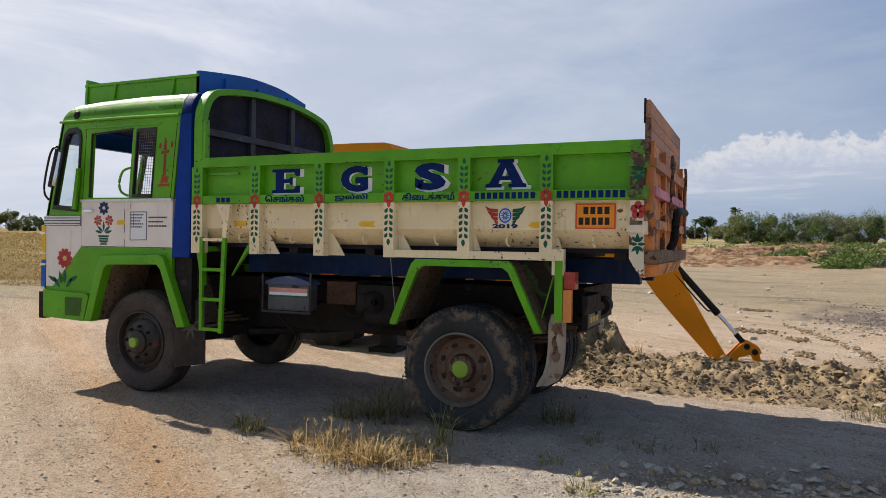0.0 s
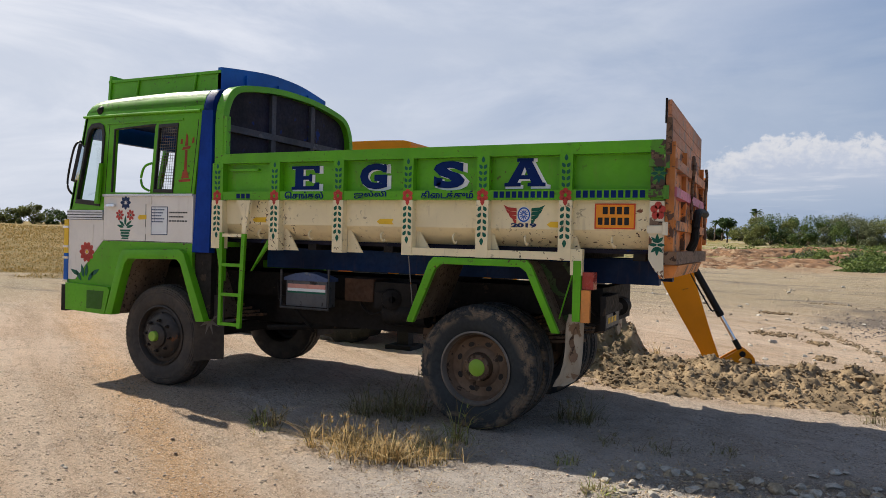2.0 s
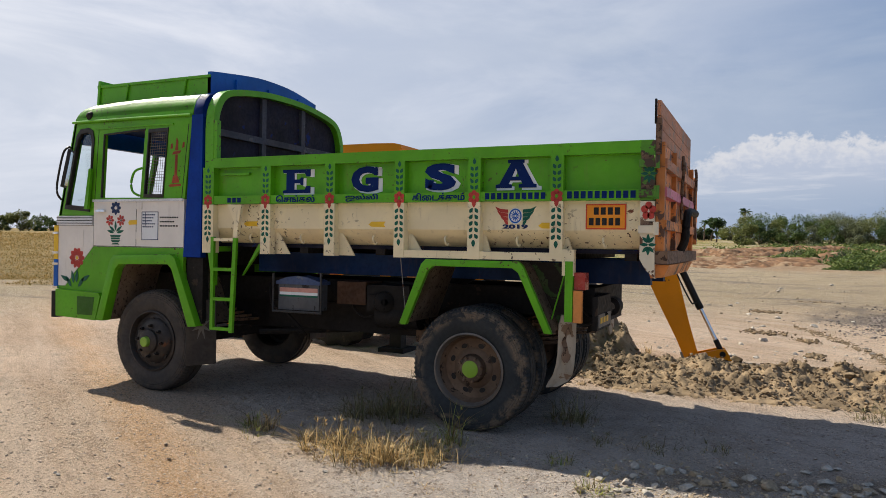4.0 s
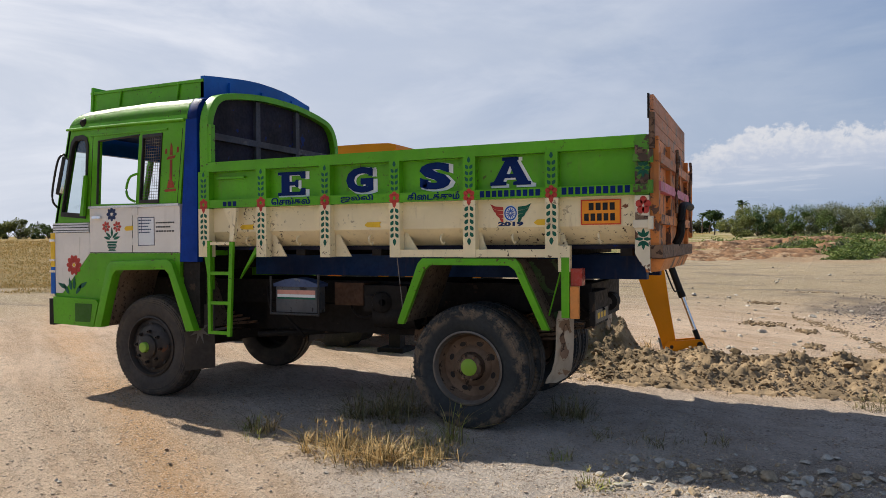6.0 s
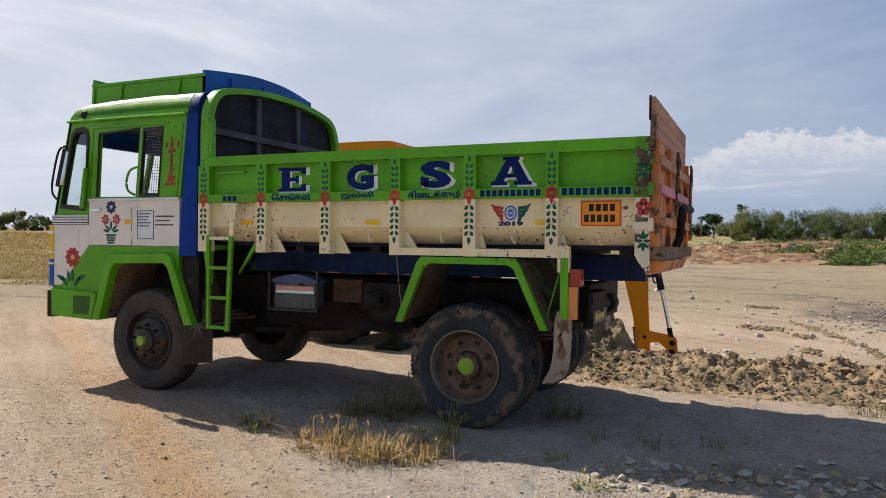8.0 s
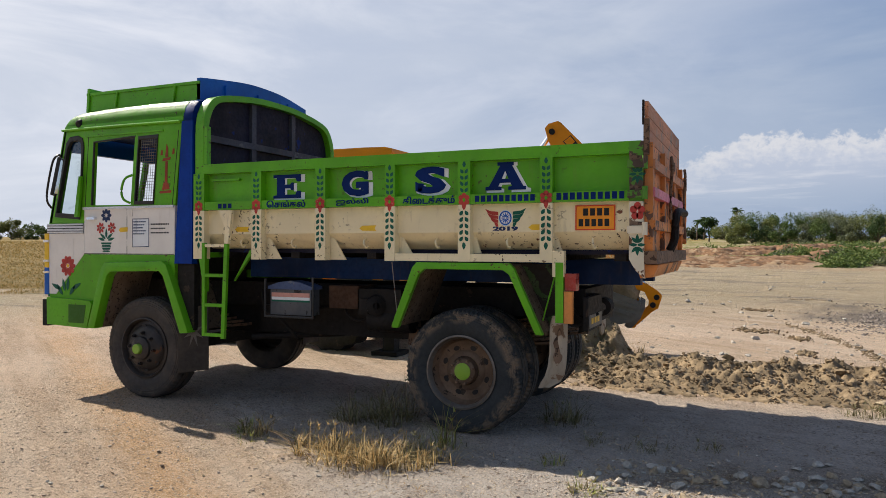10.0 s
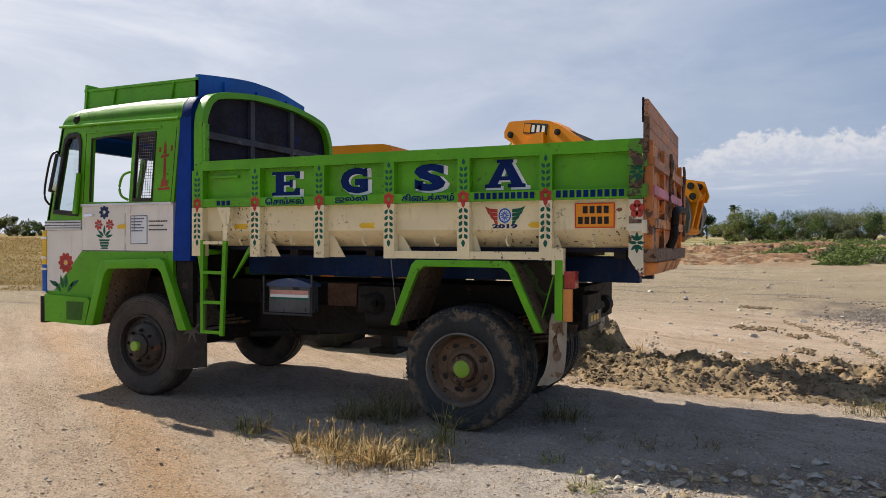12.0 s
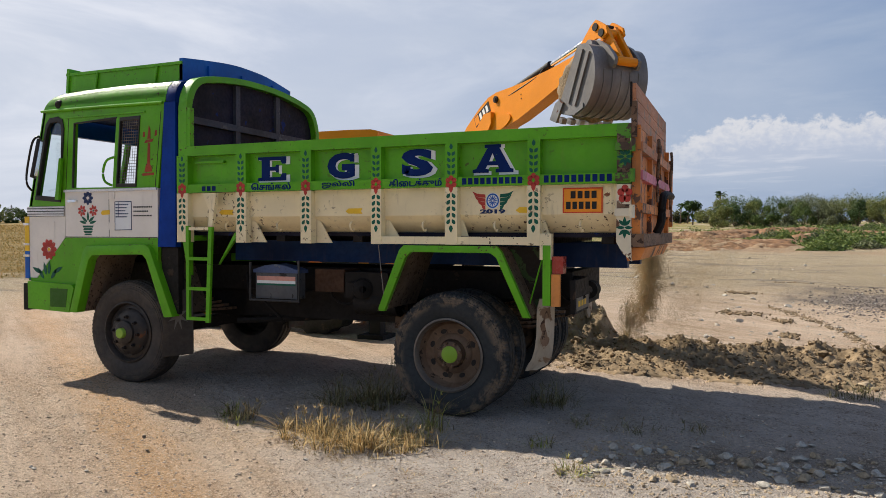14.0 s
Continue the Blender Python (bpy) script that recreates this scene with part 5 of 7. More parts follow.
# tailgate
GX = 1.490
gate = part("tailgate_sheet", bx(GX, GX + 0.025, 0.02, W - 0.16, 1.44, 2.30), GATE, truck, "worn orange tailgate sheet")
for z, hh, m in ((2.135, 0.035, GATE_PINK), (1.93, 0.035, PINK), (1.69, 0.035, GATE)):
    part("tailgate_rib", bx(GX + 0.0255, GX + 0.075, 0.03, W - 0.17, z - hh, z + hh), m, truck, bevel=0.006)
for y in (0.06, 0.75, 1.45, 2.08):
    part("tailgate_upright", bx(GX + 0.0255, GX + 0.06, y - 0.04, y + 0.04, 1.50, 2.29), GATE, truck, bevel=0.006)
for k, (z0, z1) in enumerate(((2.302, 2.385), (2.39, 2.475), (2.48, 2.588))):
    part("tailgate_board", bx(GX + 0.002, GX + 0.028, 0.0, W - 0.20, z0, z1), GATE_PINK, truck, "worn pink wooden extension board", bevel=0.005)
part("tailgate_rail", bx(GX - 0.005, GX + 0.035, -0.005, 0.035, 2.20, 2.46), RUSTY, truck, bevel=0.005)
part("tailgate_edge", bx(GX - 0.014, GX, -0.012, 0.012, 2.42, 2.598), BLACK, truck)
part("tailgate_sill", bx(GX - 0.0, GX + 0.09, 0.0, W - 0.12, 1.405, 1.50), RUSTY, truck, "heavy rusty tailgate sill", bevel=0.012)
part("tailgate_foot", prism([(GX - 0.06, 1.40), (GX + 0.10, 1.40), (GX + 0.06, 1.31), (GX - 0.03, 1.30)], 0.03, W - 0.6, "y"), GATE, truck, bevel=0.008)
for y in (0.9, 2.0):
    lever = tube(smooth_path([(GX + 0.09, y, 2.28), (GX + 0.10, y - 0.03, 2.18), (GX + 0.085, y, 2.0), (GX + 0.085, y, 1.76)], 5), 0.014)
    part("latch_rod", lever, RUSTY, truck)
hook = tube(smooth_path([(GX + 0.06, 1.05, 1.50), (GX + 0.10, 1.05, 1.60), (GX + 0.11, 1.08, 1.80), (GX + 0.12, 1.3, 1.84), (GX + 0.12, 1.7, 1.84)], 6), 0.035)
part("tailgate_hook", hook, BLACK, truck, "black bent steel latch hook")
for z in (2.14, 1.83, 1.62):
    far_h = part("far_hinge", bx(GX + 0.02, GX + 0.09, W - 0.15, W - 0.08, z - 0.05, z + 0.05), GATE, truck, bevel=0.008)
part("hinge_rod", cyl((GX + 0.07, W - 0.10, 1.56), (GX + 0.07, W - 0.10, 2.22), 0.018), GATE, truck)

# --- cab ---
part("cab_side_upper", plate([(-4.705, 1.765), (-4.185, 1.765), (-4.185, 1.925), (-2.952, 1.925), (-2.862, 2.73), (-2.85, 2.79), (-4.44, 2.79), (-4.475, 2.74)],
     [[(-4.605, 1.845), (-4.245, 1.815), (-4.19, 2.55), (-4.21, 2.64), (-4.27, 2.67), (-4.38, 2.66), (-4.435, 2.60)],
      [(-4.075, 1.95), (-4.04, 2.60), (-3.465, 2.625), (-3.525, 1.945)],
      [(-3.485, 1.945), (-3.425, 2.625), (-3.165, 2.63), (-3.225, 1.94)]], 0.0, 0.045), GREEN, truck, "green cab side with window openings", bevel=0.004)
part("cab_side_far", plate([(-4.705, 1.70), (-2.952, 1.70), (-2.862, 2.73), (-2.85, 2.79), (-4.44, 2.79), (-4.475, 2.74)],
     [[(-4.605, 1.80), (-4.245, 1.80), (-4.19, 2.60), (-4.27, 2.67), (-4.38, 2.66), (-4.435, 2.60)],
      [(-4.12, 1.80), (-4.08, 2.63), (-3.165, 2.63), (-3.225, 1.80)]], W - 0.045, W), GREEN, truck)
part("cab_far_lower", bx(-4.72, -2.95, W - 0.045, W, 0.75, 1.70), GREEN, truck)
door = part("door_panel", bx(-4.18, -2.955, -0.004, 0.045, 1.445, 1.922), WHITE, truck, "cream white door panel with stencilled flowers", bevel=0.006)
part("door_ledge", bx(-4.19, -2.96, -0.018, 0.03, 1.905, 1.93), TRIM, truck, bevel=0.004)
part("cab_front_corner", prism([(-4.715, 1.66), (-4.185, 1.66), (-4.185, 1.445), (-4.60, 1.02), (-4.70, 1.02)], -0.004, 0.045), WHITE, truck, bevel=0.006)
part("cab_lower_green", prism([(-4.183, 1.443), (-4.595, 1.018), (-4.70, 1.018), (-4.685, 0.70), (-4.10, 0.69), (-3.99, 0.98), (-3.86, 1.28), (-3.14, 1.29), (-2.96, 1.0), (-2.955, 1.443)], -0.002, 0.04), GREEN, truck, "green lower cab panel over the wheel", bevel=0.006)
part("trim_band", bx(-4.722, -4.19, -0.014, 0.04, 1.665, 1.762), TRIM, truck, "ribbed silver trim band", bevel=0.006)
for z in (1.685, 1.713, 1.741):
    part("trim_groove", bx(-4.725, -4.188, -0.0165, -0.0142, z - 0.004, z + 0.004), BLACK_INK, truck)
flare = prism([(-4.12, 0.685), (-4.02, 1.0), (-3.93, 1.30), (-3.88, 1.36), (-3.12, 1.385), (-3.06, 1.35), (-2.78, 0.70), (-2.885, 0.69), (-3.10, 1.24), (-3.15, 1.285), (-3.80, 1.27), (-3.85, 1.22), (-3.93, 0.98), (-4.02, 0.685)], -0.06, 0.045)
part("wheel_arch_flare", moved(flare, pose(0.045, 0, 0)), GREEN, truck, "green pressed wheel arch flare", bevel=0.012)
liner = prism([(-4.02, 0.69), (-3.93, 0.98), (-3.85, 1.22), (-3.80, 1.27), (-3.15, 1.285), (-3.10, 1.24), (-2.885, 0.70), (-2.87, 0.70), (-3.08, 1.26), (-3.14, 1.305), (-3.81, 1.29), (-3.87, 1.23), (-3.95, 0.98), (-4.04, 0.69)], 0.046, 0.55)
part("wheel_arch_liner", moved(liner, pose(0.045, 0, 0)), LINER, truck, "muddy wheel arch liner")
step = part("cab_step", prism([(-4.685, 0.70), (-4.10, 0.68), (-4.03, 0.93), (-4.06, 0.965), (-4.69, 0.985)], -0.045, -0.003), GREEN, truck, bevel=0.01)
# Flat plate on the step; the recess's shade is put into its green.
part("step_recess_shade", prism([(-4.36, 0.73), (-4.14, 0.73), (-4.11, 0.92), (-4.36, 0.92)], -0.0475, -0.0455), surface("shaded_recess_green", (0.03, 0.12, 0.004), 0.5), step)
part("inspection_hatch", bx(-4.45, -4.33, -0.0085, -0.0045, 1.42, 1.61), WHITE, truck, bevel=0.002)
# front face
part("front_panel", bx(-4.73, -4.70, 0.02, W - 0.02, 0.98, 1.80), BLUE, truck, bevel=0.01)
part("corner_strip", bx(-4.765, -4.705, -0.012, 0.10, 1.30, 1.66), YELLOW, truck, "orange painted front corner strip", bevel=0.01)
part("corner_strip", bx(-4.765, -4.703, -0.012, 0.10, 0.99, 1.297), BLUE, truck, "blue painted front corner strip", bevel=0.01)
part("bumper", bx(-4.77, -4.69, -0.03, W + 0.03, 0.68, 0.96), BLACK, truck, "dark rusty front bumper", bevel=0.02)
for z in (1.58, 1.37, 1.25, 1.0):
    part("clip", bx(-4.775, -4.70, -0.022, -0.008, z - 0.012, z + 0.012), CHROME, truck, bevel=0.003)
part("windscreen_frame", plate([(0.0, 1.70), (W, 1.70), (W, 2.76), (0.0, 2.76)], [[(0.10, 1.80), (1.12, 1.80), (1.12, 2.66), (0.10, 2.66)], [(1.18, 1.80), (W - 0.10, 1.80), (W - 0.10, 2.66), (1.18, 2.66)]], -0.02, 0.02, "x"), GREEN, truck)
bpy.data.objects["windscreen_frame"].matrix_basis = Matrix.Translation((-4.70, 0, 1.72)) @ Matrix.Rotation(radians(13), 4, "Y") @ Matrix.Translation((0, 0, -1.72))
part("cab_floor", bx(-4.7, -2.75, 0.05, W - 0.05, 1.28, 1.34), BLACK, truck)
part("cab_back_wall", bx(-2.80, -2.75, 0.08, W - 0.08, 1.34, 2.90), BLACK, truck)
part("sun_visor", prism([(-4.52, 2.74), (-4.44, 2.74), (-4.40, 2.52), (-4.47, 2.52)], 0.08, W - 0.08), BLUE, truck)
part("roof_lining", bx(-4.40, -2.86, 0.06, W - 0.06, 2.70, 2.735), surface("blue_lining", (0.01, 0.03, 0.12), 0.7), truck)
part("dashboard", bx(-4.66, -4.35, 0.06, W - 0.06, 1.45, 1.80), BLACK, truck, bevel=0.04)
for y in (0.35, 1.35):
    part("cab_seat", bx(-3.72, -3.25, y, y + 0.5, 1.35, 1.62), SEAT, truck, bevel=0.04)
    part("seat_back", prism([(-3.24, 1.60), (-3.12, 1.60), (-3.02, 2.20), (-3.12, 2.22)], y + 0.02, y + 0.48), SEAT, truck, bevel=0.03)
wheel_ring = moved(tube([(0.21 * math.cos(a), 0.21 * math.sin(a), 0) for a in (math.tau * k / 28 for k in range(28))], 0.014, closed=True), pose(-4.12, 1.75, 1.88, 0, 35, 0))
part("steering_wheel", wheel_ring, RUBBER_SEAL, truck)


def roof_section(x, top, drop, y_in=0.0):
    """Half-round shouldered roof line across the cab."""
    half = [(y_in, drop), (y_in + 0.004, drop + 0.05 * (top - drop) / 0.2), (y_in + 0.03, drop + 0.55 * (top - drop)), (y_in + 0.09, drop + 0.82 * (top - drop)), (y_in + 0.22, drop + 0.95 * (top - drop)), (0.6, top)]
    return [(x, y, z) for y, z in half] + [(x, W - y, z) for y, z in reversed(half)]


def loft(sections):
    bm = bmesh.new()
    rows = [[bm.verts.new(p) for p in s] for s in sections]
    for A, B in zip(rows, rows[1:]):
        for k in range(len(A) - 1):
            bm.faces.new((A[k], A[k + 1], B[k + 1], B[k]))
    return bm, rows


bm, rows = loft([roof_section(-4.480, 2.80, 2.745), roof_section(-4.468, 2.89, 2.75), roof_section(-4.43, 2.935, 2.76), roof_section(-4.30, 2.965, 2.76), roof_section(-4.0, 2.985, 2.76), roof_section(-3.3, 2.995, 2.76), roof_section(-2.85, 2.985, 2.76)])
bmesh.ops.solidify(bm, geom=bm.faces[:], thickness=0.03)
part("cab_roof", bm, GREEN, truck, "green rounded cab roof with dents")
part("drip_rail", tube([(-4.485, -0.02, 2.742), (-3.6, -0.02, 2.742), (-2.87, -0.02, 2.735)], 0.014), GREEN, truck)
bm, rows = loft([roof_section(-2.848, 2.985, 2.74), roof_section(-2.82, 2.992, 2.74, -0.01), roof_section(-2.73, 2.985, 2.72, -0.01), roof_section(-2.71, 2.95, 2.70, 0.02)])
bmesh.ops.solidify(bm, geom=bm.faces[:], thickness=0.02)
part("cab_rear_top", bm, BAND_BLUE, truck)
bm = prism([(-2.948, 1.36), (-2.73, 1.36), (-2.722, 2.735), (-2.855, 2.735)], -0.014, 0.06)
part("cab_rear_band", bm, BAND_BLUE, truck, "glossy dark blue rear cab band", bevel=0.01)
part("cab_rear_band", prism([(-2.948, 1.36), (-2.73, 1.36), (-2.722, 2.735), (-2.855, 2.735)], W - 0.06, W + 0.014), BAND_BLUE, truck, bevel=0.01)
part("cab_rear_foot", bx(-2.93, -2.73, 0.02, 0.10, 0.72, 1.355), BLACK, truck, bevel=0.01)

# window seals and glass
QW = [(-4.605, 1.845), (-4.245, 1.815), (-4.19, 2.55), (-4.21, 2.64), (-4.27, 2.67), (-4.38, 2.66), (-4.435, 2.60)]


def ring_plate(name, loop, inset, y0, y1, material, parent):
    c = Vector((sum(p[0] for p in loop) / len(loop), sum(p[1] for p in loop) / len(loop)))
    inner_loop = []
    for p in loop:
        d = Vector(p) - c
        inner_loop.append(tuple(c + d * (1 - inset / d.length * 1.25)))
    return part(name, plate(loop, [inner_loop], y0, y1), material, parent, bevel=0.004)


def grow(loop, k):
    c = Vector((sum(p[0] for p in loop) / len(loop), sum(p[1] for p in loop) / len(loop)))
    return [tuple(c + (Vector(p) - c) * (1 + k / (Vector(p) - c).length)) for p in loop]


quarter = ring_plate("quarter_window_seal", grow(QW, 0.012), 0.042, -0.012, 0.03, RUBBER_SEAL, truck)
pane = part("pane", prism(QW, 0.02, 0.024), GLASS, quarter, smooth=False)
pane.visible_shadow = False
MW = [(-3.485, 1.945), (-3.425, 2.625), (-3.165, 2.63), (-3.225, 1.94)]
mesh_frame = ring_plate("mesh_window_frame", MW, 0.03, -0.01, 0.03, RUBBER_SEAL, truck)
bm = bmesh.new()
for k in range(1, 9):
    u = k / 9
    cyl((-3.485 + 0.26 * u, 0.012, 1.95), (-3.425 + 0.26 * u, 0.012, 2.62), 0.0022, seg=5, bm=bm)
for k in range(1, 24):
    u = k / 24
    cyl((-3.485 + 0.06 * u, 0.016, 1.945 + 0.68 * u), (-3.225 + 0.06 * u, 0.016, 1.942 + 0.685 * u), 0.0022, seg=5, bm=bm)
part("wire_mesh", bm, STEEL, mesh_frame)
part("slider_post", prism([(-3.53, 1.945), (-3.485, 1.945), (-3.425, 2.625), (-3.47, 2.625)], -0.006, 0.04), GREEN, truck)
part("window_seal", tube([(-4.075, 0.0, 1.95), (-4.04, 0.0, 2.60), (-3.465, 0.0, 2.625)], 0.012), RUBBER_SEAL, truck)
part("grab_handle", tube(smooth_path([(-3.50, -0.01, 2.24), (-3.56, -0.05, 2.20), (-3.60, -0.055, 2.09), (-3.58, -0.05, 2.0), (-3.53, -0.01, 1.96)], 5), 0.012), GREEN, truck)
part("pillar_handle", prism([(-4.275, 1.83), (-4.225, 1.83), (-4.175, 2.25), (-4.21, 2.25)], -0.05, -0.02), GREEN, truck, bevel=0.008)
part("door_gutter", bx(-4.15, -3.10, -0.014, 0.002, 2.655, 2.672), GREEN, truck, bevel=0.004)
part("marker_lamp", lathe([(-0.035, 0.0), (-0.033, 0.03), (-0.02, 0.045), (0.02, 0.05)], 20), BLACK, truck, "dark round marker lamp")
bpy.data.objects["marker_lamp"].matrix_basis = pose(-4.27, 0.02, 2.805, 20, 0, 0)
# gaps round the door: raised strips, the gaps' shade put into their colour
for x0, x1, z0, z1 in ((-4.176, -4.168, 1.93, 2.655), (-2.992, -2.984, 1.93, 2.655)):
    lean = 0.08 if x1 > -3.5 else 0.05
    part("door_gap_strip", prism([(x0, z0), (x1, z0), (x1 + lean, z1), (x0 + lean, z1)], -0.0012, -0.0002), surface_gap, truck, smooth=False)
part("door_gap_strip", bx(-3.583, -3.577, -0.0056, -0.0045, 1.45, 1.90), surface_gap, truck, smooth=False)
part("door_gap_strip", bx(-4.18, -2.96, -0.0056, -0.0045, 1.447, 1.453), surface_gap, truck, smooth=False)
part("door_handle", bx(-4.12, -4.0, -0.035, -0.005, 1.80, 1.825), CHROME, truck, "small chrome door handle", bevel=0.006)
# stencils on the cab
flat("tower_stencil", [[(-3.145, 2.045), (-3.0, 2.05), (-3.0, 2.075), (-3.145, 2.07)], [(-3.12, 2.08), (-3.02, 2.085), (-3.04, 2.15), (-3.10, 2.15)], [(-3.085, 2.15), (-3.05, 2.15), (-3.045, 2.36), (-3.075, 2.36)], [(-3.12, 2.36), (-3.02, 2.37), (-3.0, 2.40), (-3.10, 2.39)], [(-3.08, 2.40), (-3.04, 2.40), (-3.04, 2.49), (-3.06, 2.53)], [(-3.14, 2.42), (-3.11, 2.42), (-3.11, 2.47), (-3.13, 2.47)], [(-2.99, 2.42), (-2.96, 2.43), (-2.96, 2.48), (-2.98, 2.48)]], -0.0005, surface("faded_red_stencil", (0.30, 0.05, 0.02), 0.6, vary=0.3, bump=0))


def flower(cx, cz, r, petals, material, y, core=None):
    flat("flower_stencil", [teardrop(cx + r * 0.58 * math.cos(a), cz + r * 0.58 * math.sin(a), r * 0.8, r * 0.5, a + math.pi) for a in (math.tau * k / petals for k in range(petals))], y, material)
    if core:
        flat("flower_core", [ellipse(cx, cz, r * 0.16, r * 0.16, 12)], y, core)


DY = -0.0045
flower(-3.865, 1.842, 0.075, 8, BLUE_INK, DY)
for cx in (-3.945, -3.79):
    flower(cx, 1.715, 0.06, 7, RED, DY, TEAL)
flat("leaf_stencil", [teardrop(-3.865 + dx, 1.63 + dz, 0.10, 0.03, a) for dx, dz, a in ((-0.05, 0.0, 2.5), (0.05, 0.0, 0.64), (-0.07, -0.03, 2.9), (0.07, -0.03, 0.24), (0, 0.03, 1.57))], DY, TEAL)
flat("vase_stencil", [[(-3.94, 1.565), (-3.79, 1.565), (-3.80, 1.545), (-3.93, 1.545)], [(-3.92, 1.54), (-3.81, 1.54), (-3.80, 1.52), (-3.93, 1.52)], [(-3.93, 1.513), (-3.80, 1.513), (-3.82, 1.49), (-3.91, 1.49)], [(-3.90, 1.484), (-3.83, 1.484), (-3.81, 1.468), (-3.92, 1.468)]], DY, TEAL)
flower(-4.42, 1.32, 0.115, 10, RED, -0.0045, YELLOW)
flat("leaf_stencil", [teardrop(-4.45 + dx, 1.07 + dz, 0.14, 0.045, a) for dx, dz, a in ((-0.09, 0.0, 2.2), (-0.15, 0.03, 2.7), (0.10, 0.0, 0.9), (0.16, 0.04, 0.5), (0.03, 0.06, 1.5), (-0.03, 0.05, 1.8))], -0.0475 + 0.0425, TEAL)
flat("yellow_arrow", [[(-3.69, 1.69), (-3.67, 1.715), (-3.57, 1.72), (-3.57, 1.675), (-3.67, 1.67)]], DY, YELLOW)
flat("notice_panel", [[(-3.50, 1.52), (-3.285, 1.525), (-3.285, 1.80), (-3.50, 1.80)]], DY, LETTER_WHITE)
flat("notice_border", [[(-3.50, 1.796), (-3.285, 1.796), (-3.285, 1.803), (-3.50, 1.803)], [(-3.50, 1.517), (-3.285, 1.522), (-3.285, 1.528), (-3.50, 1.523)], [(-3.503, 1.52), (-3.497, 1.52), (-3.497, 1.80), (-3.503, 1.80)], [(-3.288, 1.52), (-3.282, 1.52), (-3.282, 1.80), (-3.288, 1.80)], [(-3.455, 1.66), (-3.451, 1.66), (-3.451, 1.796), (-3.455, 1.796)]], DY - 0.0021, BLUE_INK)
for k in range(5):
    bars("notice_bar", -3.49, -3.32 - 0.02 * (k % 3), 1.765 - k * 0.03, 1.777 - k * 0.03, 7 - k % 3, DY - 0.002, BLUE_INK, truck)
for k in range(3):
    bars("notice_bar", -3.26, -3.02 - 0.05 * (k % 2), 1.738 - k * 0.042, 1.752 - k * 0.042, 11 - 2 * k, DY, BLACK_INK, truck)
for z in (1.86, 1.56):
    part("door_hinge", bx(-3.575, -3.50, -0.012, -0.004, z - 0.035, z + 0.035), WHITE, truck, bevel=0.003)
# mirrors
for side in (0, 1):
    s = -1 if side == 0 else 1
    y0 = -0.16 if side == 0 else W + 0.16
    dx = 0.27 if side == 0 else 0.0
    arm = tube(smooth_path([(-4.52, y0 * 0.1 if side == 0 else W, 2.47), (-4.62 + dx * 0.8, y0 * 0.8 + (0.2 * W if side else 0), 2.47), (-4.72 + dx, y0, 2.40), (-4.80 + dx, y0, 2.12), (-4.80 + dx, y0, 1.99), (-4.68 + dx * 0.4, y0 * 0.5 + (0.5 * W if side else 0), 1.93)], 5), 0.011)
    a = part("mirror_arm", arm, RUBBER_SEAL, truck)
    head = moved(bx(-0.035, 0.0, -0.095, 0.095, -0.20, 0.20), pose(-4.655 + dx, y0 - s * 0.02, 2.24, 0, 10, 42 if side == 0 else 25))
    part("mirror_housing", head, RUBBER_SEAL, a, bevel=0.025)
    face = moved(bx(0.001, 0.004, -0.08, 0.08, -0.175, 0.175), pose(-4.655 + dx, y0 - s * 0.02, 2.24, 0, 10, 42 if side == 0 else 25))
    part("mirror_glass", face, MIRROR_GLASS, a)
# roof rack
part("rack_side", prism([(-4.42, 3.165), (-2.86, 3.15), (-2.86, 2.995), (-4.38, 2.985)], 0.24, 0.262), GREEN, truck, bevel=0.004)
part("rack_top_edge", bx(-4.42, -2.86, 0.225, 0.262, 3.15, 3.178), GREEN, truck, bevel=0.004)
part("rack_side", prism([(-4.42, 3.165), (-2.86, 3.15), (-2.86, 2.995), (-4.38, 2.985)], W - 0.262, W - 0.24), GREEN, truck, bevel=0.004)
part("rack_front", prism([(-4.40, 3.225), (-4.37, 3.225), (-4.39, 2.97), (-4.42, 2.97)], 0.22, W - 0.22), GREEN, truck, bevel=0.004)
for x in (-4.0, -3.2):
    part("rack_stay", cyl((x, 0.228, 3.0), (x + 0.03, 0.228, 3.16), 0.012), GREEN, truck)
back_top = [(p.x, p.y) for p in smooth_path([(0.24, 3.21, 0), (0.5, 3.245, 0), (0.9, 3.29, 0), (1.2, 3.30, 0), (1.6, 3.28, 0), (2.06, 3.20, 0)], 4)]
part("rack_back", prism(back_top + [(2.06, 2.98), (0.24, 2.98)], -2.90, -2.855, "x"), BLUE, truck, "blue curved rack board", bevel=0.005)
for y in (0.62, 1.15, 1.7):
    part("rack_rib", bx(-2.8545, -2.83, y - 0.03, y + 0.03, 2.99, 3.2), BLUE, truck)

# --- ladder ---
ladder = part("ladder_rail", prism([(-2.575, 0.68), (-2.540, 0.68), (-2.540, 1.56), (-2.575, 1.56)], -0.05, -0.02), GREEN, truck, "green welded ladder", bevel=0.005)
part("ladder_rail", prism([(-2.350, 0.665), (-2.310, 0.665), (-2.270, 1.55), (-2.310, 1.55)], -0.05, -0.02), GREEN, truck, bevel=0.005)
part("ladder_rail_top", prism([(-2.310, 1.555), (-2.265, 1.555), (-2.220, 1.86), (-2.380, 1.865), (-2.300, 1.70)], -0.05, -0.012), CREAM, truck, bevel=0.005)
for z, m in ((0.695, GREEN), (0.975, GREEN), (1.255, GREEN), (1.535, CREAM)):
    part("ladder_rung", bx(-2.540, -2.315, -0.048, -0.022, z - 0.015, z + 0.015), m, truck, bevel=0.004)
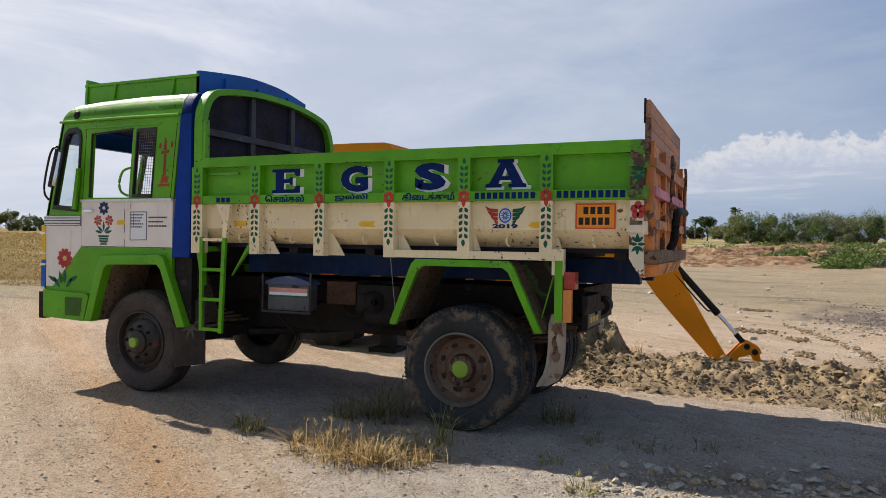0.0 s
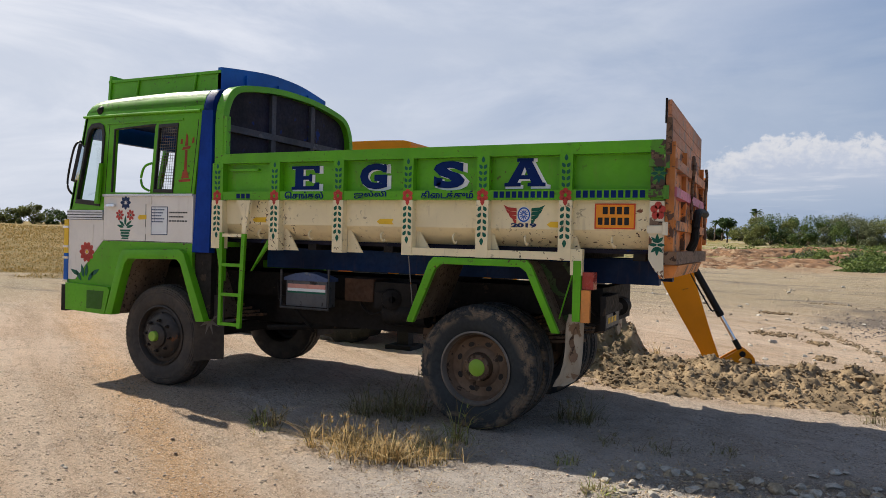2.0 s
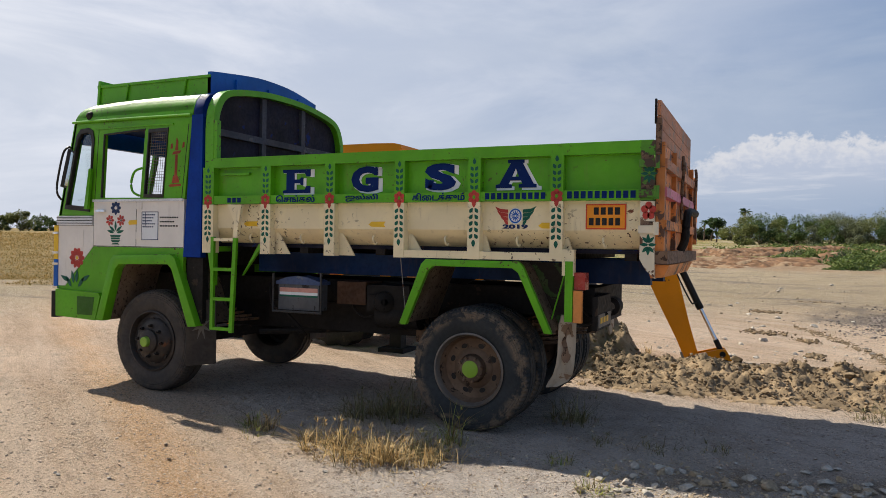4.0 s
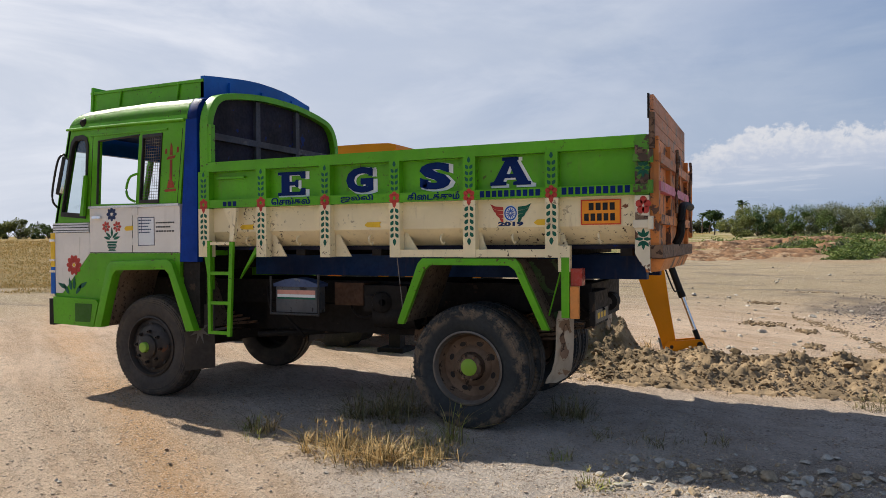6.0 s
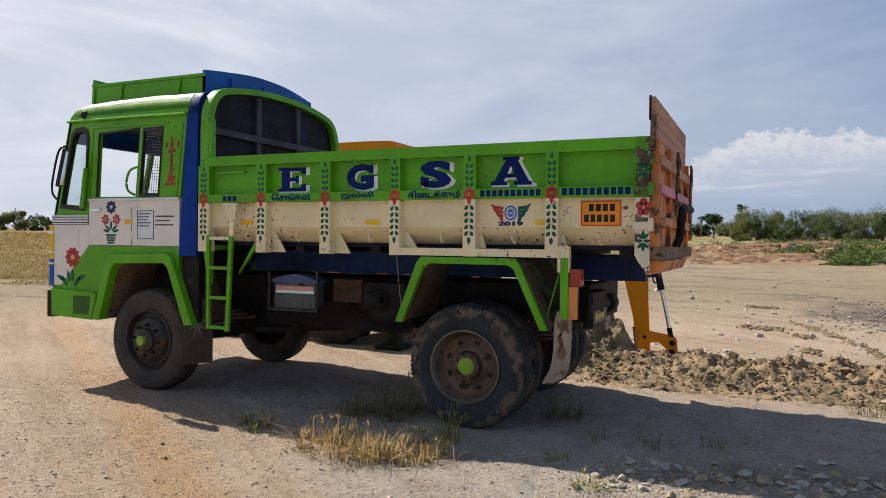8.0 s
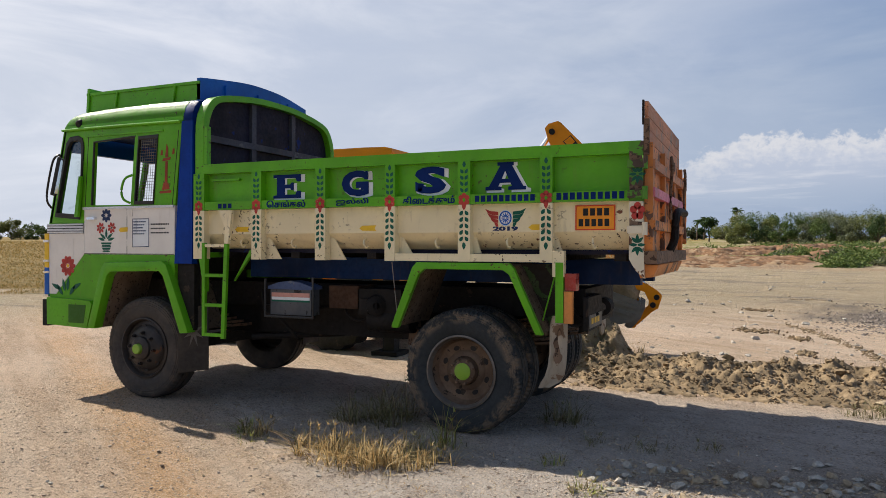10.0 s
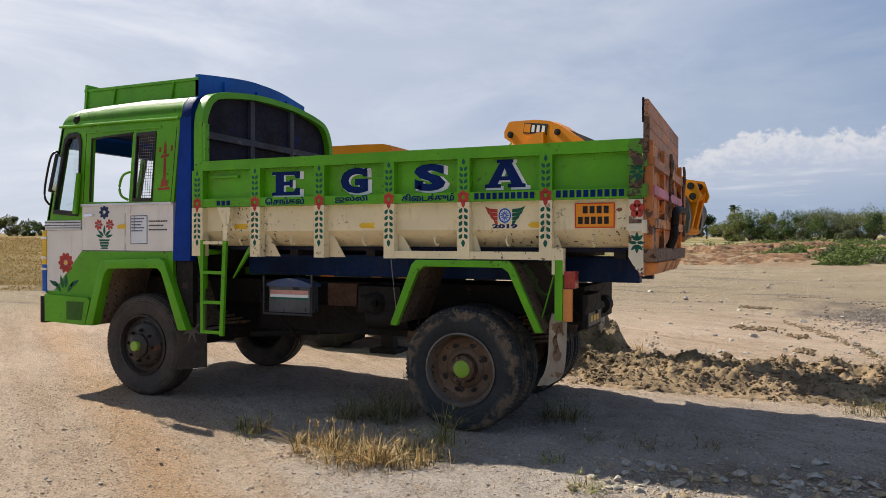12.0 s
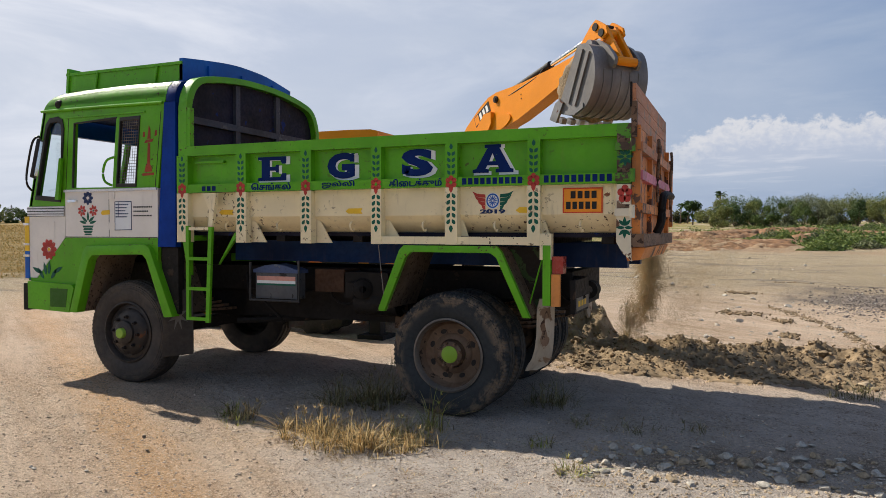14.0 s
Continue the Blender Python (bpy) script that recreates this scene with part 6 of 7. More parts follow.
part("ladder_brace", prism([(-2.280, 1.20), (-2.250, 1.25), (-2.090, 1.50), (-2.060, 1.47)], 0.05, 0.08), GREEN, truck, bevel=0.004)
part("ladder_plate", prism([(-2.640, 1.405), (-2.540, 1.405), (-2.540, 1.10), (-2.580, 1.10)], -0.015, 0.01), GREEN, truck, bevel=0.004)

# --- rear mudguard ---
guard = prism([(-0.60, 0.85), (-0.40, 1.36), (-0.36, 1.40), (0.44, 1.40), (0.48, 1.36), (0.715, 0.85), (0.655, 0.85), (0.44, 1.31), (0.39, 1.345), (-0.29, 1.345), (-0.345, 1.30), (-0.535, 0.85)], -0.02, 0.03)
part("mudguard_edge", moved(guard, pose(0.025, 0, 0)), GREEN, truck, "green mudguard edge", bevel=0.006)
sheet = prism([(-0.555, 0.86), (-0.375, 1.335), (-0.33, 1.37), (0.41, 1.37), (0.455, 1.33), (0.68, 0.86), (0.70, 0.86), (0.47, 1.345), (0.42, 1.39), (-0.34, 1.39), (-0.39, 1.345), (-0.575, 0.86)], 0.03, 0.66)
part("mudguard_sheet", moved(sheet, pose(0.025, 0, 0)), LINER, truck, "muddy mudguard sheet")
part("mudguard_skirt", prism([(0.46, 1.39), (0.83, 1.39), (0.83, 1.0), (0.68, 0.86)], 0.30, 0.32), surface("grimy_green_paint", (0.025, 0.07, 0.012), 0.8, vary=0.4, wear=(0.03, 0.022, 0.016), wear_at=0.45, wear_scale=7, dust=0.15), truck)
far_sheet = prism([(-0.555, 0.86), (-0.375, 1.335), (-0.33, 1.37), (0.41, 1.37), (0.455, 1.33), (0.68, 0.86), (0.70, 0.86), (0.47, 1.345), (0.42, 1.39), (-0.34, 1.39), (-0.39, 1.345), (-0.575, 0.86)], W - 0.66, W)
part("mudguard_sheet", far_sheet, LINER, truck)
part("guard_strut", bx(0.835, 0.895, -0.01, 0.04, 0.95, 1.41), GREEN, truck, bevel=0.005)
lamp = part("tail_lamp", bx(0.90, 0.985, 0.02, 0.13, 1.195, 1.325), LAMP_RED, truck, "dusty red tail lamp", bevel=0.012)
part("lamp_board", bx(0.898, 0.965, 0.0, 0.04, 0.945, 1.19), LAMP_ORANGE, truck, "orange reflector board", bevel=0.006)
part("stay_wire", tube([(-0.60, 0.05, 1.40), (-0.55, 0.06, 0.93)], 0.004), STEEL, truck)
part("stay_wire", tube([(0.82, 0.05, 1.32), (0.70, 0.12, 0.95)], 0.006), GREEN, truck)

# mud flaps
def hanging_flap(rows, thick=0.012):
    """A limp rubber flap: rows of height, two sides and bulge."""
    bm = bmesh.new()
    grid = [[[bm.verts.new((x0 + (x1 - x0) * i / 5, bulge + 0.012 * math.sin(i * 1.3 + z * 9) + s * thick / 2, z)) for i in range(6)] for z, x0, x1, bulge in rows] for s in (-1, 1)]
    for j in range(len(rows) - 1):
        for i in range(5):
            for g in grid:
                bm.faces.new((g[j][i], g[j][i + 1], g[j + 1][i + 1], g[j + 1][i]))
    a, c = grid
    n = len(rows) - 1
    rim = [(0, i) for i in range(6)] + [(j, 5) for j in range(1, n + 1)] + [(n, i) for i in range(4, -1, -1)] + [(j, 0) for j in range(n - 1, 0, -1)]
    for (j0, i0), (j1, i1) in zip(rim, rim[1:] + rim[:1]):
        bm.faces.new((a[j0][i0], a[j1][i1], c[j1][i1], c[j0][i0]))
    bmesh.ops.recalc_face_normals(bm, faces=bm.faces)
    return bm


flap = moved(hanging_flap([(0.30, -0.06, 0.07, 0.0), (0.22, -0.085, 0.065, -0.012), (0.10, -0.09, 0.06, -0.022), (0.0, -0.095, 0.055, -0.018), (-0.10, -0.105, 0.05, 0.0), (-0.18, -0.12, 0.045, 0.025), (-0.235, -0.145, 0.02, 0.05), (-0.28, -0.16, -0.07, 0.06)]), pose(0.80, 0.26, 0.68, 0, 0, 38))
part("mud_flap", flap, FLAP, truck, "pale mud-caked rubber flap with stencil")
flat("flap_stencil", [[(0.038 * math.cos(a) * (1 + 0.3 * math.sin(a * 7)), 0.14 * math.sin(a) * (1 + 0.1 * math.sin(a * 5))) for a in (math.tau * k / 32 for k in range(32))]], 0, RUSTY)
bpy.data.objects["flap_stencil"].matrix_basis = pose(0.800, 0.222, 0.735, 0, 4, 38)
part("mud_flap", moved(prism([(-0.16, 0.30), (0.16, 0.30), (0.12, 0.02), (-0.02, -0.06), (-0.12, 0.0)], -0.01, 0.01), pose(0.80, W - 0.36, 0.70, 0, 0, 90)), FLAP, truck, bevel=0.005)
part("front_mud_flap", moved(prism([(-0.14, 0.32), (0.15, 0.32), (0.15, -0.30), (-0.14, -0.33)], -0.01, 0.01), pose(-2.78, 0.06, 0.63, 0, 0, 25)), FLAP_DARK, truck, "black mud flap with stencilled star", bevel=0.005)
flat("flap_stencil", [[((0.10 if k % 2 else 0.035) * math.cos(math.tau * k / 16), (0.15 if k % 2 else 0.05) * math.sin(math.tau * k / 16)) for k in range(16)]], -0.0105, surface("faded_stencil", (0.11, 0.10, 0.09), 0.7, bump=0))
bpy.data.objects["flap_stencil.001"].matrix_basis = pose(-2.77, 0.06, 0.70, 0, 0, 25)
part("front_mud_flap", bx(-2.80, -2.78, W - 0.40, W - 0.06, 0.35, 0.95), FLAP_DARK, truck, bevel=0.005)

# --- chassis ---
for y in (0.72, 1.50):
    part("chassis_rail", bx(-4.6, 0.93, y, y + 0.08, 0.92, 1.16), BLACK, truck, bevel=0.01)
    part("tipper_subframe", bx(-2.6, 1.36, y - 0.02, y + 0.10, 1.215, 1.42), FRAME_BLUE, truck, "dark blue tipper subframe", bevel=0.01)
for x in (-2.5, -1.7, -0.9, -0.1, 0.7, 1.25):
    part("cross_bearer", bx(x, x + 0.09, 0.15, W - 0.15, 1.42, 1.475), BLACK, truck)
part("rear_axle", cyl((0, 0.45, 0.505), (0, W - 0.45, 0.505), 0.10), BLACK, truck)
part("differential", moved(lathe([(-0.2, 0.05), (-0.16, 0.18), (0, 0.24), (0.16, 0.18), (0.2, 0.05)], 24), pose(0, W / 2, 0.52)), BLACK, truck)
part("front_axle", bx(FX - 0.06, FX + 0.06, 0.3, W - 0.3, 0.42, 0.54), BLACK, truck, bevel=0.02)
for x in (0.0, FX):
    for y in (0.76, 1.54):
        bm = bmesh.new()
        for k in range(6):
            half = 0.75 - k * 0.1
            prism([(x - half, 0.80 + 0.028 * k - 0.10), (x, 0.62 + 0.028 * k), (x + half, 0.80 + 0.028 * k - 0.10), (x + half, 0.825 + 0.028 * k - 0.10), (x, 0.645 + 0.028 * k), (x - half, 0.825 + 0.028 * k - 0.10)], y - 0.04, y + 0.04, "y", bm)
        part("leaf_spring", bm, RUSTY, truck)
part("propeller_shaft", cyl((-0.2, W / 2, 0.56), (-2.6, W / 2, 0.84), 0.055), BLACK, truck)
part("gearbox", bx(-3.3, -2.3, 0.9, 1.4, 0.62, 1.1), BLACK, truck, bevel=0.08)
part("engine", bx(-4.3, -3.3, 0.8, 1.5, 0.6, 1.25), BLACK, truck, bevel=0.08)
part("silencer", cyl((-2.35, 1.75, 0.72), (-1.35, 1.75, 0.72), 0.15, seg=24), RUSTY, truck)
part("fuel_tank", cyl((-1.55, 1.90, 0.80), (-0.15, 1.90, 0.80), 0.24, seg=28), BLACK, truck, bevel=0.02)
for bxx in (-1.3, -0.4):
    part("tank_strap", moved(lathe([(-0.03, 0.25), (0.03, 0.25)], 28), pose(bxx, 1.90, 0.80, 0, 0, 90)), RUSTY, truck)
# Black box and sheet added to darken the shaded space under the chassis.
part("underside_dark_box", bx(-1.15, -0.70, 0.42, 0.72, 0.90, 1.14), BLACK, truck, bevel=0.01)
part("underside_dark_sheet", bx(-2.45, -0.62, 0.68, 0.72, 0.66, 0.93), BLACK, truck)
part("bracket_foot", prism([(-0.72, 0.62), (-0.60, 0.62), (-0.62, 0.88), (-0.70, 0.88)], 0.60, 0.66), RUSTY, truck)
part("air_tank", cyl((-1.05, 0.52, 0.86), (-0.62, 0.52, 0.86), 0.12, seg=24), BLACK, truck)
part("tipping_ram", cyl((-1.0, W / 2, 0.95), (-0.2, W / 2, 1.40), 0.11, seg=20), BLACK, truck)
bat = part("battery_box", bx(-2.03, -1.57, 0.28, 0.42, 0.88, 1.12), surface("grey_toolbox_paint", (0.06, 0.072, 0.085), 0.5, vary=0.3, wear=(0.02, 0.02, 0.02), wear_at=0.58, dust=0.1), truck, "grey toolbox with painted stripe and pitched lid", bevel=0.012)
part("box_lid", prism([(-2.05, 1.122), (-1.55, 1.122), (-1.55, 1.15), (-1.68, 1.19), (-1.80, 1.205), (-1.92, 1.19), (-2.05, 1.15)], 0.265, 0.44), surface("blue_lid_paint", (0.035, 0.065, 0.15), 0.5, vary=0.4, wear=(0.15, 0.17, 0.2), wear_at=0.64, dust=0.1), bat, bevel=0.006)
part("box_stripe", bx(-2.015, -1.585, 0.2775, 0.2797, 1.05, 1.09), surface("salmon_stripe", (0.55, 0.28, 0.22), 0.6), bat)
part("box_stripe", bx(-2.015, -1.585, 0.2775, 0.2797, 1.022, 1.0495), LETTER_WHITE, bat)
part("box_stripe", bx(-2.015, -1.585, 0.2775, 0.2797, 1.004, 1.0215), TEAL, bat)
part("box_cradle", tube([(-2.07, 0.25, 1.22), (-2.07, 0.25, 0.865), (-1.53, 0.25, 0.865), (-1.53, 0.25, 1.24)], 0.013), surface("grey_cradle_steel", (0.05, 0.055, 0.06), 0.5, 0.4, vary=0.3, dust=0.1), bat)
part("wooden_block", bx(-1.46, -1.14, 0.42, 0.70, 0.95, 1.16), surface("old_timber", (0.07, 0.035, 0.018), 0.8, vary=0.5), truck, bevel=0.008)
part("brake_valve", moved(lathe([(-0.12, 0.03), (-0.1, 0.09), (0.02, 0.10), (0.04, 0.06), (0.12, 0.05)], 20), pose(-0.98, 0.46, 0.99, 0, 0, 30)), BLACK, truck)
part("hose", tube(smooth_path([(-2.3, 0.5, 1.1), (-2.2, 0.42, 0.9), (-2.05, 0.42, 0.84), (-1.9, 0.45, 0.70), (-1.86, 0.5, 0.62)], 6), 0.014), BLACK, truck)
part("hose", tube(smooth_path([(0.90, 0.2, 1.08), (0.95, 0.3, 0.98), (1.0, 0.5, 0.97), (1.02, 0.66, 1.02)], 6), 0.012), BLACK, truck)
part("rear_cross_member", bx(0.84, 0.94, 0.55, W - 0.55, 0.86, 1.18), BLACK, truck, bevel=0.02)
part("tow_hitch", prism([(0.94, 1.14), (1.03, 1.14), (1.06, 1.0), (1.02, 0.86), (0.86, 0.80)], 0.62, 0.70), BLACK, truck, bevel=0.015)
part("tow_jaw", moved(lathe([(-0.1, 0.04), (-0.08, 0.08), (0.08, 0.08), (0.1, 0.04)], 18), pose(0.98, 1.1, 1.0)), BLACK, truck)
part("plate_holder", bx(1.02, 1.06, 0.12, 0.62, 0.88, 1.14), BLACK, truck, bevel=0.01)


for hx, hy, z0 in ((-2.25, 0.62, 1.12), (-1.38, 0.55, 1.05), (-0.75, 0.6, 1.0), (0.72, 0.35, 1.12)):
    drop = [(hx, hy, z0), (hx + 0.07, hy - 0.05, z0 - 0.16), (hx + 0.2, hy - 0.02, z0 - 0.22), (hx + 0.36, hy + 0.04, z0 - 0.12)]
    part("hose", tube(smooth_path(drop, 6), 0.011), BLACK, truck)
part("prop_stay", tube([(-2.42, 0.5, 0.62), (-1.55, 0.85, 0.66)], 0.03), BLACK, truck)
part("valve_block", bx(-1.10, -0.92, 0.36, 0.44, 0.93, 1.05), BLACK, truck, bevel=0.015)
part("rear_marker_plate", bx(1.0605, 1.066, 0.14, 0.60, 0.90, 1.0), surface("scuffed_grey_plate", (0.16, 0.15, 0.13), 0.6, vary=0.4, dust=0.2), truck, "scuffed grey plate")
for k in range(3):
    part("marker_bar", bx(1.0665, 1.068, 0.20 + 0.11 * k, 0.27 + 0.11 * k, 0.93, 0.975), YELLOW, truck, smooth=False)


# ---- backhoe loader ----
loader = thing("backhoe_loader", "yellow backhoe loader beside the truck, arm digging and swinging", "backhoe loader", (0, 0, 0))
CX, CY, KX, KY = -3.61, 4.70, -2.294, 4.703
part("cab_roof", prism([(CX - 0.95, 2.89), (CX - 0.90, 2.955), (CX - 0.55, 2.99), (CX + 0.5, 2.99), (CX + 0.85, 2.98), (CX + 0.96, 2.955), (CX + 0.97, 2.90), (CX + 0.9, 2.825), (CX - 0.95, 2.825)], CY - 0.78, CY + 0.78), JCB, loader, "yellow rounded cab roof", bevel=0.03)
for dx in (-0.85, 0.75):
    for dy in (-0.70, 0.70):
        part("cab_post", bx(CX + dx - 0.04, CX + dx + 0.04, CY + dy - 0.04, CY + dy + 0.04, 1.36, 2.82), JBLACK, loader)
part("cab_body", bx(CX - 0.9, CX + 0.85, CY - 0.75, CY + 0.75, 0.82, 1.355), JCB, loader, bevel=0.04)
part("bonnet", prism([(CX - 2.4, 0.82), (CX - 2.4, 1.45), (CX - 0.91, 1.7), (CX - 0.91, 0.82)], CY - 0.45, CY + 0.45), JCB, loader, bevel=0.05)
seat = part("driver_seat", bx(CX - 0.1, CX + 0.4, CY - 0.25, CY + 0.25, 1.357, 1.5), JBLACK, loader, bevel=0.04)
part("seat_back", prism([(CX + 0.3, 1.505), (CX + 0.4, 1.505), (CX + 0.48, 2.0), (CX + 0.38, 2.0)], CY - 0.23, CY + 0.23), JBLACK, seat, bevel=0.03)
part("chassis", bx(CX - 2.5, CX + 1.0, CY - 0.4, CY + 0.4, 0.45, 0.815), JBLACK, loader, bevel=0.02)


def loader_wheel(x, y, r, w, flip):
    hub = new("loader_wheel")
    hub.parent = loader
    hub.matrix_basis = pose(x, y, r - 0.01, 0, 0, 180 if flip else 0)

    def lug(j, k):
        return -0.035 if (2 <= j <= 6 and k % 4 < 2) else 0
    part("tyre", lathe([(-w * 0.4, r * 0.55), (-w * 0.5, r * 0.72), (-w * 0.48, r * 0.90), (-w * 0.4, r), (0, r), (w * 0.4, r), (w * 0.48, r * 0.9), (w * 0.5, r * 0.72), (w * 0.4, r * 0.55)], 64, wobble=lug, close=True), TREAD, hub)
    part("rim", lathe([(-w * 0.37, r * 0.56), (-w * 0.2, r * 0.5), (-w * 0.15, r * 0.2), (-w * 0.25, r * 0.18), (-w * 0.25, 0.0)], 32), JCB, hub)


for dx, r, w in ((0.05, 0.70, 0.42), (-1.95, 0.46, 0.32)):
    for s in (-1, 1):
        loader_wheel(CX + dx, CY + s * 0.85, r, w, s > 0)
part("kingpost_frame", bx(KX - 0.30, KX - 0.10, CY - 1.1, CY + 1.1, 0.45, 0.95), JCB, loader, bevel=0.03)
part("kingpost", cyl((KX, KY, 0.45), (KX, KY, 1.2), 0.10, seg=20), JCB, loader)
for s in (-1, 1):
    leg = part("stabiliser_leg", bx(KX - 0.33, KX - 0.15, CY + s * 1.0 - 0.08, CY + s * 1.0 + 0.08, 0.06, 1.35), JBLACK, loader, bevel=0.01)
    part("stabiliser_foot", bx(KX - 0.45, KX - 0.05, CY + s * 1.0 - 0.2, CY + s * 1.0 + 0.2, 0.0, 0.06), JBLACK, leg, bevel=0.01)
part("front_shovel", prism([(CX - 3.3, 0.10), (CX - 2.8, 0.12), (CX - 2.65, 0.4), (CX - 2.75, 0.85), (CX - 2.72, 0.85), (CX - 2.6, 0.4), (CX - 2.76, 0.08), (CX - 3.3, 0.06)], CY - 1.1, CY + 1.1), JCB, loader)
for s in (-1, 1):
    part("loader_arm", prism([(CX - 2.7, 0.35), (CX - 2.4, 0.55), (CX - 1.2, 1.35), (CX - 1.2, 1.15), (CX - 2.4, 0.4)], CY + s * 0.62 - 0.05, CY + s * 0.62 + 0.05), JCB, loader, bevel=0.01)

# arm pieces: lengthways along x, upwards along z, each from its own pin
PIN_E = Vector((-0.231, 0, -0.292))
PIN_D = Vector((-0.714, 0, -0.347))
PIN_L = Vector((1.6875, 0, 0.0))
PIN_B = Vector((2.0, 0, 0.0))
RAM_FOOT = Vector((0.02, 0, 0.03))
TH = 0.09

boom = part("boom", prism([(-0.12, -0.12), (-0.1, 0.16), (0.7, 0.26), (1.9, 0.20), (2.68, 0.12), (2.8, 0.0), (2.7, -0.10), (1.7, -0.16), (0.6, -0.16)], -0.145, 0.145), JCB, loader, "yellow welded boom", bevel=0.012)
dipper_outline = [(-0.845, -0.36), (-0.835, -0.215), (-0.80, -0.185), (-0.42, 0.0), (-0.20, 0.075), (0.0, 0.09), (0.2, 0.075), (0.6, 0.05), (1.2, 0.05), (1.75, 0.07), (2.06, 0.07), (2.10, 0.0), (2.06, -0.07), (1.85, -0.10),
                  (1.4, -0.16), (0.9, -0.27), (0.45, -0.36), (0.05, -0.40), (-0.30, -0.40), (-0.62, -0.44), (-0.80, -0.43)]
dipper = part("dipper_arm", prism(dipper_outline, -TH, TH), JCB, loader, "yellow steel dipper arm", bevel=0.010)
for p, r in ((PIN_D, 0.045), (Vector((0, 0, 0)), 0.042), (PIN_E, 0.055), (PIN_L, 0.05)):
    bm = cyl((p.x, -TH - 0.025, p.z), (p.x, TH + 0.025, p.z), r, seg=18)
    cyl((p.x, -TH - 0.034, p.z), (p.x, -TH - 0.02, p.z), r * 0.55, seg=6, bm=bm)
    part("pin", bm, JBLACK, dipper)
bm = bmesh.new()
for s in (-1, 1):
    prism(ellipse(-0.02, -0.31, 0.34, 0.10, 18, 0.05), s * (TH + 0.001), s * (TH + 0.018), "y", bm)
part("side_lug", bm, JCB, dipper)
tilt = radians(20)
dec = part("maker_label", moved(bx(-0.20, 0.20, -TH - 0.004, -TH - 0.0015, -0.072, 0.072), Matrix.Translation((-0.36, 0, -0.105)) @ Matrix.Rotation(-tilt, 4, "Y")), BLACK_INK, dipper, "black and yellow maker label", smooth=False)
bm = bx(-0.19, -0.085, -TH - 0.0065, -TH - 0.0042, -0.058, 0.058)
part("label_square", moved(bm, Matrix.Translation((-0.36, 0, -0.105)) @ Matrix.Rotation(-tilt, 4, "Y")), JCB, dipper, smooth=False)
bm = bmesh.new()
for k in range(3):
    x0 = -0.062 + k * 0.086
    bx(x0, x0 + 0.05, -TH - 0.0065, -TH - 0.0042, -0.046, 0.046, bm)
part("label_bars", moved(bm, Matrix.Translation((-0.36, 0, -0.105)) @ Matrix.Rotation(-tilt, 4, "Y")), LETTER_WHITE, dipper, smooth=False)
part("wear_strip", prism([(1.55, -0.135), (1.55, -0.165), (2.0, -0.12), (2.06, -0.075)], -TH - 0.01, TH + 0.01), BUCKET, dipper)
part("bolt_spot", cyl((0.55, -TH - 0.003, -0.08), (0.55, -TH + 0.01, -0.08), 0.009, seg=8), JBLACK, dipper)
part("bolt_spot", cyl((0.55, -TH - 0.003, -0.13), (0.55, -TH + 0.01, -0.13), 0.009, seg=8), JBLACK, dipper)
# bucket ram on top of the dipper
barrel = part("ram_barrel", cyl((0.0, 0, 0), (1.02, 0, 0), 0.046, seg=20), JBLACK, dipper, "black hydraulic ram barrel")
bm = cyl((0.96, 0, 0), (1.03, 0, 0), 0.050, seg=20)
tube(smooth_path([(0.2, -0.05, -0.06), (0.25, -0.08, -0.08), (0.85, -0.08, -0.08), (0.92, -0.06, -0.04), (0.94, -0.03, 0)], 4), 0.012, 6, bm)
part("ram_gland", bm, JBLACK, barrel)
rod = part("ram_rod", cyl((-1.0, 0, 0), (-0.14, 0, 0), 0.027, seg=18), CHROME, dipper, "bright chrome ram rod")
part("rod_eye", cyl((-0.20, 0, 0), (0.02, 0, 0), 0.036, seg=16), JBLACK, rod)
# tipping lever, in the frame of its foot pin; its ram pin lies along x
LP1, LP2, LGAP = 0.375, 0.41, radians(17)
p2 = Vector((LP2 * math.cos(LGAP), 0, -LP2 * math.sin(LGAP)))
bm = bmesh.new()
for s in (-1, 1):
    prism([(-0.09, 0.02), (-0.03, 0.085), (0.10, 0.075), (LP1 - 0.03, 0.075), (LP1 + 0.05, 0.055), (LP1 + 0.07, 0.0), (p2.x + 0.085, p2.z), (p2.x + 0.05, p2.z - 0.07), (p2.x - 0.035, p2.z - 0.06), (p2.x - 0.08, p2.z + 0.02), (0.20, -0.03), (0.05, -0.07), (-0.06, -0.06)], s * (TH + 0.003), s * (TH + 0.03), "y", bm)
lever = part("tipping_lever", bm, JCB, loader, "yellow tipping lever", bevel=0.006)
for p in (Vector((LP1, 0, 0)), p2):
    bm = cyl((p.x, -TH - 0.042, p.z), (p.x, TH + 0.042, p.z), 0.040, seg=16)
    part("pin", bm, JBLACK, lever)
link_len = 0.39
bm = bmesh.new()
prism([(-0.06, 0.05), (0.02, 0.05), (link_len, 0.04), (link_len + 0.045, 0.0), (link_len, -0.04), (0.0, -0.05), (-0.06, 0)], -0.085, -0.045, "y", bm)
prism([(-0.06, 0.05), (0.02, 0.05), (link_len, 0.04), (link_len + 0.045, 0.0), (link_len, -0.04), (0.0, -0.05), (-0.06, 0)], 0.045, 0.085, "y", bm)
cyl((link_len, -0.125, 0), (link_len, 0.125, 0), 0.045, seg=16, bm=bm)
cyl((0, -0.088, 0), (0, 0.088, 0), 0.05, seg=16, bm=bm)
link = part("bucket_link", bm, JCB, loader, "yellow bucket link", bevel=0.004)
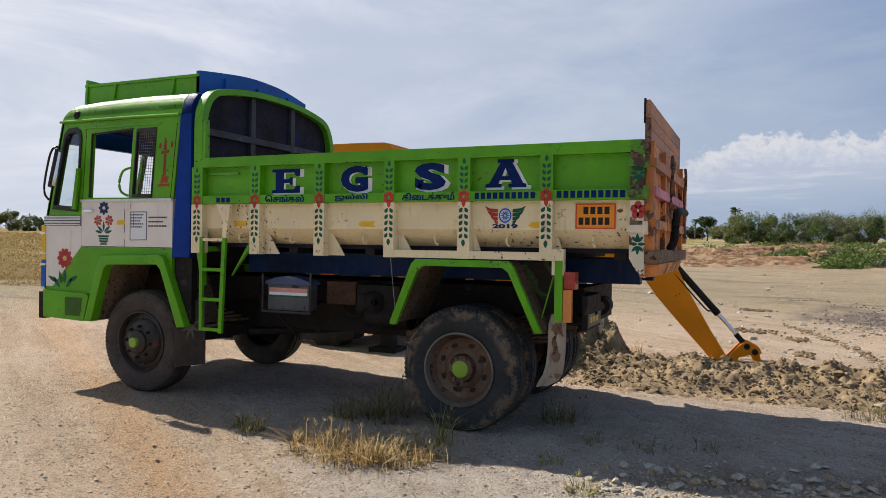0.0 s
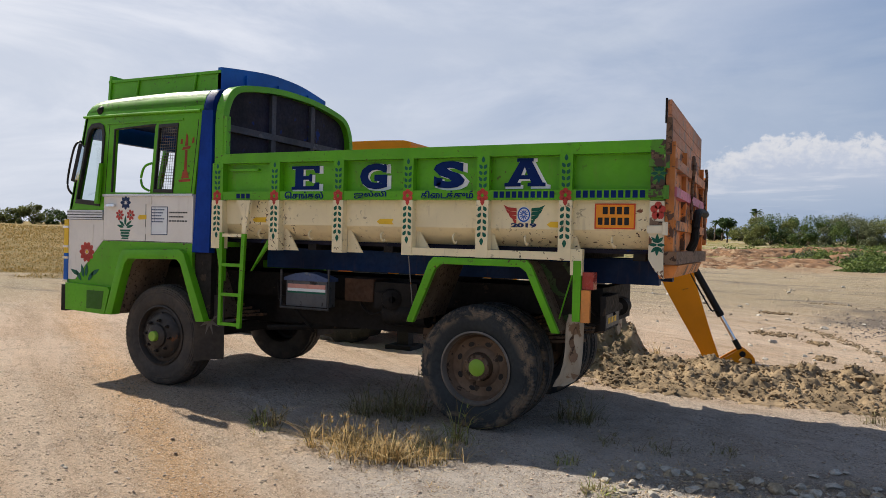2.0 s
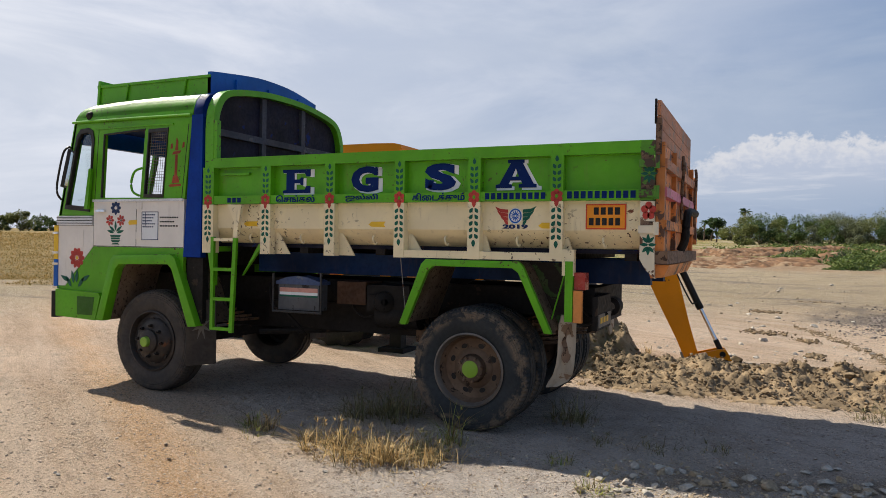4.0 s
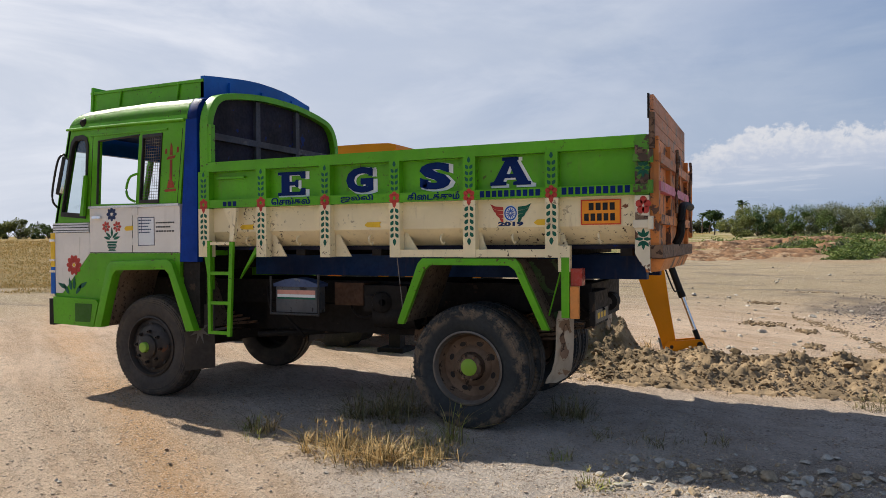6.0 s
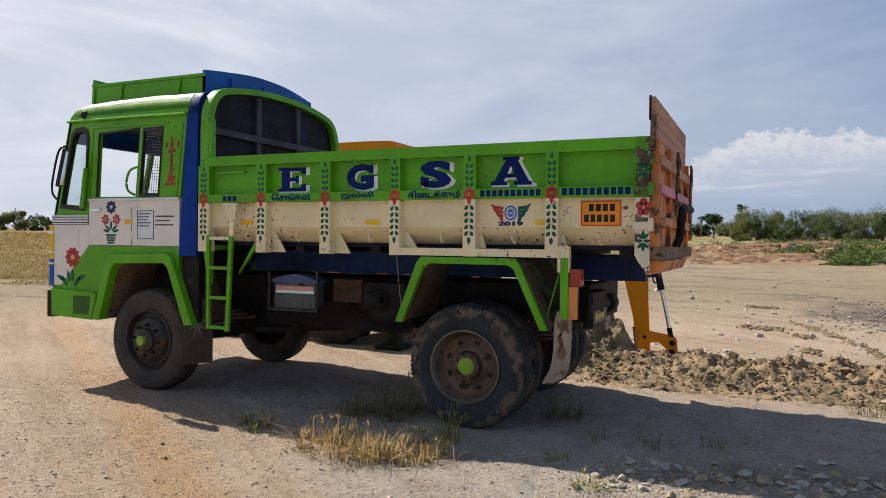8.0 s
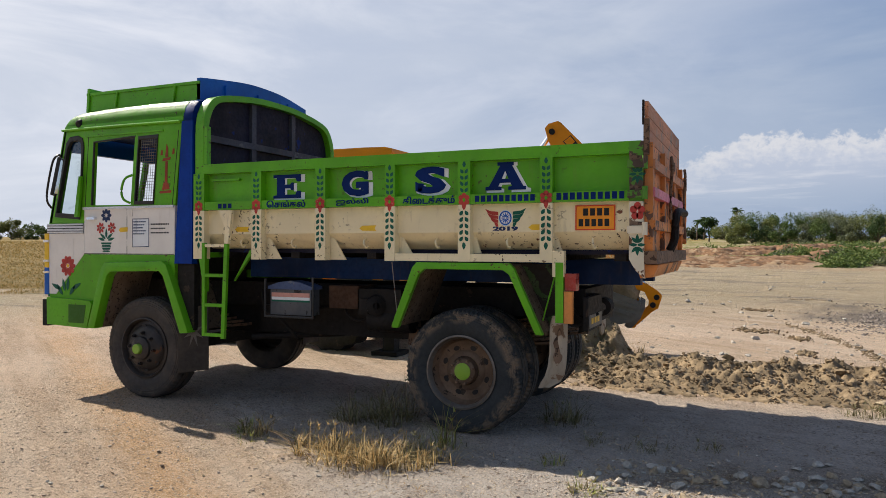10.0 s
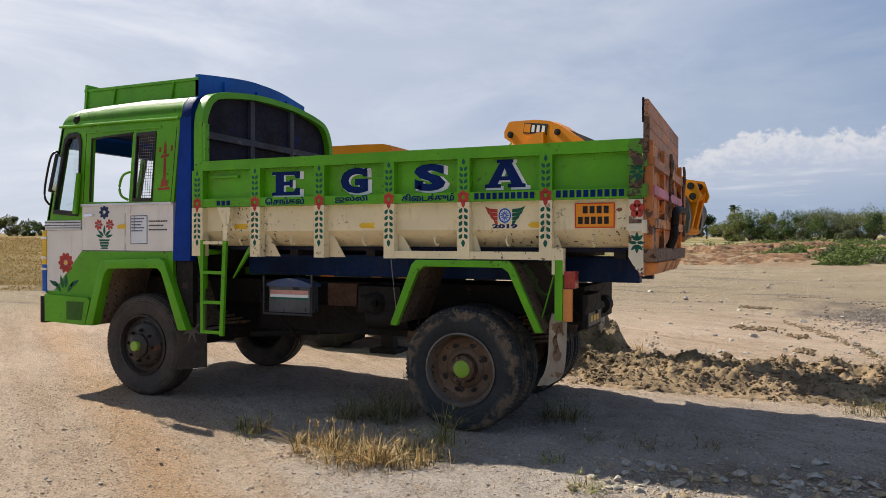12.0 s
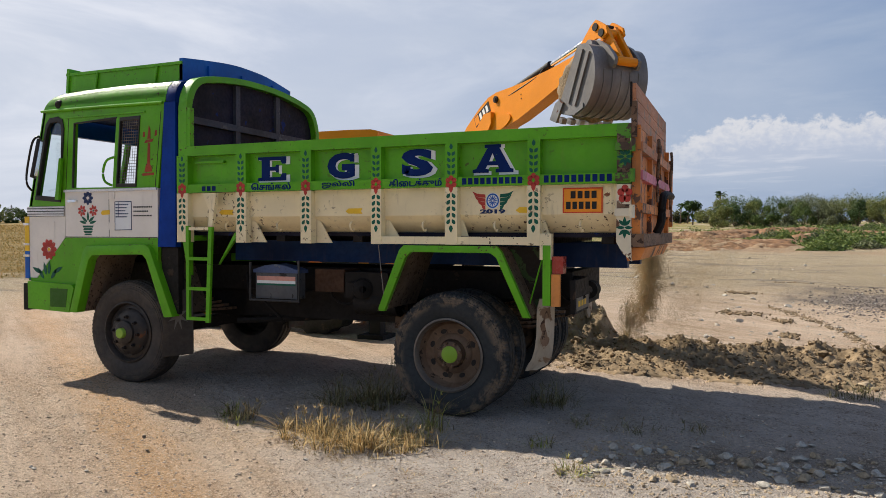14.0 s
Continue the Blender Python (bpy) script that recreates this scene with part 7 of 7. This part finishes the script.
# bucket: its mouth faces -x when level, back towards +x
BW = 0.32
back = [(p.x, p.y) for p in smooth_path([(-0.06, 0.0, 0), (0.09, 0.045, 0), (0.22, 0.02, 0), (0.335, -0.085, 0), (0.425, -0.26, 0), (0.44, -0.435, 0), (0.375, -0.61, 0), (0.225, -0.73, 0), (0.02, -0.77, 0), (-0.16, -0.785, 0)], 4)]
back = [(x * 0.80, z * 0.90) for x, z in back]
inner_back = [(x * 0.955 - 0.005, -0.012 + (z + 0.012) * 0.955) for x, z in back]
bucket = part("bucket_shell", prism(back + inner_back[::-1], -BW, BW), BUCKET, loader, "worn dark steel digging bucket", bevel=0.004)
for s in (-1, 1):
    y0, y1 = (s * BW, s * (BW + 0.018))
    part("side_plate", prism(back, y0, y1), BUCKET, bucket, bevel=0.004)
    part("side_cutter", prism([(-0.19, -0.80), (-0.07, -0.80), (-0.03, -0.58), (-0.10, -0.56), (-0.16, -0.62)], s * (BW + 0.0185), s * (BW + 0.045)), STEEL, bucket, bevel=0.006)
    part("wear_edge", prism([(0.02, -0.69), (0.18, -0.655), (0.295, -0.55), (0.27, -0.51), (0.165, -0.61), (0.02, -0.65)], s * (BW + 0.0185), s * (BW + 0.032)), STEEL, bucket, bevel=0.005)
    for x0 in (0.02, 0.13):
        part("side_rib", prism([(x0, -0.02), (x0 + 0.05, -0.02), (x0 + 0.03, -0.56), (x0 - 0.02, -0.56)], s * (BW + 0.0185), s * (BW + 0.035)), BUCKET, bucket, bevel=0.005)
for k in range(5):
    y = -0.24 + 0.12 * k
    part("tooth", prism([(-0.10, -0.76), (-0.10, -0.815), (-0.28, -0.825), (-0.28, -0.81), (-0.16, -0.75)], y - 0.03, y + 0.03), STEEL, bucket, bevel=0.004)
for k in range(5):
    y = -0.22 + 0.11 * k
    rib = [(x * 1.012 + 0.004, z * 1.012) for x, z in back[14:32]]
    part("floor_rib", prism(rib + [(x, z) for x, z in back[14:32]][::-1], y - 0.012, y + 0.012), BUCKET, bucket)
for s in (-1, 1):
    part("bucket_ear", prism([(-0.08, 0.0), (-0.05, 0.07), (0.05, 0.085), (0.20, 0.06), (0.32, 0.0), (0.36, -0.03), (0.37, -0.09), (0.345, -0.13), (0.29, -0.11), (0.15, 0.0), (0.0, 0.0)], s * 0.15 - 0.02, s * 0.15 + 0.02), BUCKET, bucket, bevel=0.006)
part("bucket_boss", cyl((0, -0.24, 0.02), (0, 0.24, 0.02), 0.055, seg=18), BUCKET, bucket)
load = bmesh.new()
bmesh.ops.create_icosphere(load, subdivisions=4, radius=1.0)
for vv in load.verts:
    c = vv.co.copy()
    nn = 1 + 0.13 * noise.fractal(c * 3.0, 0.6, 2.0, 5)
    bulge = 0.42 if c.x < 0 else 0.24
    vv.co = Vector((0.03 + bulge * c.x * nn - (0.14 * max(0, -c.z)) * (c.x < 0), 0.305 * max(-1, min(1, c.y * 1.35)), -0.38 + 0.35 * c.z * nn))
part("soil_load", load, SOIL, bucket, "damp brown soil heaped in the bucket")
# dipper ram between boom and dipper tail
ram2 = part("dipper_ram_barrel", cyl((0, 0, 0), (1.1, 0, 0), 0.06, seg=18), JBLACK, loader)
rod2 = part("dipper_ram_rod", cyl((-0.9, 0, 0), (0, 0, 0), 0.035, seg=16), CHROME, loader)

# seconds, reach and height of the elbow pin, swing, dipper's slope, lever's angle on the dipper
ARM = [
    (0.0, 2.99, 1.45, 6.8, -60.8, 109.0), (0.5, 2.99, 1.52, 6.8, -64.3, 109.0), (1.0, 2.98, 1.605, 6.8, -68.8, 110.0), (1.5, 2.975, 1.67, 6.8, -72.4, 111.0), (2.0, 2.97, 1.645, 6.8, -72.4, 107.0),
    (2.5, 2.965, 1.62, 6.8, -72.4, 102.0), (3.0, 2.93, 1.686, 6.8, -72.8, 95.0), (4.2, 2.89, 1.79, 6.8, -76.8, 91.5), (5.5, 2.85, 1.886, 6.82, -81.0, 90.0), (6.0, 2.805, 1.92, 6.82, -82.3, 89.5),
    (6.5, 2.785, 1.962, 6.82, -83.3, 88.5), (7.0, 2.775, 2.022, 6.84, -86.4, 87.0), (7.5, 2.757, 2.063, 6.84, -88.3, 85.0), (8.0, 2.703, 2.132, 6.84, -89.2, 79.0), (9.2, 2.30, 2.50, 8.2, -80.0, 52.0),
    (10.3, 1.905, 2.83, 7.0, -66.8, 33.0), (10.6, 1.90, 2.87, 0.0, -59.5, 32.0), (11.0, 1.85, 2.94, -10.0, -47.8, 32.0), (11.4, 1.935, 2.89, -18.8, -40.2, 32.0), (11.7, 1.99, 2.85, -21.8, -34.3, 32.0),
    (12.0, 1.95, 2.85, -21.5, -29.2, 32.5), (12.5, 1.87, 2.865, -20.0, -19.1, 33.5), (13.0, 1.97, 2.82, -24.2, -8.7, 34.0), (13.2, 1.965, 2.83, -25.0, -4.6, 34.5), (13.4, 1.92, 2.857, -25.8, -0.9, 35.0),
    (13.6, 1.88, 2.88, -27.8, 1.6, 35.0), (13.8, 1.89, 2.88, -33.2, 3.8, 36.0), (14.0, 1.944, 2.852, -40.0, 5.6, 37.0),
]


def aim(a, b):
    """In the arm's plane: the pose at a whose x runs to b."""
    d = b - a
    return Matrix.Translation(a) @ Matrix.Rotation(-math.atan2(d.z, d.x), 4, "Y")


def arm_poses(row):
    t, reach, height, swing, slope, lever_angle = row
    base = pose(KX, KY, 0, 0, 0, swing) @ Matrix.Translation((0, TH, 0))
    foot, elbow = Vector((0.2, 0, 0.95)), Vector((reach, 0, height))
    dip_local = Matrix.Translation(elbow) @ Matrix.Rotation(-radians(slope), 4, "Y") @ Matrix.Translation(-PIN_E)
    a = radians(lever_angle)
    lever_local = Matrix.Translation(PIN_L) @ Matrix.Rotation(-a, 4, "Y")
    q1 = lever_local @ Vector((LP1, 0, 0))
    q2 = lever_local @ p2
    # link and bucket ear close the four-bar
    d = (PIN_B - q2).length
    ear = 0.33
    along = (link_len ** 2 - ear ** 2 + d * d) / (2 * d)
    off = math.sqrt(max(0.0, link_len ** 2 - along ** 2))
    e = (PIN_B - q2) / d
    n = Vector((-e.z, 0, e.x))
    c = q2 + e * along + n * off
    bc = c - PIN_B
    tip = math.atan2(bc.z, bc.x) + radians(10)
    to = dip_local @ PIN_D
    ram_foot = foot + (elbow - foot) * 0.35 + Vector((0, 0, 0.30))
    return {"boom": base @ aim(foot, elbow), "dipper": base @ dip_local, "lever": base @ dip_local @ lever_local, "link": base @ dip_local @ aim(q2, c),
            "bucket": base @ dip_local @ Matrix.Translation(PIN_B) @ Matrix.Rotation(-tip, 4, "Y"),
            "barrel": aim(RAM_FOOT, q1), "rod": Matrix.Translation(q1) @ aim(RAM_FOOT, q1).to_3x3().to_4x4(),
            "ram2": base @ aim(ram_foot, to), "rod2": base @ Matrix.Translation(to) @ aim(ram_foot, to).to_3x3().to_4x4()}


ARM_PIECES = {"boom": boom, "dipper": dipper, "lever": lever, "link": link, "bucket": bucket, "barrel": barrel, "rod": rod, "ram2": ram2, "rod2": rod2}


# soil that trickles from the bucket, in clusters of crumbs
def crumbs(count, sx, sz, size, seed):
    """A ragged cluster of crumbs, small enough to lie hidden in the bucket's load."""
    rnd2 = random.Random(seed)
    v, f = [], []
    tet = [Vector(p) for p in ((1, 1, 1), (1, -1, -1), (-1, 1, -1), (-1, -1, 1))]
    while len(v) < 4 * count:
        g = Vector((rnd2.gauss(0, 1), rnd2.gauss(0, 1), rnd2.gauss(0, 1)))
        if g.length > 2.3 or (g.length > 0.8 and noise.noise(g * 1.3 + Vector((seed, 0, 0))) < -0.05):
            continue
        p = Vector((g.x * sx, g.y * sx, g.z * sz))
        s = size * (0.4 + 1.6 * rnd2.random() ** 6)
        n0 = len(v)
        v += [p + q * s * rnd2.uniform(0.5, 1.1) for q in tet]
        f += [(n0, n0 + 1, n0 + 2), (n0, n0 + 2, n0 + 3), (n0, n0 + 3, n0 + 1), (n0 + 1, n0 + 3, n0 + 2)]
    return raw("falling_soil", v, f, DUST)


def dust_material():
    """Pale dry dust that lets much of the light through."""
    m = surface("dry_soil_dust", (0.56, 0.44, 0.27), 0.95, vary=0.2, bump=0)
    nt = m.node_tree
    tl, tr, m1, m2 = (nt.nodes.new("ShaderNode" + k) for k in ("BsdfTranslucent", "BsdfTransparent", "MixShader", "MixShader"))
    tl.inputs["Color"].default_value = (0.56, 0.44, 0.27, 1)
    m1.inputs[0].default_value, m2.inputs[0].default_value = 0.5, 0.35
    nt.links.new(nt.nodes["Principled BSDF"].outputs[0], m1.inputs[1])
    nt.links.new(tl.outputs[0], m1.inputs[2])
    nt.links.new(m1.outputs[0], m2.inputs[1])
    nt.links.new(tr.outputs[0], m2.inputs[2])
    nt.links.new(m2.outputs[0], nt.nodes["Material Output"].inputs[0])
    return m


DUST = dust_material()
FALLS = []
# release time, seconds to fall, place, width, height, crumbs, their size, drift
fall_rows = [(9.8, 0.75, 0.45, 4.2, 0.10, 0.13, 900, 0.006, 0.0), (10.0, 0.65, 0.55, 4.2, 0.10, 0.13, 900, 0.006, 0.0), (10.1, 0.6, 1.05, 4.0, 0.04, 0.13, 150, 0.009, 0.0),
             (10.3, 0.8, 1.05, 4.0, 0.04, 0.13, 150, 0.009, 0.0), (10.8, 0.8, 1.1, 3.8, 0.05, 0.13, 80, 0.009, 0.0), (11.3, 0.9, 1.1, 3.6, 0.05, 0.13, 60, 0.010, 0.0)]
for k in range(18):
    t0 = 12.15 + 0.085 * k if k < 7 else 13.36 + 0.045 * (k - 7)
    u = k / 17
    fall_rows.append((t0, 0.85, 0.76 + 0.40 * sstep(u, 0.25, 0.60), 3.5 - 0.1 * u, 0.055 + 0.03 * (k % 3), 0.13, 9500 if 1 < k < 15 else 6500, 0.0031, 0.05 + 0.1 * u))
# dust that hangs behind
dust_rnd = random.Random(88)
for k in range(30):
    u = k / 29
    fall_rows.append((13.0 + 0.55 * dust_rnd.random(), dust_rnd.uniform(1.0, 1.7), 1.0 + 0.75 * u, dust_rnd.uniform(3.4, 3.75), 0.115, 0.13, round(6500 - 4000 * u), 0.0015, 0.12 + 0.55 * u))
for k, (t0, dur, fx, fy, sx, sz, cnt, size, drift) in enumerate(fall_rows):
    ob = crumbs(cnt, sx, sz, size, 50 + k)
    tagged(ob, "crumbs of dry soil and dust falling from the bucket", "falling soil", kind="stuff")
    FALLS.append((ob, t0, dur, fx, fy, drift))


def arm_at(t):
    """The arm's row at any time, between its keyed rows."""
    for a, b in zip(ARM, ARM[1:]):
        if a[0] <= t <= b[0]:
            u = (t - a[0]) / (b[0] - a[0])
            return tuple(x + (y - x) * u for x, y in zip(a, b))
    return ARM[-1]


def motions():
    poses = [(t, arm_poses(arm_at(t))) for t in [row[0] for row in ARM]]
    for key, ob in ARM_PIECES.items():
        walk(ob, [(t, p[key]) for t, p in poses])
    for ob, t0, dur, fx, fy, drift in FALLS:
        rows = []
        t = 0.0
        while t < t0 - 0.05:
            rows.append((t, Matrix.Translation((arm_poses(arm_at(t))["bucket"] @ Vector((0.05, 0, -0.38))))))
            t += 1.0 if t < 7.5 else 0.5
        top, low = 1.75, -0.35
        for u in (0.0, 0.15, 0.4, 0.7, 1.0):
            if t0 + dur * u <= 14.0:
                rows.append((t0 + dur * u, Matrix.Translation((fx + drift * u, fy, top + (low - top) * u ** 1.6))))
        if t0 + dur < 13.9:
            rows.append((14.0, Matrix.Translation((fx + drift, fy, low))))
        elif rows[-1][0] < 13.99:
            u = (14.0 - t0) / dur
            rows.append((14.0, Matrix.Translation((fx + drift * u, fy, top + (low - top) * u ** 1.6))))
        walk(ob, rows)


motions()
